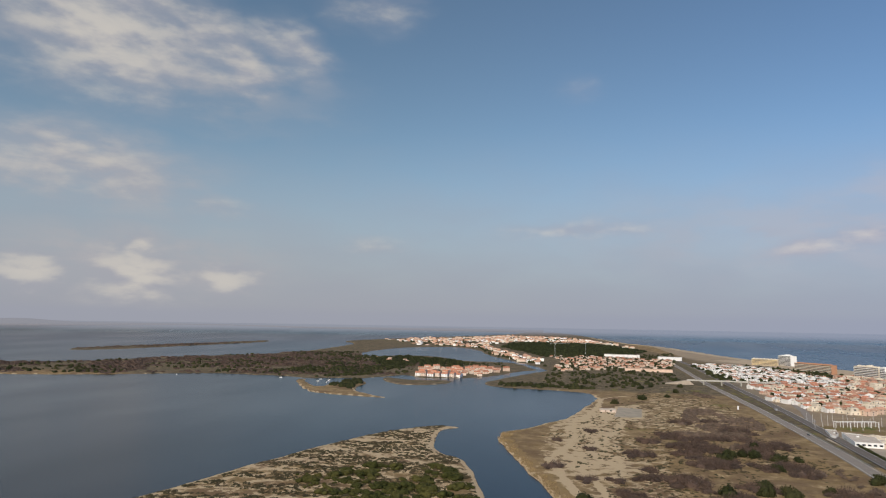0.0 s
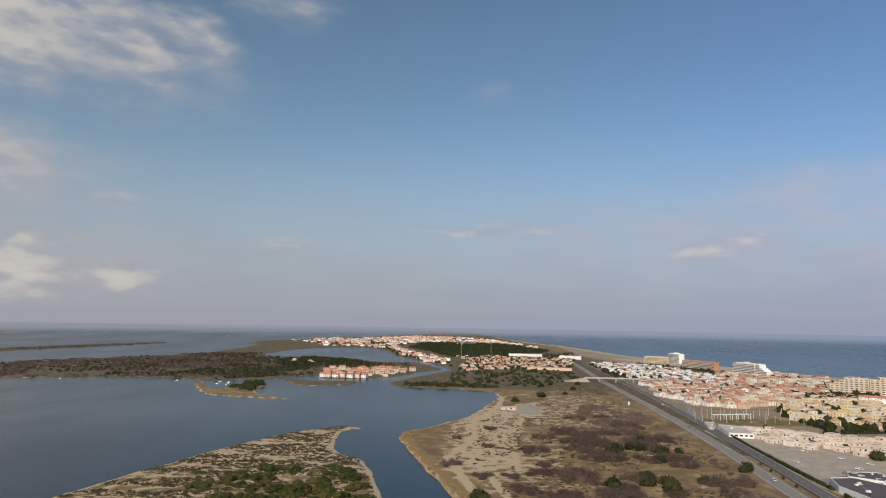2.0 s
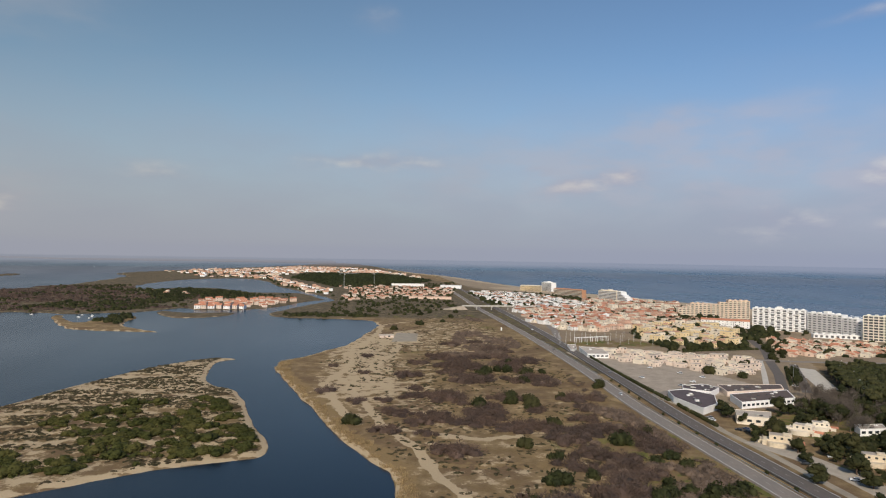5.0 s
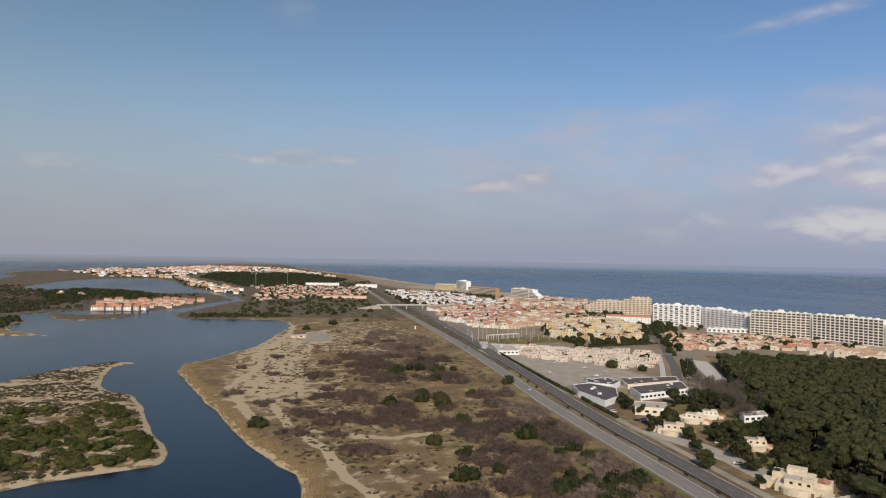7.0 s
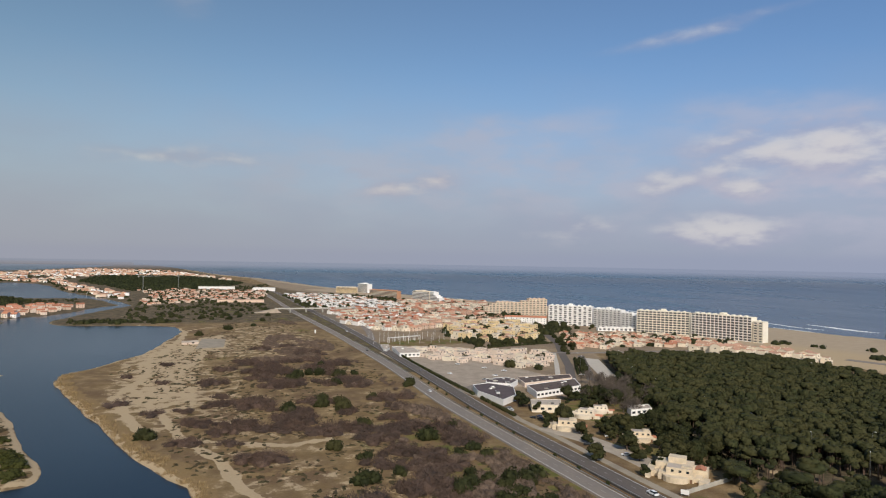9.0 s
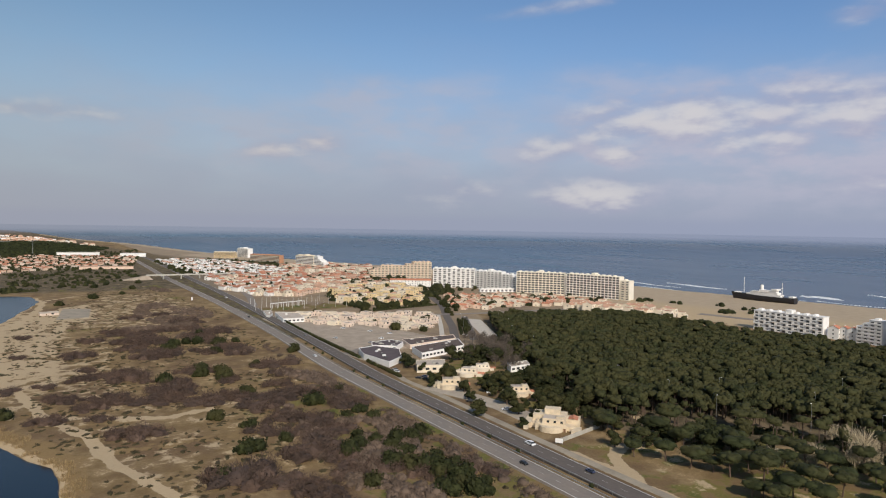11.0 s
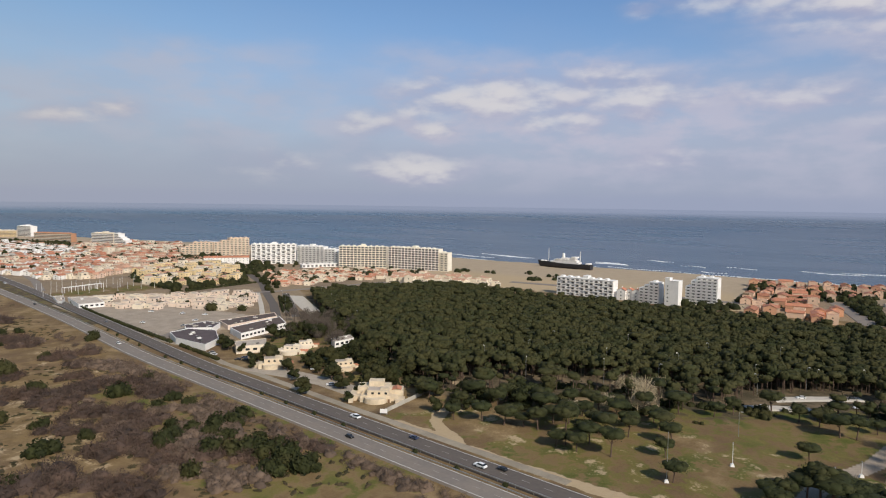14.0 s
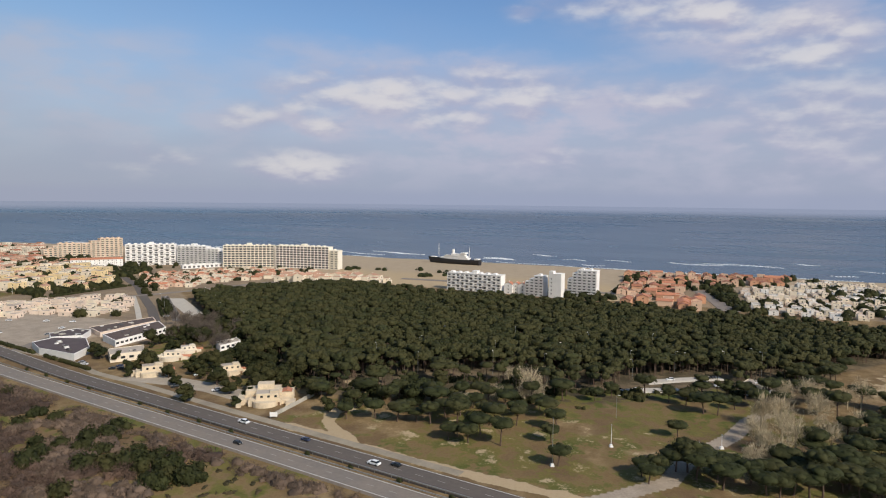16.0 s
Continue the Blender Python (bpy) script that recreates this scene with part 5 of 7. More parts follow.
plant([make_bush(40 + i, BUSH, "dark street tree in the seaside town", "street trees in the town", name="street_tree") for i in range(3)], AVENUE_TREES, 0.8, 1.5, 15, 1.15)


# ---------------------------------------------------------------- houses
WINDOW = Shape().box(-.55, .55, -.07, .05, 0, 1.3).mesh("window")
WIDE = Shape().box(-1.3, 1.3, -.07, .05, 0, 1.5).mesh("window")
DOORM = Shape().box(-.5, .5, -.08, .05, 0, 2.1).mesh("door")
for me_, mt_ in ((WINDOW, GLASS), (WIDE, GLASS), (DOORM, DOOR)):
    me_.materials.append(mt_)


def openings(w, d, floors, fh, wide=False, sides="sw", back=0.0):
    """Windows on the two faces that look over the town, and a door."""
    out = []
    for k in range(floors):
        z = k * fh + 0.95
        for u in ((-w * .25, w * .25) if w > 5 else (0,)):
            if "s" in sides and not (k == 0 and u < 0):
                out.append(("window", WIDE if wide else WINDOW, GLASS, pose(u, -d / 2, z), ""))
        if "w" in sides:
            out.append(("window", WINDOW, GLASS, pose(-w / 2, 0, z, 0, 0, -90), ""))
    out.append(("door", DOORM, DOOR, pose(-w * .25, -d / 2, 0), ""))
    return out


def pitched(label, w, d, h, rise, wall, roof, group, floors=2, sides="sw", chimney=True):
    s = Shape()
    a, b = w / 2, d / 2
    s.v = [(-a, -b, -1), (a, -b, -1), (a, b, -1), (-a, b, -1), (-a, -b, h), (a, -b, h), (a, b, h), (-a, b, h), (-a, 0, h + rise - .1), (a, 0, h + rise - .1)]
    s.f = [(0, 1, 5, 4), (1, 2, 6, 9, 5), (2, 3, 7, 6), (3, 0, 4, 8, 7), (4, 5, 9, 8), (6, 7, 8, 9)]
    I = Matrix()
    ps = [("body", s.mesh("body"), wall, I, ""), ("roof", Shape().gable(w, d, h, rise).mesh("roof"), roof, I, "ribbed clay tile roof")]
    if chimney:
        ps.append(("chimney", Shape().box(w * .2, w * .2 + .7, .6, 1.3, h, h + rise + .7).mesh("chimney"), wall, I, ""))
    return label, group, ps + openings(w, d, floors, h / floors, sides=sides)


def rim(w, d, z, p=.2, h=.55):
    """A parapet round a flat roof, one closed ring."""
    s = Shape()
    for k, zz in ((0, z), (0, z + h), (p, z + h), (p, z)):
        a, b = w / 2 - k, d / 2 - k
        s.v += [(-a, -b, zz), (a, -b, zz), (a, b, zz), (-a, b, zz)]
    for r in range(4):
        for i in range(4):
            q, t = r * 4, (r + 1) % 4 * 4
            s.f.append((q + i, q + (i + 1) % 4, t + (i + 1) % 4, t + i))
    return s


def flat(label, w, d, h, wall, roof, group, floors=2, stepback=0.0, wide=False, sides="sw"):
    """A cube house with parapets, and a set-back upper floor where stepback is given."""
    I, o = Matrix(), stepback
    low = h / 2 if o else h
    ps = [("body", Shape().box(-w / 2, w / 2, -d / 2, d / 2, -1.0, low).mesh("body"), wall, I, ""), ("parapet", rim(w, d, low).mesh("parapet"), wall, I, "")]
    if o:
        ps.append(("upper_floor", Shape().box(-w / 2 + o, w / 2 - .25, -d / 2 + o, d / 2 - .25, low, h).mesh("upper_floor"), wall, I, ""))
    ps.append(("roof", Shape().box(-w / 2 + .3 + o, w / 2 - .4, -d / 2 + .3 + o, d / 2 - .4, h + .005, h + .16).mesh("roof"), roof, I, ""))
    ps += openings(w, d, 1 if o else floors, low if o else h / floors, wide, sides)
    if o:
        ps.append(("window", WIDE, GLASS, pose(o / 2, -d / 2 + o, h / 2 + .8), ""))
        ps.append(("window", WINDOW, GLASS, pose(-w / 2 + o, 0, h / 2 + .9, 0, 0, -90), ""))
    return label, group, ps


def house(proto, m):
    """One house as a thing with its parts."""
    label, group, ps = proto
    t = thing("house", label, "house", group)
    t.matrix_basis = m
    for name, me, mat, at, lab in ps:
        if not me.materials:
            me.materials.append(mat)
        part(name, me, None, t, lab, at)
    return t


def layout(poly, kinds, sx, sy, turn, seed, smin=0.85, smax=1.15, skip=0.12, twist=4, quarter=True):
    rng = random.Random(seed)
    cx, cy = sum(p[0] for p in poly) / len(poly), sum(p[1] for p in poly) / len(poly)
    c, s = math.cos(radians(turn)), math.sin(radians(turn))
    rows = []
    for i in range(-60, 61):
        for j in range(-60, 61):
            u, v = i * sx + (j % 2) * sx * .4 + rng.uniform(-.32, .32) * sx, j * sy + rng.uniform(-.25, .25) * sy
            w = rng.uniform(-twist, twist) + (90 if quarter and rng.random() < .25 else 0)
            rows.append((cx + u * c - v * s, cy + u * s + v * c, turn + w, rng.uniform(smin, smax), rng.randrange(kinds), rng.uniform(.72, 1.1), rng.random()))
    ok = inside(poly, np.array([r[0] for r in rows]), np.array([r[1] for r in rows])) > 0
    return [(r[4], spot(r[0], r[1], r[2], r[3], tall=r[5])) for r, k in zip(rows, ok) if k and r[6] > skip]


def village(poly, protos, *a, **k):
    """A quarter whose houses can be told apart: each one a thing."""
    for q, m in layout(poly, len(protos), *a, **k):
        house(protos[q], m)


def quarter_of_town(label, poly, protos, *a, **k):
    """A quarter too far off to pick the houses apart: all of it joined."""
    mats, vs, loops, starts, mi, n, nl = [], [], [], [], [], 0, 0
    for q, m in layout(poly, len(protos), *a, **k):
        for name, me, mat, at, lab in protos[q][2]:
            if mat not in mats:
                mats.append(mat)
            co = np.empty(len(me.vertices) * 3)
            me.vertices.foreach_get("co", co)
            M = np.array(m @ at)
            vs.append(co.reshape(-1, 3) @ M[:3, :3].T + M[:3, 3])
            li, ls = np.empty(len(me.loops), np.int32), np.empty(len(me.polygons), np.int32)
            me.loops.foreach_get("vertex_index", li)
            me.polygons.foreach_get("loop_start", ls)
            loops.append(li + n)
            starts.append(ls + nl)
            mi.append(np.full(len(ls), mats.index(mat), np.int32))
            n += len(me.vertices)
            nl += len(li)
    me = bpy.data.meshes.new("town_quarter")
    vs, loops, starts = np.concatenate(vs), np.concatenate(loops), np.concatenate(starts)
    me.vertices.add(len(vs))
    me.vertices.foreach_set("co", vs.astype(np.float32).ravel())
    me.loops.add(len(loops))
    me.loops.foreach_set("vertex_index", loops.astype(np.int32))
    me.polygons.add(len(starts))
    me.polygons.foreach_set("loop_start", starts.astype(np.int32))
    me.polygons.foreach_set("material_index", np.concatenate(mi))
    for mt in mats:
        me.materials.append(mt)
    me.polygons.foreach_set("use_smooth", np.zeros(len(starts), bool))
    me.update(calc_edges=True)
    return tagged(new("town_quarter", me), label, "houses", kind="stuff")


BEIGE_V = [(236, 640), (262, 600), (305, 556), (332, 548), (366, 596), (384, 636), (368, 664), (300, 684), (240, 700)]
YELLOW_V = [(335, 790), (345, 750), (427, 722), (452, 760), (500, 850), (500, 985), (440, 960), (368, 915)]
RED_V = [(240, 1000), (254, 905), (303, 885), (400, 1080), (430, 1290), (330, 1290), (262, 1240)]
PINK_V = [(402, 1090), (500, 1060), (556, 1120), (690, 1440), (590, 1600), (480, 1500), (440, 1290)]
WHITE_V = [(258, 1850), (266, 1330), (330, 1300), (440, 1320), (470, 1500), (400, 1800), (330, 1850)]
STRIP_V = [(436, 664), (470, 650), (560, 640), (640, 640), (670, 690), (640, 745), (590, 775), (510, 800), (470, 730)]
ROW_V = [(560, 610), (580, 575), (600, 505), (640, 480), (666, 500), (648, 540), (640, 610), (600, 625)]
RED_S = [(652, 196), (652, 118), (690, 116), (780, 152), (830, 150), (880, 116), (914, 70), (992, 66), (972, 206), (930, 268), (800, 236)]
WHITE_S = [(716, 88), (833, 108), (900, 52), (985, 49), (985, -10), (950, -60), (726, -60), (672, 5), (668, 68)]
MARINA_V = [(-345, 1262), (-262, 1256), (-205, 1275), (-172, 1440), (-260, 1500), (-380, 1420)]

SAND_R = plain("orange_render", (0.66, 0.36, 0.22), 0.85, 0.12, 0.12, by_island=0.15)
PALE_ORANGE = plain("pale_orange_render", (0.76, 0.53, 0.38), 0.85, 0.12, 0.12, by_island=0.12)
village(BEIGE_V, [flat("beige flat-roofed terraced house with a parapet", 9, 8, 3.6, BEIGE, FLATROOF, "beige terraces", 1, stepback=0),
                  flat("beige two-storey terraced house with a set-back upper floor", 9, 9, 5.6, BEIGE, FLATROOF, "beige terraces", 2, stepback=2.5),
                  flat("cream flat-roofed house with wide windows", 8, 8, 4.2, CREAM, FLATROOF, "beige terraces", 1, wide=True)], 10.0, 11.5, 30, 1, .75, 1.15, .2)
village(YELLOW_V, [flat("three-storey ochre yellow apartment house", 13, 11, 9.6, YELLOW, FLATROOF, "yellow apartment houses", 3),
                   flat("cream apartment house with roof terraces", 12, 12, 8.0, CREAM, FLATROOF, "yellow apartment houses", 2, stepback=3),
                   pitched("yellow house with a clay tile roof", 11, 9, 6.4, 1.8, YELLOW, TILE_PALE, "yellow apartment houses")], 17, 18, 25, 2)
quarter_of_town("terraced houses with red tile roofs", RED_V, [pitched("white terraced house with a red tile roof", 12, 11, 6.4, 2.2, WHITE, TILE, "red-roofed terraces"),
                pitched("pink terraced house with a red tile roof", 10, 10, 5.2, 2.0, PINK, TILE, "red-roofed terraces"),
                flat("", 11, 9, 7.4, CREAM, FLATROOF, "", 2, stepback=2.5), pitched("", 16, 10, 5.6, 2.0, WHITE, TILE_PALE, "")], 15, 17, 20, 3, .75, 1.2, .16, twist=8)
quarter_of_town("pink and cream houses with tile roofs", PINK_V, [pitched("salmon pink house with a pale tile roof", 11, 10, 6.4, 2.0, PINK, TILE_PALE, "pink and cream houses"),
                 flat("cream three-storey house with a flat roof", 12, 10, 8.5, CREAM, FLATROOF, "pink and cream houses", 3),
                 pitched("beige house with a red tile roof", 12, 10, 6.2, 2.0, BEIGE, TILE, "pink and cream houses")], 16, 18, 15, 4)
quarter_of_town("white cube houses of a holiday village", WHITE_V, [flat("white cube holiday house", 10, 9, 5.6, WHITE, FLATROOF, "white holiday village"),
                  pitched("white holiday house with a pale tile roof", 10, 9, 5.0, 1.6, WHITE, TILE_PALE, "white holiday village"),
                  flat("white two-step holiday house", 10, 10, 6.0, WHITE, WHITE, "white holiday village", 2, stepback=2.5)], 13, 15, 10, 5)
village(STRIP_V, [pitched("low cream house with an orange tile roof", 9, 8, 4.2, 1.6, CREAM, TILE_PALE, "low houses behind the pine wood", 1),
                  pitched("low pink house with a red tile roof", 9, 8, 4.0, 1.6, PINK, TILE, "low houses behind the pine wood", 1),
                  flat("low white house with a flat roof", 9, 8, 4.2, CREAM, FLATROOF, "low houses behind the pine wood", 1)], 12.5, 14, 35, 6)
village(ROW_V, [flat("white row house with arched terraces", 12, 11, 9.0, CREAM, TILE_PALE, "white row houses", 2, stepback=2.5),
                pitched("cream row house with a tile roof", 13, 11, 8.6, 2.2, CREAM, TILE_PALE, "white row houses")], 15, 15, 20, 7)
quarter_of_town("orange houses with red tile roofs", RED_S, [pitched("", 17, 11, 6.4, 2.2, PALE_ORANGE, TILE, "", 2), pitched("", 13, 11, 7.4, 2.4, SAND_R, TILE, "", 2), pitched("", 22, 10, 5.6, 1.8, SAND_R, TILE, "", 2),
                flat("", 9, 9, 7.5, PALE_ORANGE, TILE_PALE, "", 2)], 19.5, 17, 12, 8, .8, 1.1, .14, twist=5)
quarter_of_town("white flat-roofed seaside cube houses", WHITE_S, [flat("", 10, 9, 5.6, CREAM, BEIGE, "", 2, stepback=2.5), flat("", 9, 9, 5.0, WHITE, FLATROOF, ""), flat("", 10, 8, 3.4, BEIGE, FLATROOF, "", 1), flat("", 7, 6, 6.2, CREAM, FLATROOF, "")], 11.5, 12, 12, 9, .6, 1.05, .1, twist=3)
quarter_of_town("pink and cream houses among trees", [(305, 880), (368, 915), (440, 960), (500, 985), (545, 1050), (500, 1060), (402, 1090)], [pitched("", 10, 9, 5.6, 2.0, PINK, TILE_PALE, ""), flat("", 11, 9, 6.5, CREAM, FLATROOF, "")], 15, 17, 22, 14)
quarter_of_town("waterside houses with red tile roofs", MARINA_V, [pitched("white waterside house with a red tile roof", 14, 11, 8.0, 2.4, BEIGE, TILE, "marina houses", sides="s"),
                   pitched("pink waterside house with a tile roof", 14, 11, 7.0, 2.4, PINK, TILE, "marina houses", sides="s")], 19, 24, 15, 10, .6, 1.0, .3)
for k, (x, y, w, h) in enumerate(((-336, 1232, 11, 6), (-323, 1226, 9, 7), (-309, 1225, 12, 5.6), (-295, 1226, 9, 7), (-281, 1227, 12, 6), (-267, 1229, 9, 6.6), (-255, 1233, 9, 5), (-330, 1246, 13, 9), (-306, 1248, 11, 8), (-284, 1250, 13, 9), (-262, 1252, 10, 7))):
    house(pitched("white waterside house with arcades and a red tile roof", w, 12, h, 2.6, (WHITE, BEIGE)[k % 2] if k < 7 else PINK, TILE, "houses on the quay", 2), spot(x, y, 4 - 3 * k))
quarter_of_town("village houses with clay tile roofs", VILLAGE_N, [pitched("pink village house with a tile roof", 13, 11, 6.0, 2.4, PINK, TILE, "village houses", 1, sides="s", chimney=False),
                    pitched("cream village house with a pale tile roof", 13, 11, 5.0, 2.4, PINK, TILE_PALE, "village houses", 1, sides="s", chimney=False),
                    flat("white village house", 13, 10, 6.0, BEIGE, FLATROOF, "village houses", 1, sides="s")], 21, 25, 10, 11, .6, .85, .28)


def far_town():
    """The town on the sand bar, some kilometres off."""
    rng, s = np.random.RandomState(71), [Shape(), Shape(), Shape(), Shape()]

    def fill(poly, per, lo, hi, tall, gap=-0.3):
        x, y = scatter(poly, per, rng, lambda x, y: (fbm(x, y, 160) > gap) & (land_distance(x, y) > 10))
        for a, b in zip(x, y):
            X, Y, Z, k = far(a, b)
            w, d, h = rng.uniform(lo, hi) * k, rng.uniform(lo, hi) * k, rng.uniform(4, tall) * k
            n = rng.randint(4)
            s[n].box(X - w, X + w, Y - d, Y + d, Z, Z + GL * k + h, 0.97)
            if n != 1:
                s[2].box(X - w * 1.05, X + w * 1.05, Y - d * 1.05, Y + d * 1.05, Z + GL * k + h, Z + GL * k + h * 1.3, 0.35)

    fill([(-1000, 3320), (-877, 4170), (-641, 5320), (-171, 4921), (26, 4117), (170, 3250), (190, 2900), (60, 3560), (-120, 3560), (-400, 3700), (-480, 3100), (-620, 2960), (-760, 2880)], 1500, 5, 11, 11)
    fill([(-760, 2880), (-620, 2960), (-480, 3040), (-330, 2450), (-140, 1900), (-110, 1560), (-170, 1740), (-320, 2120), (-450, 2650), (-590, 2850)], 1100, 5, 9, 8)
    fill([(-1380, 3900), (-1100, 4600), (-880, 3700), (-1050, 3450)], 5200, 5, 10, 7)
    fill([(-590, 1800), (-430, 1600), (-380, 1520), (-520, 1500), (-640, 1640)], 3000, 4, 8, 6)
    for q, mat, lab in zip(s, (CREAM, WHITE, TILE_PALE, PINK), ("cream houses of a distant seaside town", "white houses of a distant seaside town", "tile roofs of a distant seaside town", "pink houses of a distant seaside town")):
        tagged(link("far_town", q, mat), lab, "town", kind="stuff")


far_town()


# ---------------------------------------------------------------- tall buildings
CREAM_Y = plain("pale_cream_render", (0.85, 0.78, 0.65), 0.85, 0.08, 0.12, by_island=0.08)
PINK_P = plain("pale_salmon_render", (0.74, 0.56, 0.41), 0.85, 0.12, 0.12, by_island=0.1)


def apartment(label, P, Q, depth, floors, fh, bays, wall, rail, left=(), right=(), category="apartment block", checker=False, crown=True, name="apartment_block", bands=False, fins=False):
    """A slab of flats from P to Q with balconies; left and right: how many bays each floor steps in; bands: one long balcony a floor."""
    L = math.hypot(Q[0] - P[0], Q[1] - P[1])
    turn = math.degrees(math.atan2(Q[1] - P[1], Q[0] - P[0]))
    t = thing(name, label, category)
    X, Y, Z, s = far(*P)
    t.matrix_basis = Matrix.LocRotScale((X, Y, Z + GL), Euler((0, 0, radians(turn))), (s, s, s))
    bw = L / bays
    H = floors * fh

    def inset(steps, k):
        return (steps[k] if k < len(steps) else steps[-1]) * bw if steps else 0.0

    def bay_shapes(width):
        b = Shape()
        c = .12
        b.v = [(c, 0, -.12), (width - c, 0, -.12), (width - c, -1.4, -.12), (c, -1.4, -.12), (c, 0, .1), (width - c, 0, .1), (width - c, -1.26, .1), (c, -1.26, .1),
               (c, -1.4, 1.1), (width - c, -1.4, 1.1), (c, -1.26, 1.1), (width - c, -1.26, 1.1)]
        b.f = [(0, 3, 2, 1), (4, 5, 6, 7), (3, 8, 9, 2), (7, 6, 11, 10), (8, 10, 11, 9), (0, 4, 7, 10, 8, 3), (1, 2, 9, 11, 6, 5)]
        # dark window panels; with fins, widened so their colour stands in for balcony shade
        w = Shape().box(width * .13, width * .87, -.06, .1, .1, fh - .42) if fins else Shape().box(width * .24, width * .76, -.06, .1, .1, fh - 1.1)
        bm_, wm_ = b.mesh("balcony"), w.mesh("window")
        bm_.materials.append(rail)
        wm_.materials.append(DARK_GREY)
        return bm_, wm_

    bal, win = bay_shapes(bw)
    runs = []
    for k in range(floors):
        a, b = inset(left, k), L - inset(right, k)
        if runs and runs[-1][:2] == [a, b]:
            runs[-1][3] = (k + 1) * fh
        else:
            runs.append([a, b, k * fh - (3 if k == 0 else 0), (k + 1) * fh])
        if bands:
            lb = bay_shapes(b - a)[0]
            part("balcony", lb, None, t, at=pose(a, 0, k * fh))
            part("window", Shape().box(a + 1, b - 1, -.06, .1, k * fh + .9, k * fh + 2.2), DARK_GREY, t)
            continue
        i = int(round(a / bw))
        while (i + 1) * bw <= b + .01:
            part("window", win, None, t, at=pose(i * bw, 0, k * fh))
            if not (checker and (i + k) % 2):
                part("balcony", bal, None, t, at=pose(i * bw, 0, k * fh))
            i += 1
    if fins:
        for i in range(bays + 1):
            top = max([z1 for a, b, z0, z1 in runs if a - .01 <= i * bw <= b + .01] or [fh])
            part("divider", Shape().box(i * bw - .14, i * bw + .14, -1.5, 0, -1, top), wall, t)
    for n, (a, b, z0, z1) in enumerate(runs):
        part("body" if n == 0 else "upper_body", Shape().box(a, b, 0, depth, z0, z1), wall, t)
    a, b = runs[-1][:2]
    roof = part("roof", Shape().box(a - .2, b + .2, -.3, depth + .2, H + .005, H + .4), wall, t)
    for q in range(max(1, int((b - a) / 9))):
        x = a + 3 + q * 9
        part("vent_house", Shape().box(x, x + 3.2, depth * .3, depth * .75, H + .4, H + 1.9), wall, roof)
    if crown:
        part("stairwell", Shape().box((a + b) / 2 - 3, (a + b) / 2 + 3, depth * .2, depth * .9, H + .4, H + 3.6), wall, t, "lift housing on the roof")
    for q in range(1, 3) if not left else ():
        for k in range(floors):
            part("side_window", Shape().box(-.05, .1, depth * q / 3 - .6, depth * q / 3 + .6, k * fh + 1, k * fh + 2.3), DARK_GREY, t)
    return t


apartment("white nine-storey block with staggered balconies", (568, 935), (621, 886), 14, 9, 3.55, 9, WHITE, WHITE, checker=True)
apartment("white stepped block with balconies on every floor", (622, 884), (641, 838), 14, 9, 3.3, 7, WHITE, WHITE, crown=True)
apartment("white terraced block that steps down to the sea", (641, 836), (652, 806), 14, 8, 3.3, 5, WHITE, WHITE, right=(0, 0, 0, 0, 0, 1, 1, 2), crown=False)
apartment("low white podium of shops", (590, 826), (646, 806), 10, 1, 5.0, 9, WHITE, WHITE, crown=False, name="shop_row", category="shops")
apartment("long cream holiday block with yellowish balconies", (642, 800), (690, 742), 15, 9, 3.65, 13, CREAM_Y, CREAM_Y, fins=True)
apartment("long grey-cream holiday block with deep shaded balconies", (691, 739), (717, 655), 15, 9, 3.65, 15, CREAM_Y, WHITE, fins=True)
apartment("lower cream end wing of the holiday block", (717, 653), (721, 640), 15, 8, 3.5, 2, CREAM_Y, CREAM_Y, crown=False)
apartment("terraced hotel rendered in pale sandstone colour", (549, 1140), (600, 1118), 20, 7, 3.5, 8, PINK_P, CREAM, left=(0, 0, 0, 0, 1, 2, 3), crown=False)
apartment("terraced hotel rendered in sandy terracotta colour", (600, 1116), (662, 1096), 20, 9, 3.5, 9, PINK_P, CREAM, left=(0, 0, 0, 0, 0, 0, 0, 2, 4), crown=False)
apartment("orange seaside block of flats", (478, 1736), (529, 1645), 16, 6, 3.4, 10, TERRA, CREAM, crown=False, bands=True)
apartment("white seaside hotel with rows of balconies", (531, 1524), (556, 1470), 18, 8, 3.4, 9, CREAM, WHITE, bands=True)
apartment("white hotel wing stepping down", (557, 1468), (570, 1440), 18, 8, 3.4, 5, WHITE, WHITE, right=(0, 0, 0, 0, 1, 2, 3, 3), crown=False, bands=True)
apartment("white tower of flats by the beach", (512, 2000), (530, 1950), 18, 8, 3.4, 7, WHITE, WHITE, bands=True)
apartment("cream block of flats by the beach", (440, 1990), (500, 1960), 14, 5, 3.4, 8, CREAM, YELLOW, crown=False, bands=True)
apartment("white six-storey block with dark shaded balconies", (640, 398), (646, 330), 13, 6, 3.3, 12, WHITE, WHITE, checker=True)
apartment("white stepped block of flats", (650, 302), (650, 280), 13, 7, 3.2, 4, WHITE, WHITE, left=(0, 0, 0, 0, 0, 1, 2), crown=False)
apartment("white terraced block with curved steps", (676, 262), (679, 230), 14, 9, 3.2, 6, WHITE, WHITE, left=(0, 0, 0, 0, 0, 0, 1, 1, 2), crown=False)
tw = thing("stair_tower", "blank white tower beside the flats", "tower")
part("body", Shape().box(-6, 6, -7, 7, -2, 26).box(-6, 2, 2, 7, 26, 29), WHITE, tw)
part("cornice", Shape().box(-6.2, 6.2, -7.2, 1.8, 26, 26.5), WHITE, tw)
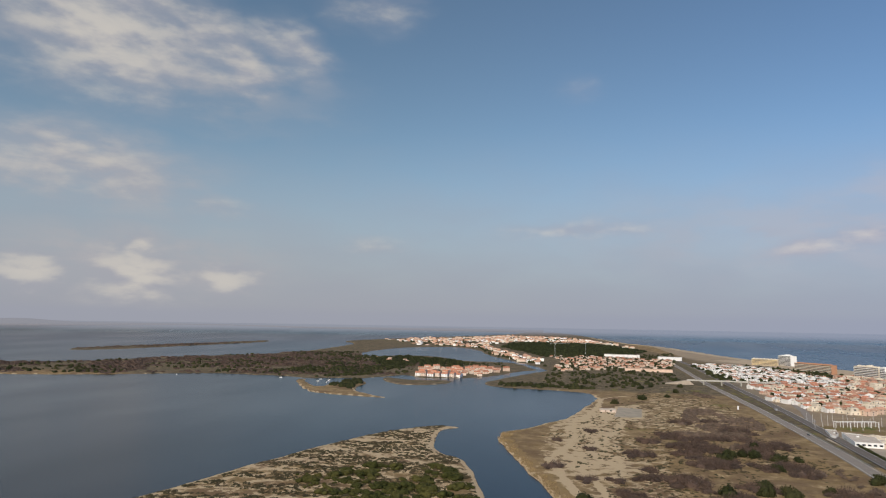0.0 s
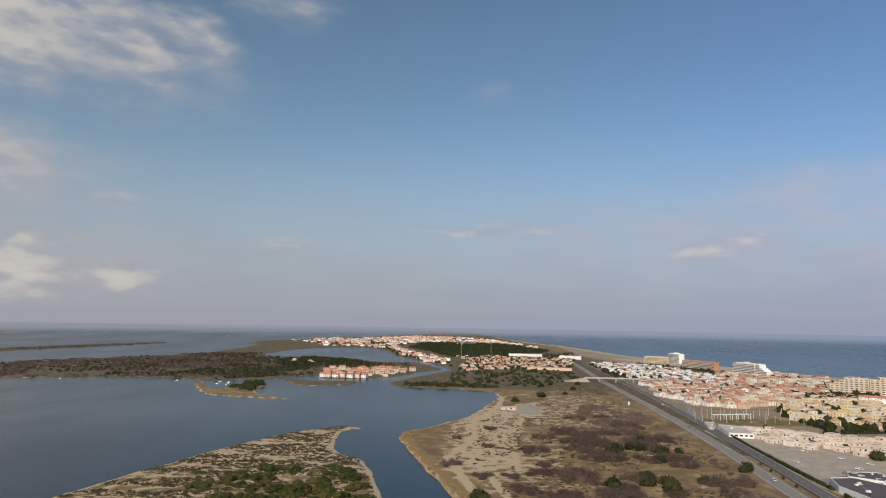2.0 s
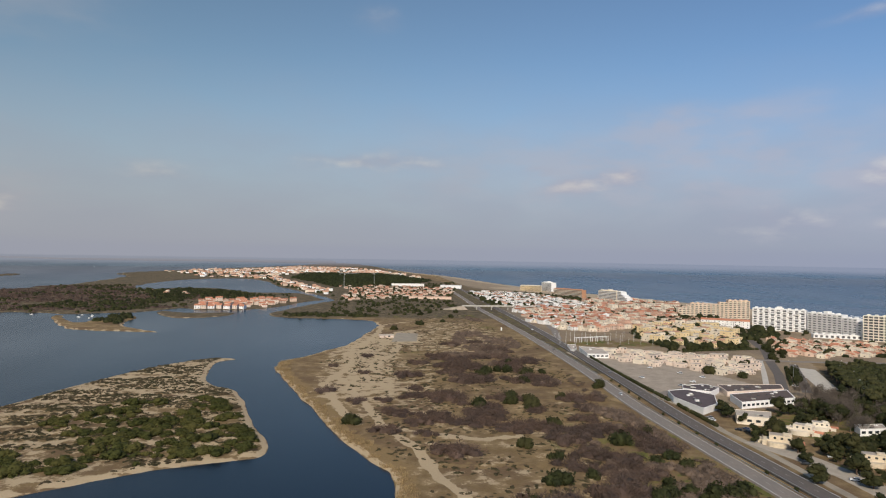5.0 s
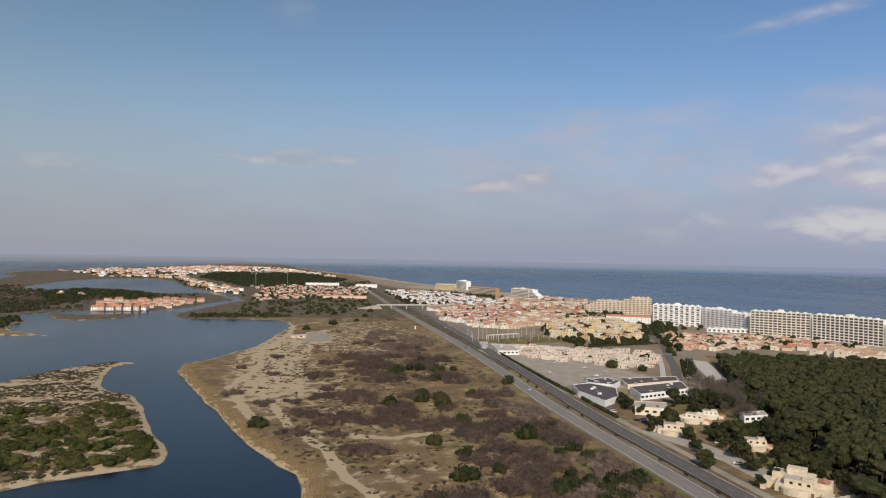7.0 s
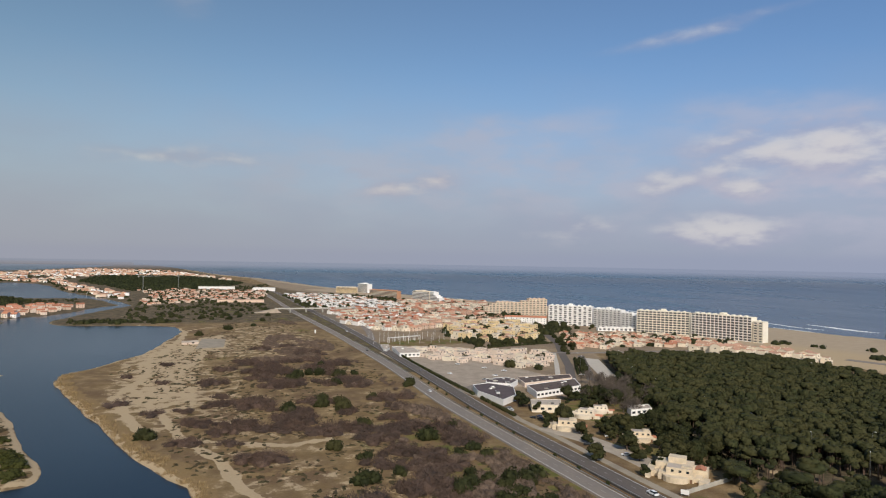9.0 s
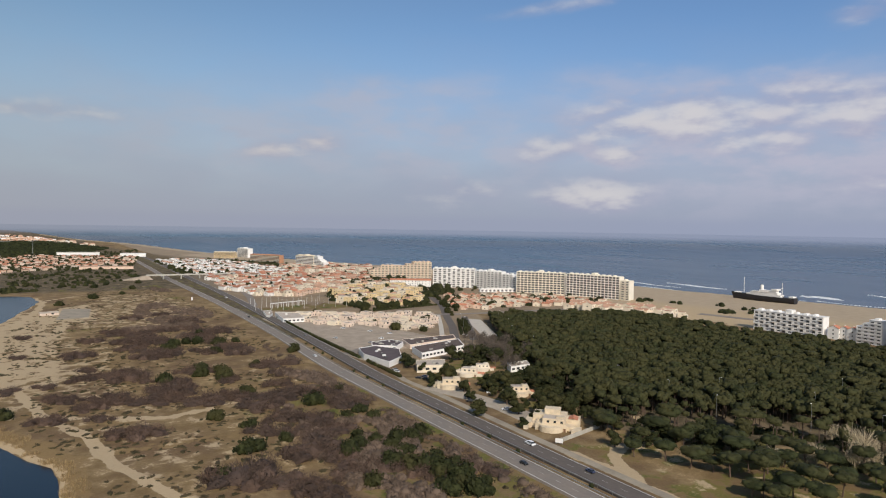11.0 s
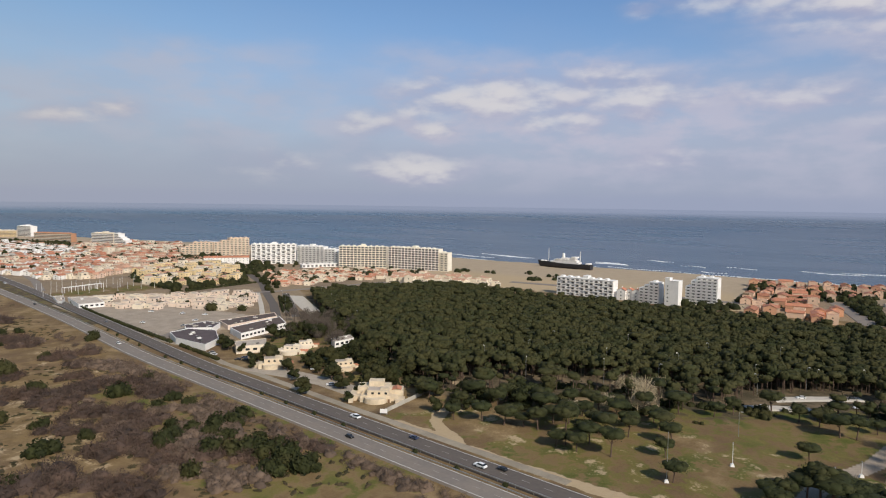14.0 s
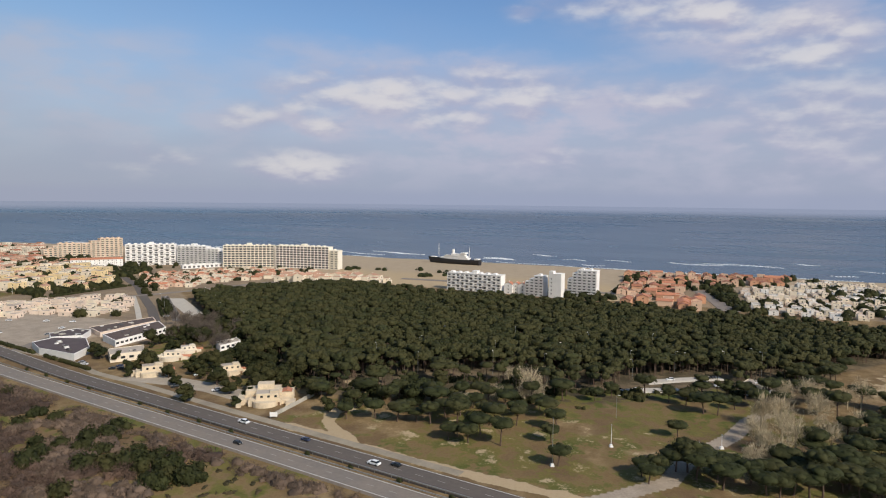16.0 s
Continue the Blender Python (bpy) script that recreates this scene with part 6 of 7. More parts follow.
for z in range(4, 24, 4):
    part("window", WINDOW, None, tw, at=pose(-6, 4, z, 0, 0, -90))
tw.matrix_basis = spot(654, 266, 3)
for k, (x, y) in enumerate(((511, 971), (521, 964), (531, 958), (541, 952), (551, 946), (560, 939))):
    house(pitched("white three-storey house with a red tile roof", 11, 11, 11, 2.4, WHITE, TILE, "white row by the hotel", 3), spot(x, y, -33))
for x, y in ((652, 322), (655, 314), (655, 306)):
    house(pitched("white house with a terracotta tile roof beside the flats", 8, 10, 11, 2.6, WHITE, TILE, "houses between the flats", 3), spot(x, y, 5))


# ---------------------------------------------------------------- shops and villas by the road
BROWNROOF = plain("brown_roof", (0.115, 0.082, 0.068), 0.9, 0.25, 0.2)
def shop(label, pts, h, wall, roof, rows):
    t = thing("shop", label, "shop")
    cx, cy = sum(p[0] for p in pts) / len(pts), sum(p[1] for p in pts) / len(pts)
    q = [(x - cx, y - cy) for x, y in pts]
    part("body", Shape().prism(q, -1, h), wall, t)
    part("roof", Shape().prism([(x * .98, y * .98) for x, y in q], h + .005, h + .12), roof, t)
    rim, n = Shape(), len(q)
    for k, z in ((1.008, h), (1.008, h + .42), (.982, h + .42), (.982, h)):
        rim.v += [(x * k, y * k, z) for x, y in q]
    for r in range(4):
        for i in range(n):
            j, e = (i + 1) % n, (r + 1) % 4 * n
            rim.f.append((r * n + i, r * n + j, e + j, e + i))
    part("parapet", rim, wall, t)
    for i in rows:
        (ax, ay), (bx, by) = q[i], q[(i + 1) % len(q)]
        L, a = math.hypot(bx - ax, by - ay), math.degrees(math.atan2(by - ay, bx - ax))
        for k in range(int(L / 4)):
            u = (k + .5) / int(L / 4)
            part("window", WIDE, None, t, at=pose(ax + (bx - ax) * u, ay + (by - ay) * u, h * .38, 0, 0, a))
    rng = random.Random(int(cx * 7 + cy))
    for k in range(9 if roof in (DARKROOF, BROWNROOF) else 3):
        i, u, w = rng.randrange(len(q)), rng.uniform(.15, .7), rng.uniform(.5, 1.6)
        x, y = q[i][0] * u, q[i][1] * u
        part("roof_unit", Shape().box(x - w, x + w, y - .7, y + .7, h + .12, h + rng.uniform(.5, 1.3)), rng.choice((WHITE, CONCRETE, DARK_GREY)), t)
    t.matrix_basis = spot(cx, cy)
    return t


shop("white flat-roofed shop beside the bare car park", [(214, 650), (236, 648), (244, 690), (222, 704)], 4.2, WHITE, FLATROOF, (0,))
shop("low white annexe with a parapet", [(212, 690), (220, 706), (226, 730), (217, 732), (210, 696)], 2.6, WHITE, FLATROOF, ())
shop("white supermarket with a patchy dark roof", [(210, 446), (214, 411), (231, 424), (244, 452), (232, 472), (216, 468)], 4.2, WHITE, DARKROOF, ())
shop("low dark-roofed store behind the supermarket", [(232, 476), (248, 464), (262, 478), (258, 492), (238, 490)], 4.0, WHITE, DARKROOF, (0,))
shop("long hall with a dark brown roof and a white window front", [(250, 426), (298, 439), (310, 466), (256, 452)], 4.6, WHITE, BROWNROOF, (0,))
shop("low hall with a dark brown roof", [(262, 466), (314, 476), (322, 492), (268, 492)], 3.4, BEIGE, BROWNROOF, ())
shop("cream shop with a flat roof", [(224, 388), (242, 380), (252, 396), (232, 404)], 5.0, CREAM, FLATROOF, (0,))
shop("white flat-roofed pavilion among bare trees", [(283, 357), (301, 358), (306, 368), (288, 368)], 4.0, WHITE, FLATROOF, (0,))
shop("pale flat-roofed pavilion in the park", [(386, 36), (396, 34), (398, 44), (388, 46)], 4.0, CREAM, FLATROOF, (0,))


YELLOW_PALE = plain("pale_yellow_render", (0.68, 0.56, 0.40), 0.85, 0.2, 0.3, by_island=0.08)


def villa(label, x, y, turn, k, big=False):
    """A cubist villa of stacked rounded blocks with roof terraces."""
    t = thing("villa", label, "villa", "yellow villas by the road")
    arc = [(5 * math.cos(a), 5 * math.sin(a)) for a in [math.pi + i * math.pi / 8 for i in range(9)]]
    rows = [(-7, 7, -2, 6, -1, 3.4), (-4, 6, 0, 6, 3.4, 6.6), (7, 10, 0, 5, -1, 2.6), (-9, -7, 1, 6, -1, 2.8), (-6.8, -6.5, -1.8, 6, 3.4, 4.1), (-6.4, 6.8, -1.9, -1.6, 3.4, 4.1), (2, 5.6, 1, 5, 6.7, 7.6)]
    if big:
        rows += [(-12, -9, 0, 10, -1, 3.6), (-9, 6, 6, 14, -1, 6.4), (-4, 3, 8, 13, 6.4, 9.4), (6, 12, 5, 12, -1, 5.2), (-12, -10, -3, 0, -1, 2.2), (9, 13, -3, 3, -1, 2.0)]
    bl = [Shape().box(*r) for r in rows] + [Shape().prism([(q[0], q[1] * .7 - 2) for q in arc], -1, 3.2)]
    for k0 in range(0, len(bl), 1):
        part("block", bl[k0], YELLOW_PALE if "yellow" in label else CREAM, t)
    part("roof", Shape().box(-3.7, 5.7, .3, .9, 6.605, 6.7).box(-3.7, 1.7, .9, 5.7, 6.605, 6.7), FLATROOF, t)
    part("tile_roof", Shape().gable(5, 4, 0, 1.0), TILE, t, "small clay tile roof", at=pose(8.6, 2.4, 2.75) if not big else pose(9, 8, 5.3, 0, 0, 90))
    for u in (-4.5, -1.5, 1.5, 4.5):
        part("window", WINDOW, None, t, at=pose(u, 0, 4.2) if -4 < u < 6 else pose(u, -2, 1.0))
    for v in (1, 4):
        part("window", WINDOW, None, t, at=pose(-7.0, v, 1.0, 0, 0, -90))
    part("door", DOORM, None, t, at=pose(6, -2, 0))
    t.matrix_basis = spot(x, y, turn, k, tall=.74)


villa("pale yellow villa with stacked roof terraces", 221, 341, -32, 1.15)
villa("pale yellow villa behind a hedge", 249, 306, -30, 1.05)
villa("large pale yellow villa with several roof levels", 221, 245, -48, 1.15, True)
villa("cream villa with terraces", 250, 364, -50, 1.05)
villa("cream villa under the pines", 268, 372, -30, .9)

wall_ = thing("garden_wall", "pale garden wall at the edge of the park", "wall")
part("panels", Shape().box(0, 34, -.15, .15, 0, 2.0), CONCRETE, wall_)
for k in range(9):
    part("post", Shape().box(k * 4.2, k * 4.2 + .4, -.25, .25, 0, 2.2), CONCRETE, wall_)
wall_.matrix_basis = spot(212, 228, 12)
board = thing("sign_board", "blank white board on the road bank", "board")
part("panel", Shape().box(-1.8, 1.8, -.08, .08, 0.9, 3.0), WHITE, board)
for x in (-1.5, 1.5):
    part("post", Shape().tube(x, .15, -.3, 2.9, .07), STEEL, board)
board.matrix_basis = spot(209, 226, -55)

# car park, avenue, service ways, plaza
LOT = plain("pale_gravel", (0.40, 0.34, 0.27), 0.95, 0.2, 0.1)
for rank, (name, line, half, mat, lab) in enumerate((
        ("road_service", [(205, 120), (205, 240), (207, 330), (206, 372), (213, 420), (208, 470)], 2.2, GRAVEL, "sandy service road"),
        ("road_lot", [(212, 350), (221, 318), (225, 290), (224, 262)], 7.0, LOT, "gravel parking strip by the villas"),
        ("road_avenue_1", [(312, 472), (324, 492), (360, 552), (400, 628), (440, 700), (500, 841)], 4.0, ASPHALT, "straight asphalt avenue to the beach"),
        ("road_avenue_2", [(334, 476), (352, 505), (412, 608)], 3.5, ASPHALT, "second lane of the avenue"),
        ("road_avenue_3", [(304, 480), (314, 498), (352, 562), (392, 632)], 2.0, PLAZA, "pale footway beside the avenue"),
        ("road_cross", [(380, 640), (420, 628), (450, 622), (540, 612), (590, 600)], 4.0, ASPHALT_PALE, "cross street behind the wood"),
        ("road_link", [(206, 470), (240, 492), (300, 498), (316, 480)], 4.5, ASPHALT_PALE, "link road past the shops"),
        ("road_red", [(808, 146), (740, 118), (668, 92)], 9.0, ASPHALT_PALE, "long car park between the estates"),
        ("road_seaside", [(690, 500), (712, 400), (716, 300), (720, 210)], 6.0, ASPHALT_PALE, "promenade street behind the flats"),
        ("road_slip", [(226, 800), (248, 900), (262, 1000), (268, 1100), (262, 1230)], 4.0, ASPHALT_PALE, "slip road east of the carriageways"))):
    tagged(link(name, ribbon(line, half, GL + .16 + .03 * rank, thick=.5, taper=.6), mat), lab, "road", kind="structure")
tagged(link("pavement_plaza", Shape().prism([(348, 478), (362, 474), (414, 578), (404, 594)], GL - .4, GL + .22), PLAZA), "pale paved square beside the wood", "pavement", kind="structure")
for k, line in enumerate(([(346, 101), (357, 89), (366, 75)], [(371, 95), (388, 80), (406, 60)], [(376, 43), (386, 38), (396, 33)])):
    tagged(link("pavement_lot_%d" % (k + 1), ribbon(line, 3.2, GL + .55, thick=.7, taper=1.4), PLAZA), "pale paved parking bay among pines", "pavement", kind="structure")

# crash barriers
for x_off, line, lab in ((5.7, WEST, "galvanised crash barrier on the median"), (-6.2, EAST, "galvanised crash barrier on the median")):
    rail = thing("crash_barrier", lab, "crash barrier")
    part("rail", ribbon(line[:46], .1, ROAD_Z + .8, x_off, .34, .05), STEEL, rail)
    pm = Shape().box(-.06, .06, -.06, .06, -.6, .72).mesh("post")
    pm.materials.append(STEEL)
    for y in range(-20, 520, 8):
        xx = float(np.interp(y, YS, [p[0] for p in line])) + x_off
        part("post", pm, None, rail, at=pose(xx, y, ROAD_Z))

# road bridge
br = thing("road_bridge", "pale concrete road bridge over the carriageways", "bridge")
part("deck", Shape().box(-72, 72, -5, 5, 6.6, 7.6), CONCRETE, br)
for y in (-5, 4.7):
    part("railing", Shape().box(-72, 72, y, y + .3, 7.6, 8.6), CONCRETE, br, "pale parapet")
for x in (-44, -14, 18, 48):
    part("pier", Shape().box(x - .8, x + .8, -4, 4, -1, 6.6), CONCRETE, br)
for sgn in (-1, 1):
    b = Shape()
    b.v = [(sgn * 60, -7, -1), (sgn * 60, 7, -1), (sgn * 68, 5, 6.5), (sgn * 68, -5, 6.5), (sgn * 120, -9, -1), (sgn * 120, 9, -1), (sgn * 74, -5, 6.9), (sgn * 74, 5, 6.9)]
    b.f = [(0, 3, 2, 1), (3, 6, 7, 2), (6, 4, 5, 7), (0, 4, 6, 3), (1, 2, 7, 5)]
    part("ramp", b, GROUND, br, "earth ramp of the bridge")
br.matrix_basis = spot(232, 1246, -1)

# ---------------------------------------------------------------- the stranded ship
ship = thing("ship", "black-hulled old liner with white decks on the sand", "ship")
sec = []
for k in range(15):
    u = k / 14
    half = 6.4 * min(1, (1 - u) * 4.2 + .02) * (0.82 + .18 * min(1, u * 8))
    sheer = 8.6 + 2.6 * max(0, u - .55) / .45 + .7 * max(0, .2 - u) / .2
    rake = 4.5 * max(0, u - .8) / .2
    y = -48 + 94 * u
    sec.append([(-half * .55, y, -1), (-half, y + rake * .5, 4), (-half, y + rake, sheer), (half, y + rake, sheer), (half, y + rake * .5, 4), (half * .55, y, -1)])
hull = Shape()
for q in sec:
    hull.v += q
for k in range(14):
    for j in range(6):
        a, b = 6 * k + j, 6 * k + (j + 1) % 6
        hull.f.append((a, b, b + 6, a + 6))
hull.f += [(5, 4, 3, 2, 1, 0), tuple(84 + j for j in range(6))]
part("hull", hull, HULL, ship)
part("deck_house", Shape().box(-5.4, 5.4, -28, 24, 8.4, 11.6).box(-4.9, 4.9, -24, 17, 11.6, 14.6).box(-4.4, 4.4, -21, 4, 14.6, 17.6), WHITE, ship, "white superstructure")
part("bridge", Shape().box(-5.6, 5.6, -23, -15, 17.6, 20.0), WHITE, ship)
part("poop", Shape().box(-5.0, 5.0, -46, -40, 8.8, 11.2), WHITE, ship)
part("bulwark", Shape().box(-3.4, 3.4, 34, 44, 10.2, 11.6, .8), WHITE, ship)
part("funnel", Shape().tube(0, 2, 14.4, 24, 2.5, 2.2, 14).tube(0, 2, 24, 24.6, 2.15, 2.15, 14), WHITE, ship, "plain white funnel of riveted steel")
for y, h in ((30, 34), (-28, 30)):
    m = part("mast", Shape().tube(0, y, 8, h, .45, .25, 8), WHITE, ship)
    part("crosstree", Shape().box(-2.4, 2.4, y - .15, y + .15, h * .72, h * .72 + .3), WHITE, m)
for y in range(-34, 32, 6):
    part("porthole_row", Shape().box(-5.3, -5.15, y, y + 2.2, 9.2, 10.4), DARK_GREY, ship)
for y in (-10, -4, 4, 9):
    part("lifeboat", Shape().box(-5.9, -4.7, y, y + 3.6, 14.7, 15.9, .75), WHITE, ship)
ship.matrix_basis = spot(908, 551, 2, z=GL - .5)

# ---------------------------------------------------------------- small things
def make_car(i):
    names = ("white", "black", "dark blue", "grey")
    t = thing("car", names[i] + " car on worn asphalt", "car", "cars on the road")
    part("body", Shape().box(-.85, .85, -2.1, 2.1, .35, .85).box(-.82, .82, -2.05, 2.05, .85, .95, .97), CARS[i], t)
    c = part("cabin", Shape().box(-.78, .78, -1.75, .95, .95, 1.42, .78), GLASS, t, "dark glazed cabin")
    part("roof", Shape().box(-.6, .6, -1.35, .6, 1.421, 1.48), CARS[i], c)
    for x in (-.8, .8):
        for y in (-1.3, 1.3):
            w = part("wheel", Shape().tube(0, 0, -.11, .11, .33, .33, 12), RUBBER, t, at=pose(x, y, .33, 0, 90, 0))
    for x in (-.6, .6):
        part("headlight", Shape().box(x - .15, x + .15, 2.06, 2.12, .6, .75), WHITE, t)
    return t


cars = [make_car(i) for i in range(4)]
CAR_AT = [(1, 214, 308, 70, 1.0), (0, 222, 284, 60, 1.1), (3, 217, 300, 70, 1.0), (1, 219, 368, 40, 1.0), (1, 216, 372, 40, 1.0), (2, 222, 374, 40, 1.0), (0, 212, 396, 30, 1.0), (1, 209, 400, 30, 1.0), (3, 214, 402, 30, 1.0), (1, 312, 452, 20, 1.0), (3, 316, 446, 20, 1.0), (0, 320, 440, 20, 1.0), (1, 324, 434, 20, 1.0), (2, 306, 420, 30, 1.0), (1, 300, 414, 30, 1.0), (3, 244, 505, 60, 1.0), (0, 262, 520, 60, 1.0), (0, 226, 540, 20, 1.0), (0, 195.5, 231, 0, 1.2), (1, 177, 213, 180, 1.0), (2, 195.5, 192, 0, 1.0), (0, 192, 152, 0, 1.15), (1, 195.6, 144, 0, 1.0), (0, 236, 318, 70, 1.0), (3, 226, 330, 70, 1.0), (0, 222, 440, 20, 1.2), (3, 262, 600, 40, 1.0), (0, 254, 588, 40, 1.0), (0, 270, 560, 60, 1.0), (0, 281, 540, 50, 1.0), (0, 216, 900, 0, 1.2), (1, 192, 700, 180, 1.0), (0, 180, 470, 180, 1.0), (3, 205, 560, 0, 1.0), (0, 340, 500, 30, 1.0), (0, 352, 95, 40, 1), (3, 362, 82, 40, 1), (1, 376, 92, 40, 1), (0, 384, 84, 40, 1), (2, 396, 71, 40, 1), (1, 402, 64, 40, 1), (0, 386, 58, 40, 1), (3, 380, 64, 40, 1), (2, 398, 36, 40, 1)]
first = set()
for i, x, y, a, k in CAR_AT:
    m = spot(x, y, a, k, ROAD_Z if x < 207 else GL + .2)
    if i in first:
        copy_thing(cars[i], m)
    else:
        cars[i].matrix_basis = m
        first.add(i)


def make_lamp(h, label):
    t = thing("street_lamp", label, "street lamp", "street lamps")
    part("pole", Shape().tube(0, 0, -.5, h, .11, .07, 8), STEEL, t)
    part("arm", Shape().box(0, 1.2, -.05, .05, h - .1, h), STEEL, t)
    part("head", Shape().box(.8, 1.7, -.2, .2, h - .05, h + .15), WHITE, t)
    return t


lamp = make_lamp(11.5, "white-headed street lamp among pines")
lamp.matrix_basis = spot(372, 470)
LAMPS = [(392, 500), (410, 540), (428, 578), (352, 440), (340, 400), (330, 300), (318, 250), (352, 240), (366, 190), (380, 150), (392, 110), (410, 82), (430, 62), (448, 50), (340, 350),
         (372, 300), (398, 250), (416, 200), (430, 150), (444, 110), (312, 214), (336, 176), (352, 150), (336, 480), (352, 520), (376, 560), (404, 86), (376, 104), (424, 40), (300, 90)]
for x, y in LAMPS:
    copy_thing(lamp, spot(x, y, (x * 7) % 360, 1.0, tall=1.0 + .15 * ((x + y) % 3)))


def mast(x, y, h, label):
    t = thing("light_mast", label, "mast", "masts in the park")
    part("pole", Shape().tube(0, 0, .8, h, .14, .07, 8), WHITE if h < 12 else STEEL, t)
    part("footing", Shape().box(-1.0, 1.0, -1.0, 1.0, -.6, 1.0, .55), WHITE, t, "white concrete footing")
    part("cap", Shape().box(-.5, .5, -.1, .1, h - .1, h + .2), STEEL, t)
    t.matrix_basis = spot(x, y, 30, z=float(level(np.array([x]), np.array([y]))[0]))


mast(264, 81, 9.5, "pale mast with a white footing on the lawn")
mast(231, 94, 19, "tall thin mast with a white footing among pines")
mast(300, 128, 6, "short white mast at the wood's edge")
mast(288, 41, 6, "short pale post beside the path")
mast(283, 49, 3, "low pale post beside the path")


def make_pole():
    t = thing("white_pole", "tall thin white pole standing on a lawn", "pole", "white poles on the lawn")
    part("pole", Shape().tube(0, 0, -.4, 10.0, .16, .1, 7), WHITE, t)
    part("footing", Shape().box(-.5, .5, -.5, .5, -.4, .35, .8), CONCRETE, t)
    part("cap", Shape().tube(0, 0, 10.0, 10.25, .2, .12, 7), STEEL, t)
    return t


pole = make_pole()
pole.matrix_basis = spot(214, 752)
for k in range(27):
    copy_thing(pole, spot(220 + (k % 9) * 13.5 + 3 * (k // 9), 748 + (k // 9) * 32 + (k * 7) % 11, k * 50, tall=.85 + .06 * (k % 6)))
pergola = thing("pergola", "long white pergola across the lawn", "pergola")
part("beam", Shape().box(-24, 24, -.2, .2, 5.6, 6.0), WHITE, pergola)
part("beam", Shape().box(-24, 24, 3.8, 4.2, 5.6, 6.0), WHITE, pergola)
for x in range(-24, 25, 8):
    for y in (0, 4):
        part("post", Shape().box(x - .18, x + .18, y - .18, y + .18, -.3, 5.6), WHITE, pergola)
pergola.matrix_basis = spot(262, 776, 18)


def tower_crane(x, y, turn, k):
    """A tower crane: a lattice mast, a jib with its counterweight, and the cab."""
    t = thing("tower_crane", "pale tower crane above the far houses", "crane", "tower cranes")
    m, j = Shape(), Shape()
    for px in (-.9, .9):
        for py in (-.9, .9):
            m.box(px - .15, px + .15, py - .15, py + .15, -1, 46)
    for z in range(0, 46, 3):
        m.box(-1, 1, -.9, -.7, z, z + .25).box(-1, 1, .7, .9, z, z + .25).box(-.9, -.7, -1, 1, z + 1.5, z + 1.75).box(.7, .9, -1, 1, z + 1.5, z + 1.75)
    for py in (-.7, .7):
        j.box(-14, 44, py - .15, py + .15, 46, 46.4)
    j.box(-14, 44, -.15, .15, 47.4, 47.7)
    for q in range(-13, 44, 2):
        j.box(q, q + .2, -.75, .75, 46.1, 46.3).box(q, q + .2, -.1, .1, 46.3, 47.5)
    part("mast", m, STEEL, t)
    part("jib", j, STEEL, t)
    part("cab", Shape().box(1, 3, -1, 1, 43.5, 45.9), WHITE, t)
    part("counterweight", Shape().box(-14, -11, -1.2, 1.2, 43.8, 46.2), CONCRETE, t)
    t.matrix_basis = spot(x, y, turn, k)


tower_crane(-109, 1992, 8, 1.0)
tower_crane(-19, 2240, 70, .9)

# hut on the clearing, and its slab
hut = thing("hut", "low weathered hut beside a concrete slab", "hut")
part("body", Shape().box(-9, 9, -4, 4, -.6, 2.8), BEIGE, hut)
part("roof", Shape().gable(18, 8, 2.8, 1.2), FLATROOF, hut)
part("door", DOORM, None, hut, at=pose(-3, -4, 0))
part("window", WIDE, None, hut, at=pose(3, -4, 1))
hut.matrix_basis = spot(8, 815, 10)
tagged(link("pavement_slab", Shape().prism([(14, 770), (44, 776), (50, 850), (22, 860)], GL - .8, GL + .55), GRAVEL), "bleached concrete slab on the clearing", "pavement", kind="structure")
post = thing("marker_post", "white marker post in the scrub", "post")
part("post", Shape().box(-.9, .9, -.3, .3, -.5, 4.5), WHITE, post)
part("cap", Shape().box(-1.0, 1.0, -.4, .4, 4.5, 4.8), CONCRETE, post)
post.matrix_basis = spot(170, 893, 10)

# halls and stranded white buildings further along the road
shop("white hall at the bend of the road", [(196, 2080), (262, 2060), (270, 2110), (204, 2130)], 9, WHITE, WHITE, ())
shop("long white hall beyond the village", [(40, 2180), (150, 2170), (152, 2210), (42, 2220)], 9, WHITE, FLATROOF, ())
shop("long low pale hall by the road", [(70, 1560), (172, 1540), (174, 1565), (72, 1586)], 5, PINK, TILE_PALE, ())

# sailing boats in the small bay
def make_boat():
    t = thing("boat", "small white moored boat", "boat", "moored boats")
    b = Shape()
    b.v = [(-1.5, -5, .2), (1.5, -5, .2), (1.7, 1, .2), (0, 6, .3), (-1.7, 1, .2), (-1.7, -5, 1.5), (1.7, -5, 1.5), (2, 1, 1.6), (0, 7, 2), (-2, 1, 1.6)]
    b.f = [(4, 3, 2, 1, 0), (5, 6, 7, 8, 9), (0, 1, 6, 5), (1, 2, 7, 6), (2, 3, 8, 7), (3, 4, 9, 8), (4, 0, 5, 9)]
    part("hull", b, WHITE, t)
    part("cabin", Shape().box(-1, 1, -2.5, 2, 1.5, 2.6, .8), WHITE, t)
    part("mast", Shape().tube(0, 1, 1.5, 11, .12, .08, 6), STEEL, t)
    return t


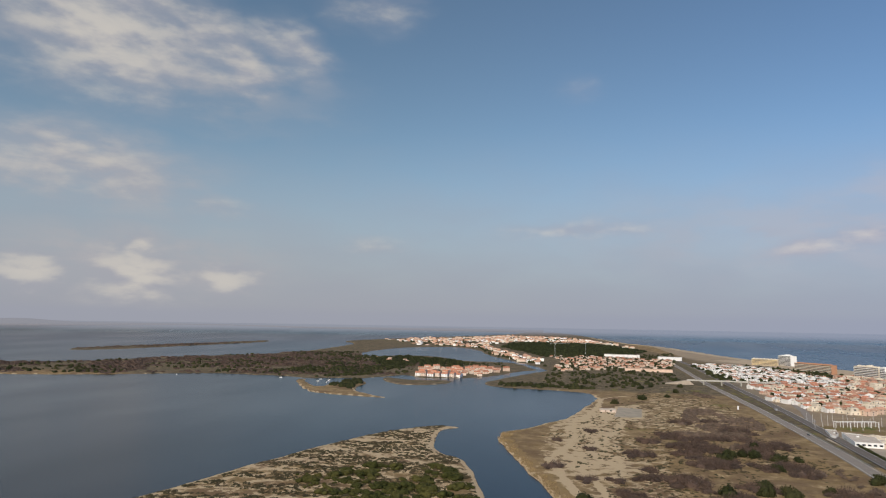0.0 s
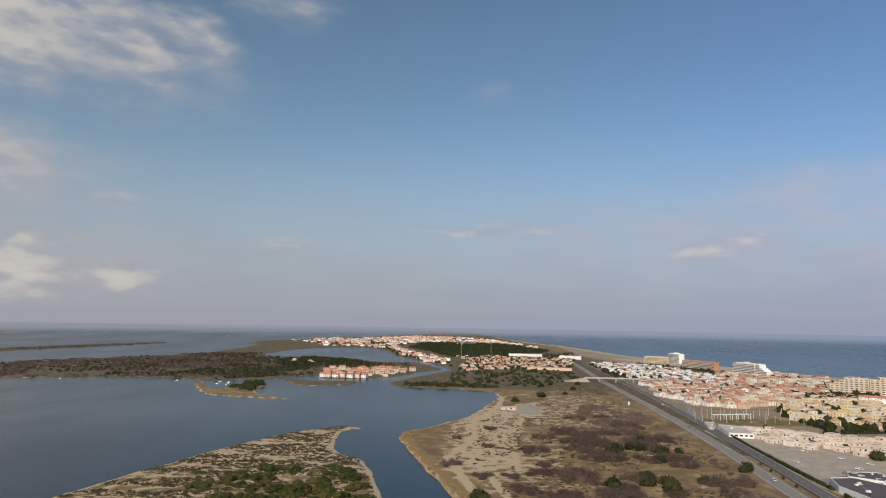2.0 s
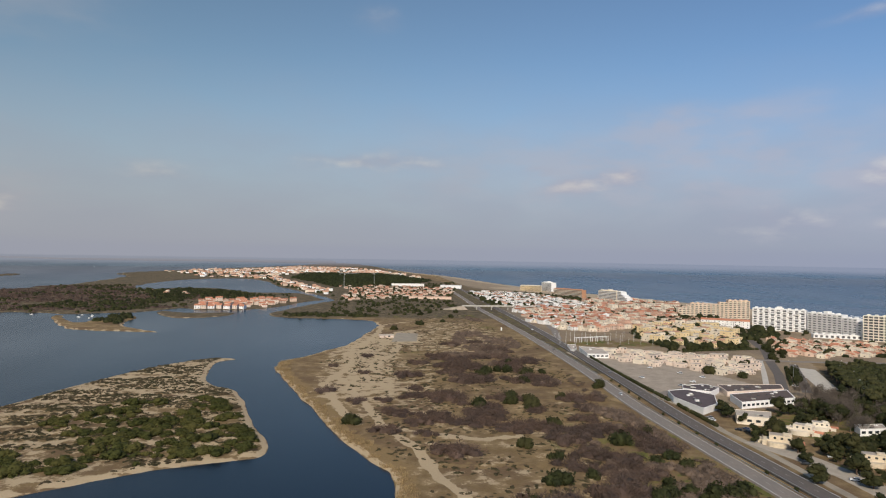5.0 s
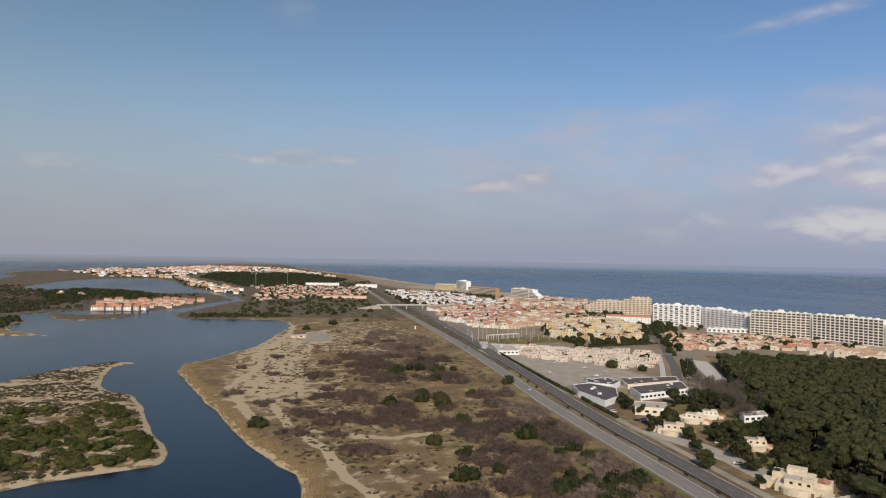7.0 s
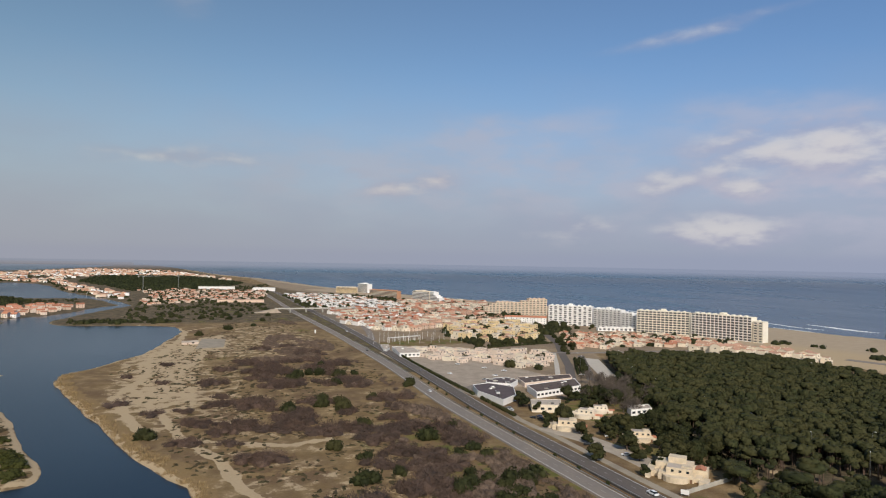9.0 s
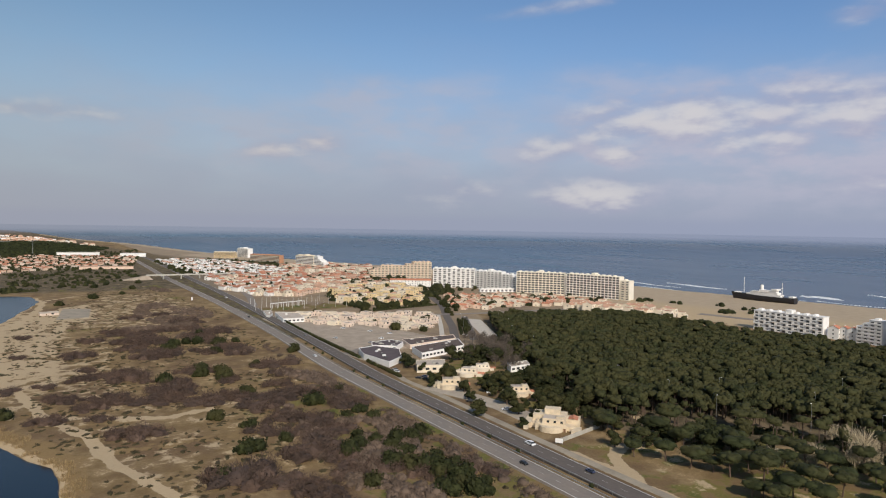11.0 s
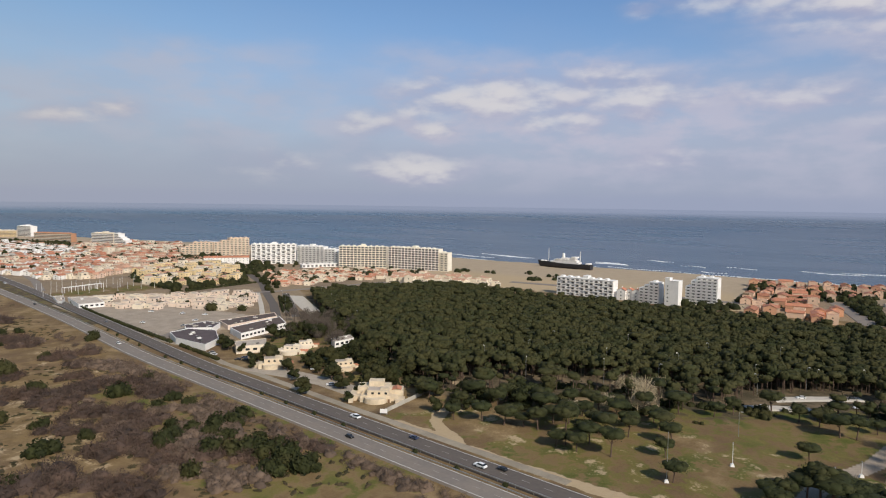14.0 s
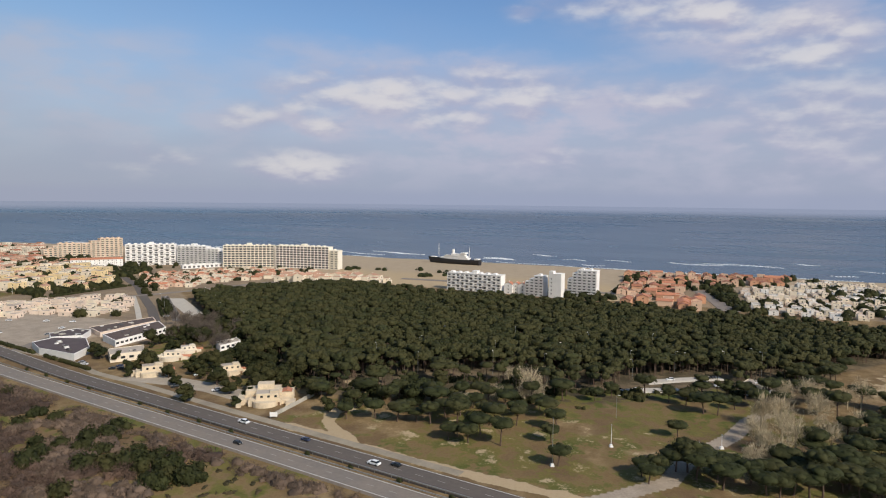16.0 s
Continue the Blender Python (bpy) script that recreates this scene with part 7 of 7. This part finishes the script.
boat = make_boat()
boat.matrix_basis = spot(-455, 1070, 30, 0.7, 0)
for x, y, a in ((-462, 1090, 60), (-448, 1045, 10), (-470, 1060, 80), (-480, 1095, 140), (-560, 1100, 90), (-760, 1080, 20)):
    copy_thing(boat, spot(x, y, a, 0.7, 0))

# breakers along the beach
foam, rng = [], np.random.RandomState(77)
for x, y, L, w in ((1045, 770, 66, 20), (1173, 222, 42, 22), (1205, 150, 62, 24), (1053, 540, 30, 30), (1068, 560, 20, 16), (1176, 506, 26, 14), (1040, 360, 18, 14), (1290, 60, 20, 22),
                   (1115, 1, 16, 14), (1209, -60, 40, 16), (935, 720, 90, 6), (975, 580, 50, 6), (1000, 460, 60, 6), (1004, 340, 50, 7), (1006, 250, 60, 6), (1022, 150, 60, 6), (1050, 40, 60, 7),
                   (990, 820, 60, 12), (930, 1120, 70, 12), (900, 1260, 60, 12), (810, 1500, 80, 14), (700, 1850, 90, 14), (600, 2150, 100, 14), (1120, 420, 20, 8), (1150, 350, 24, 8)):
    n = int(L / 2.2)
    for k in range(n):
        u = k / max(1, n - 1)
        a, b = x + 6 * math.sin(u * 5 + y) + rng.uniform(-1, 1), y + (u - .5) * 2 * L
        r = w * (.25 + .75 * math.sin(math.pi * u)) * rng.uniform(.35, 1.1) * .5
        v, f = dome(rng, r, 2.6, .6, .02, .45, 7, 1, 0.0)
        foam.append((v + np.array([a, b, 0]), f))
stuff("foam", merge(foam), FOAM, "white breakers along the beach", "foam")

# low dunes growth and beach huts near the ship
dx, dy = scatter([(735, 520), (750, 440), (800, 430), (820, 520), (770, 560)], 60, np.random.RandomState(78), lambda x, y: fbm(x, y, 20) > 0.12)
d2x, d2y = scatter([(700, 640), (760, 640), (770, 480), (720, 470)], 55, np.random.RandomState(79), lambda x, y: fbm(x, y, 20) > 0.1)
stuff("beach_shrubs", spread(clump, [(a, b, GL) for a, b in zip(np.concatenate([dx, d2x]), np.concatenate([dy, d2y]))], RNG, .6, 1.3), BUSH, "dark shrubs on the sand behind the beach", "shrubs")
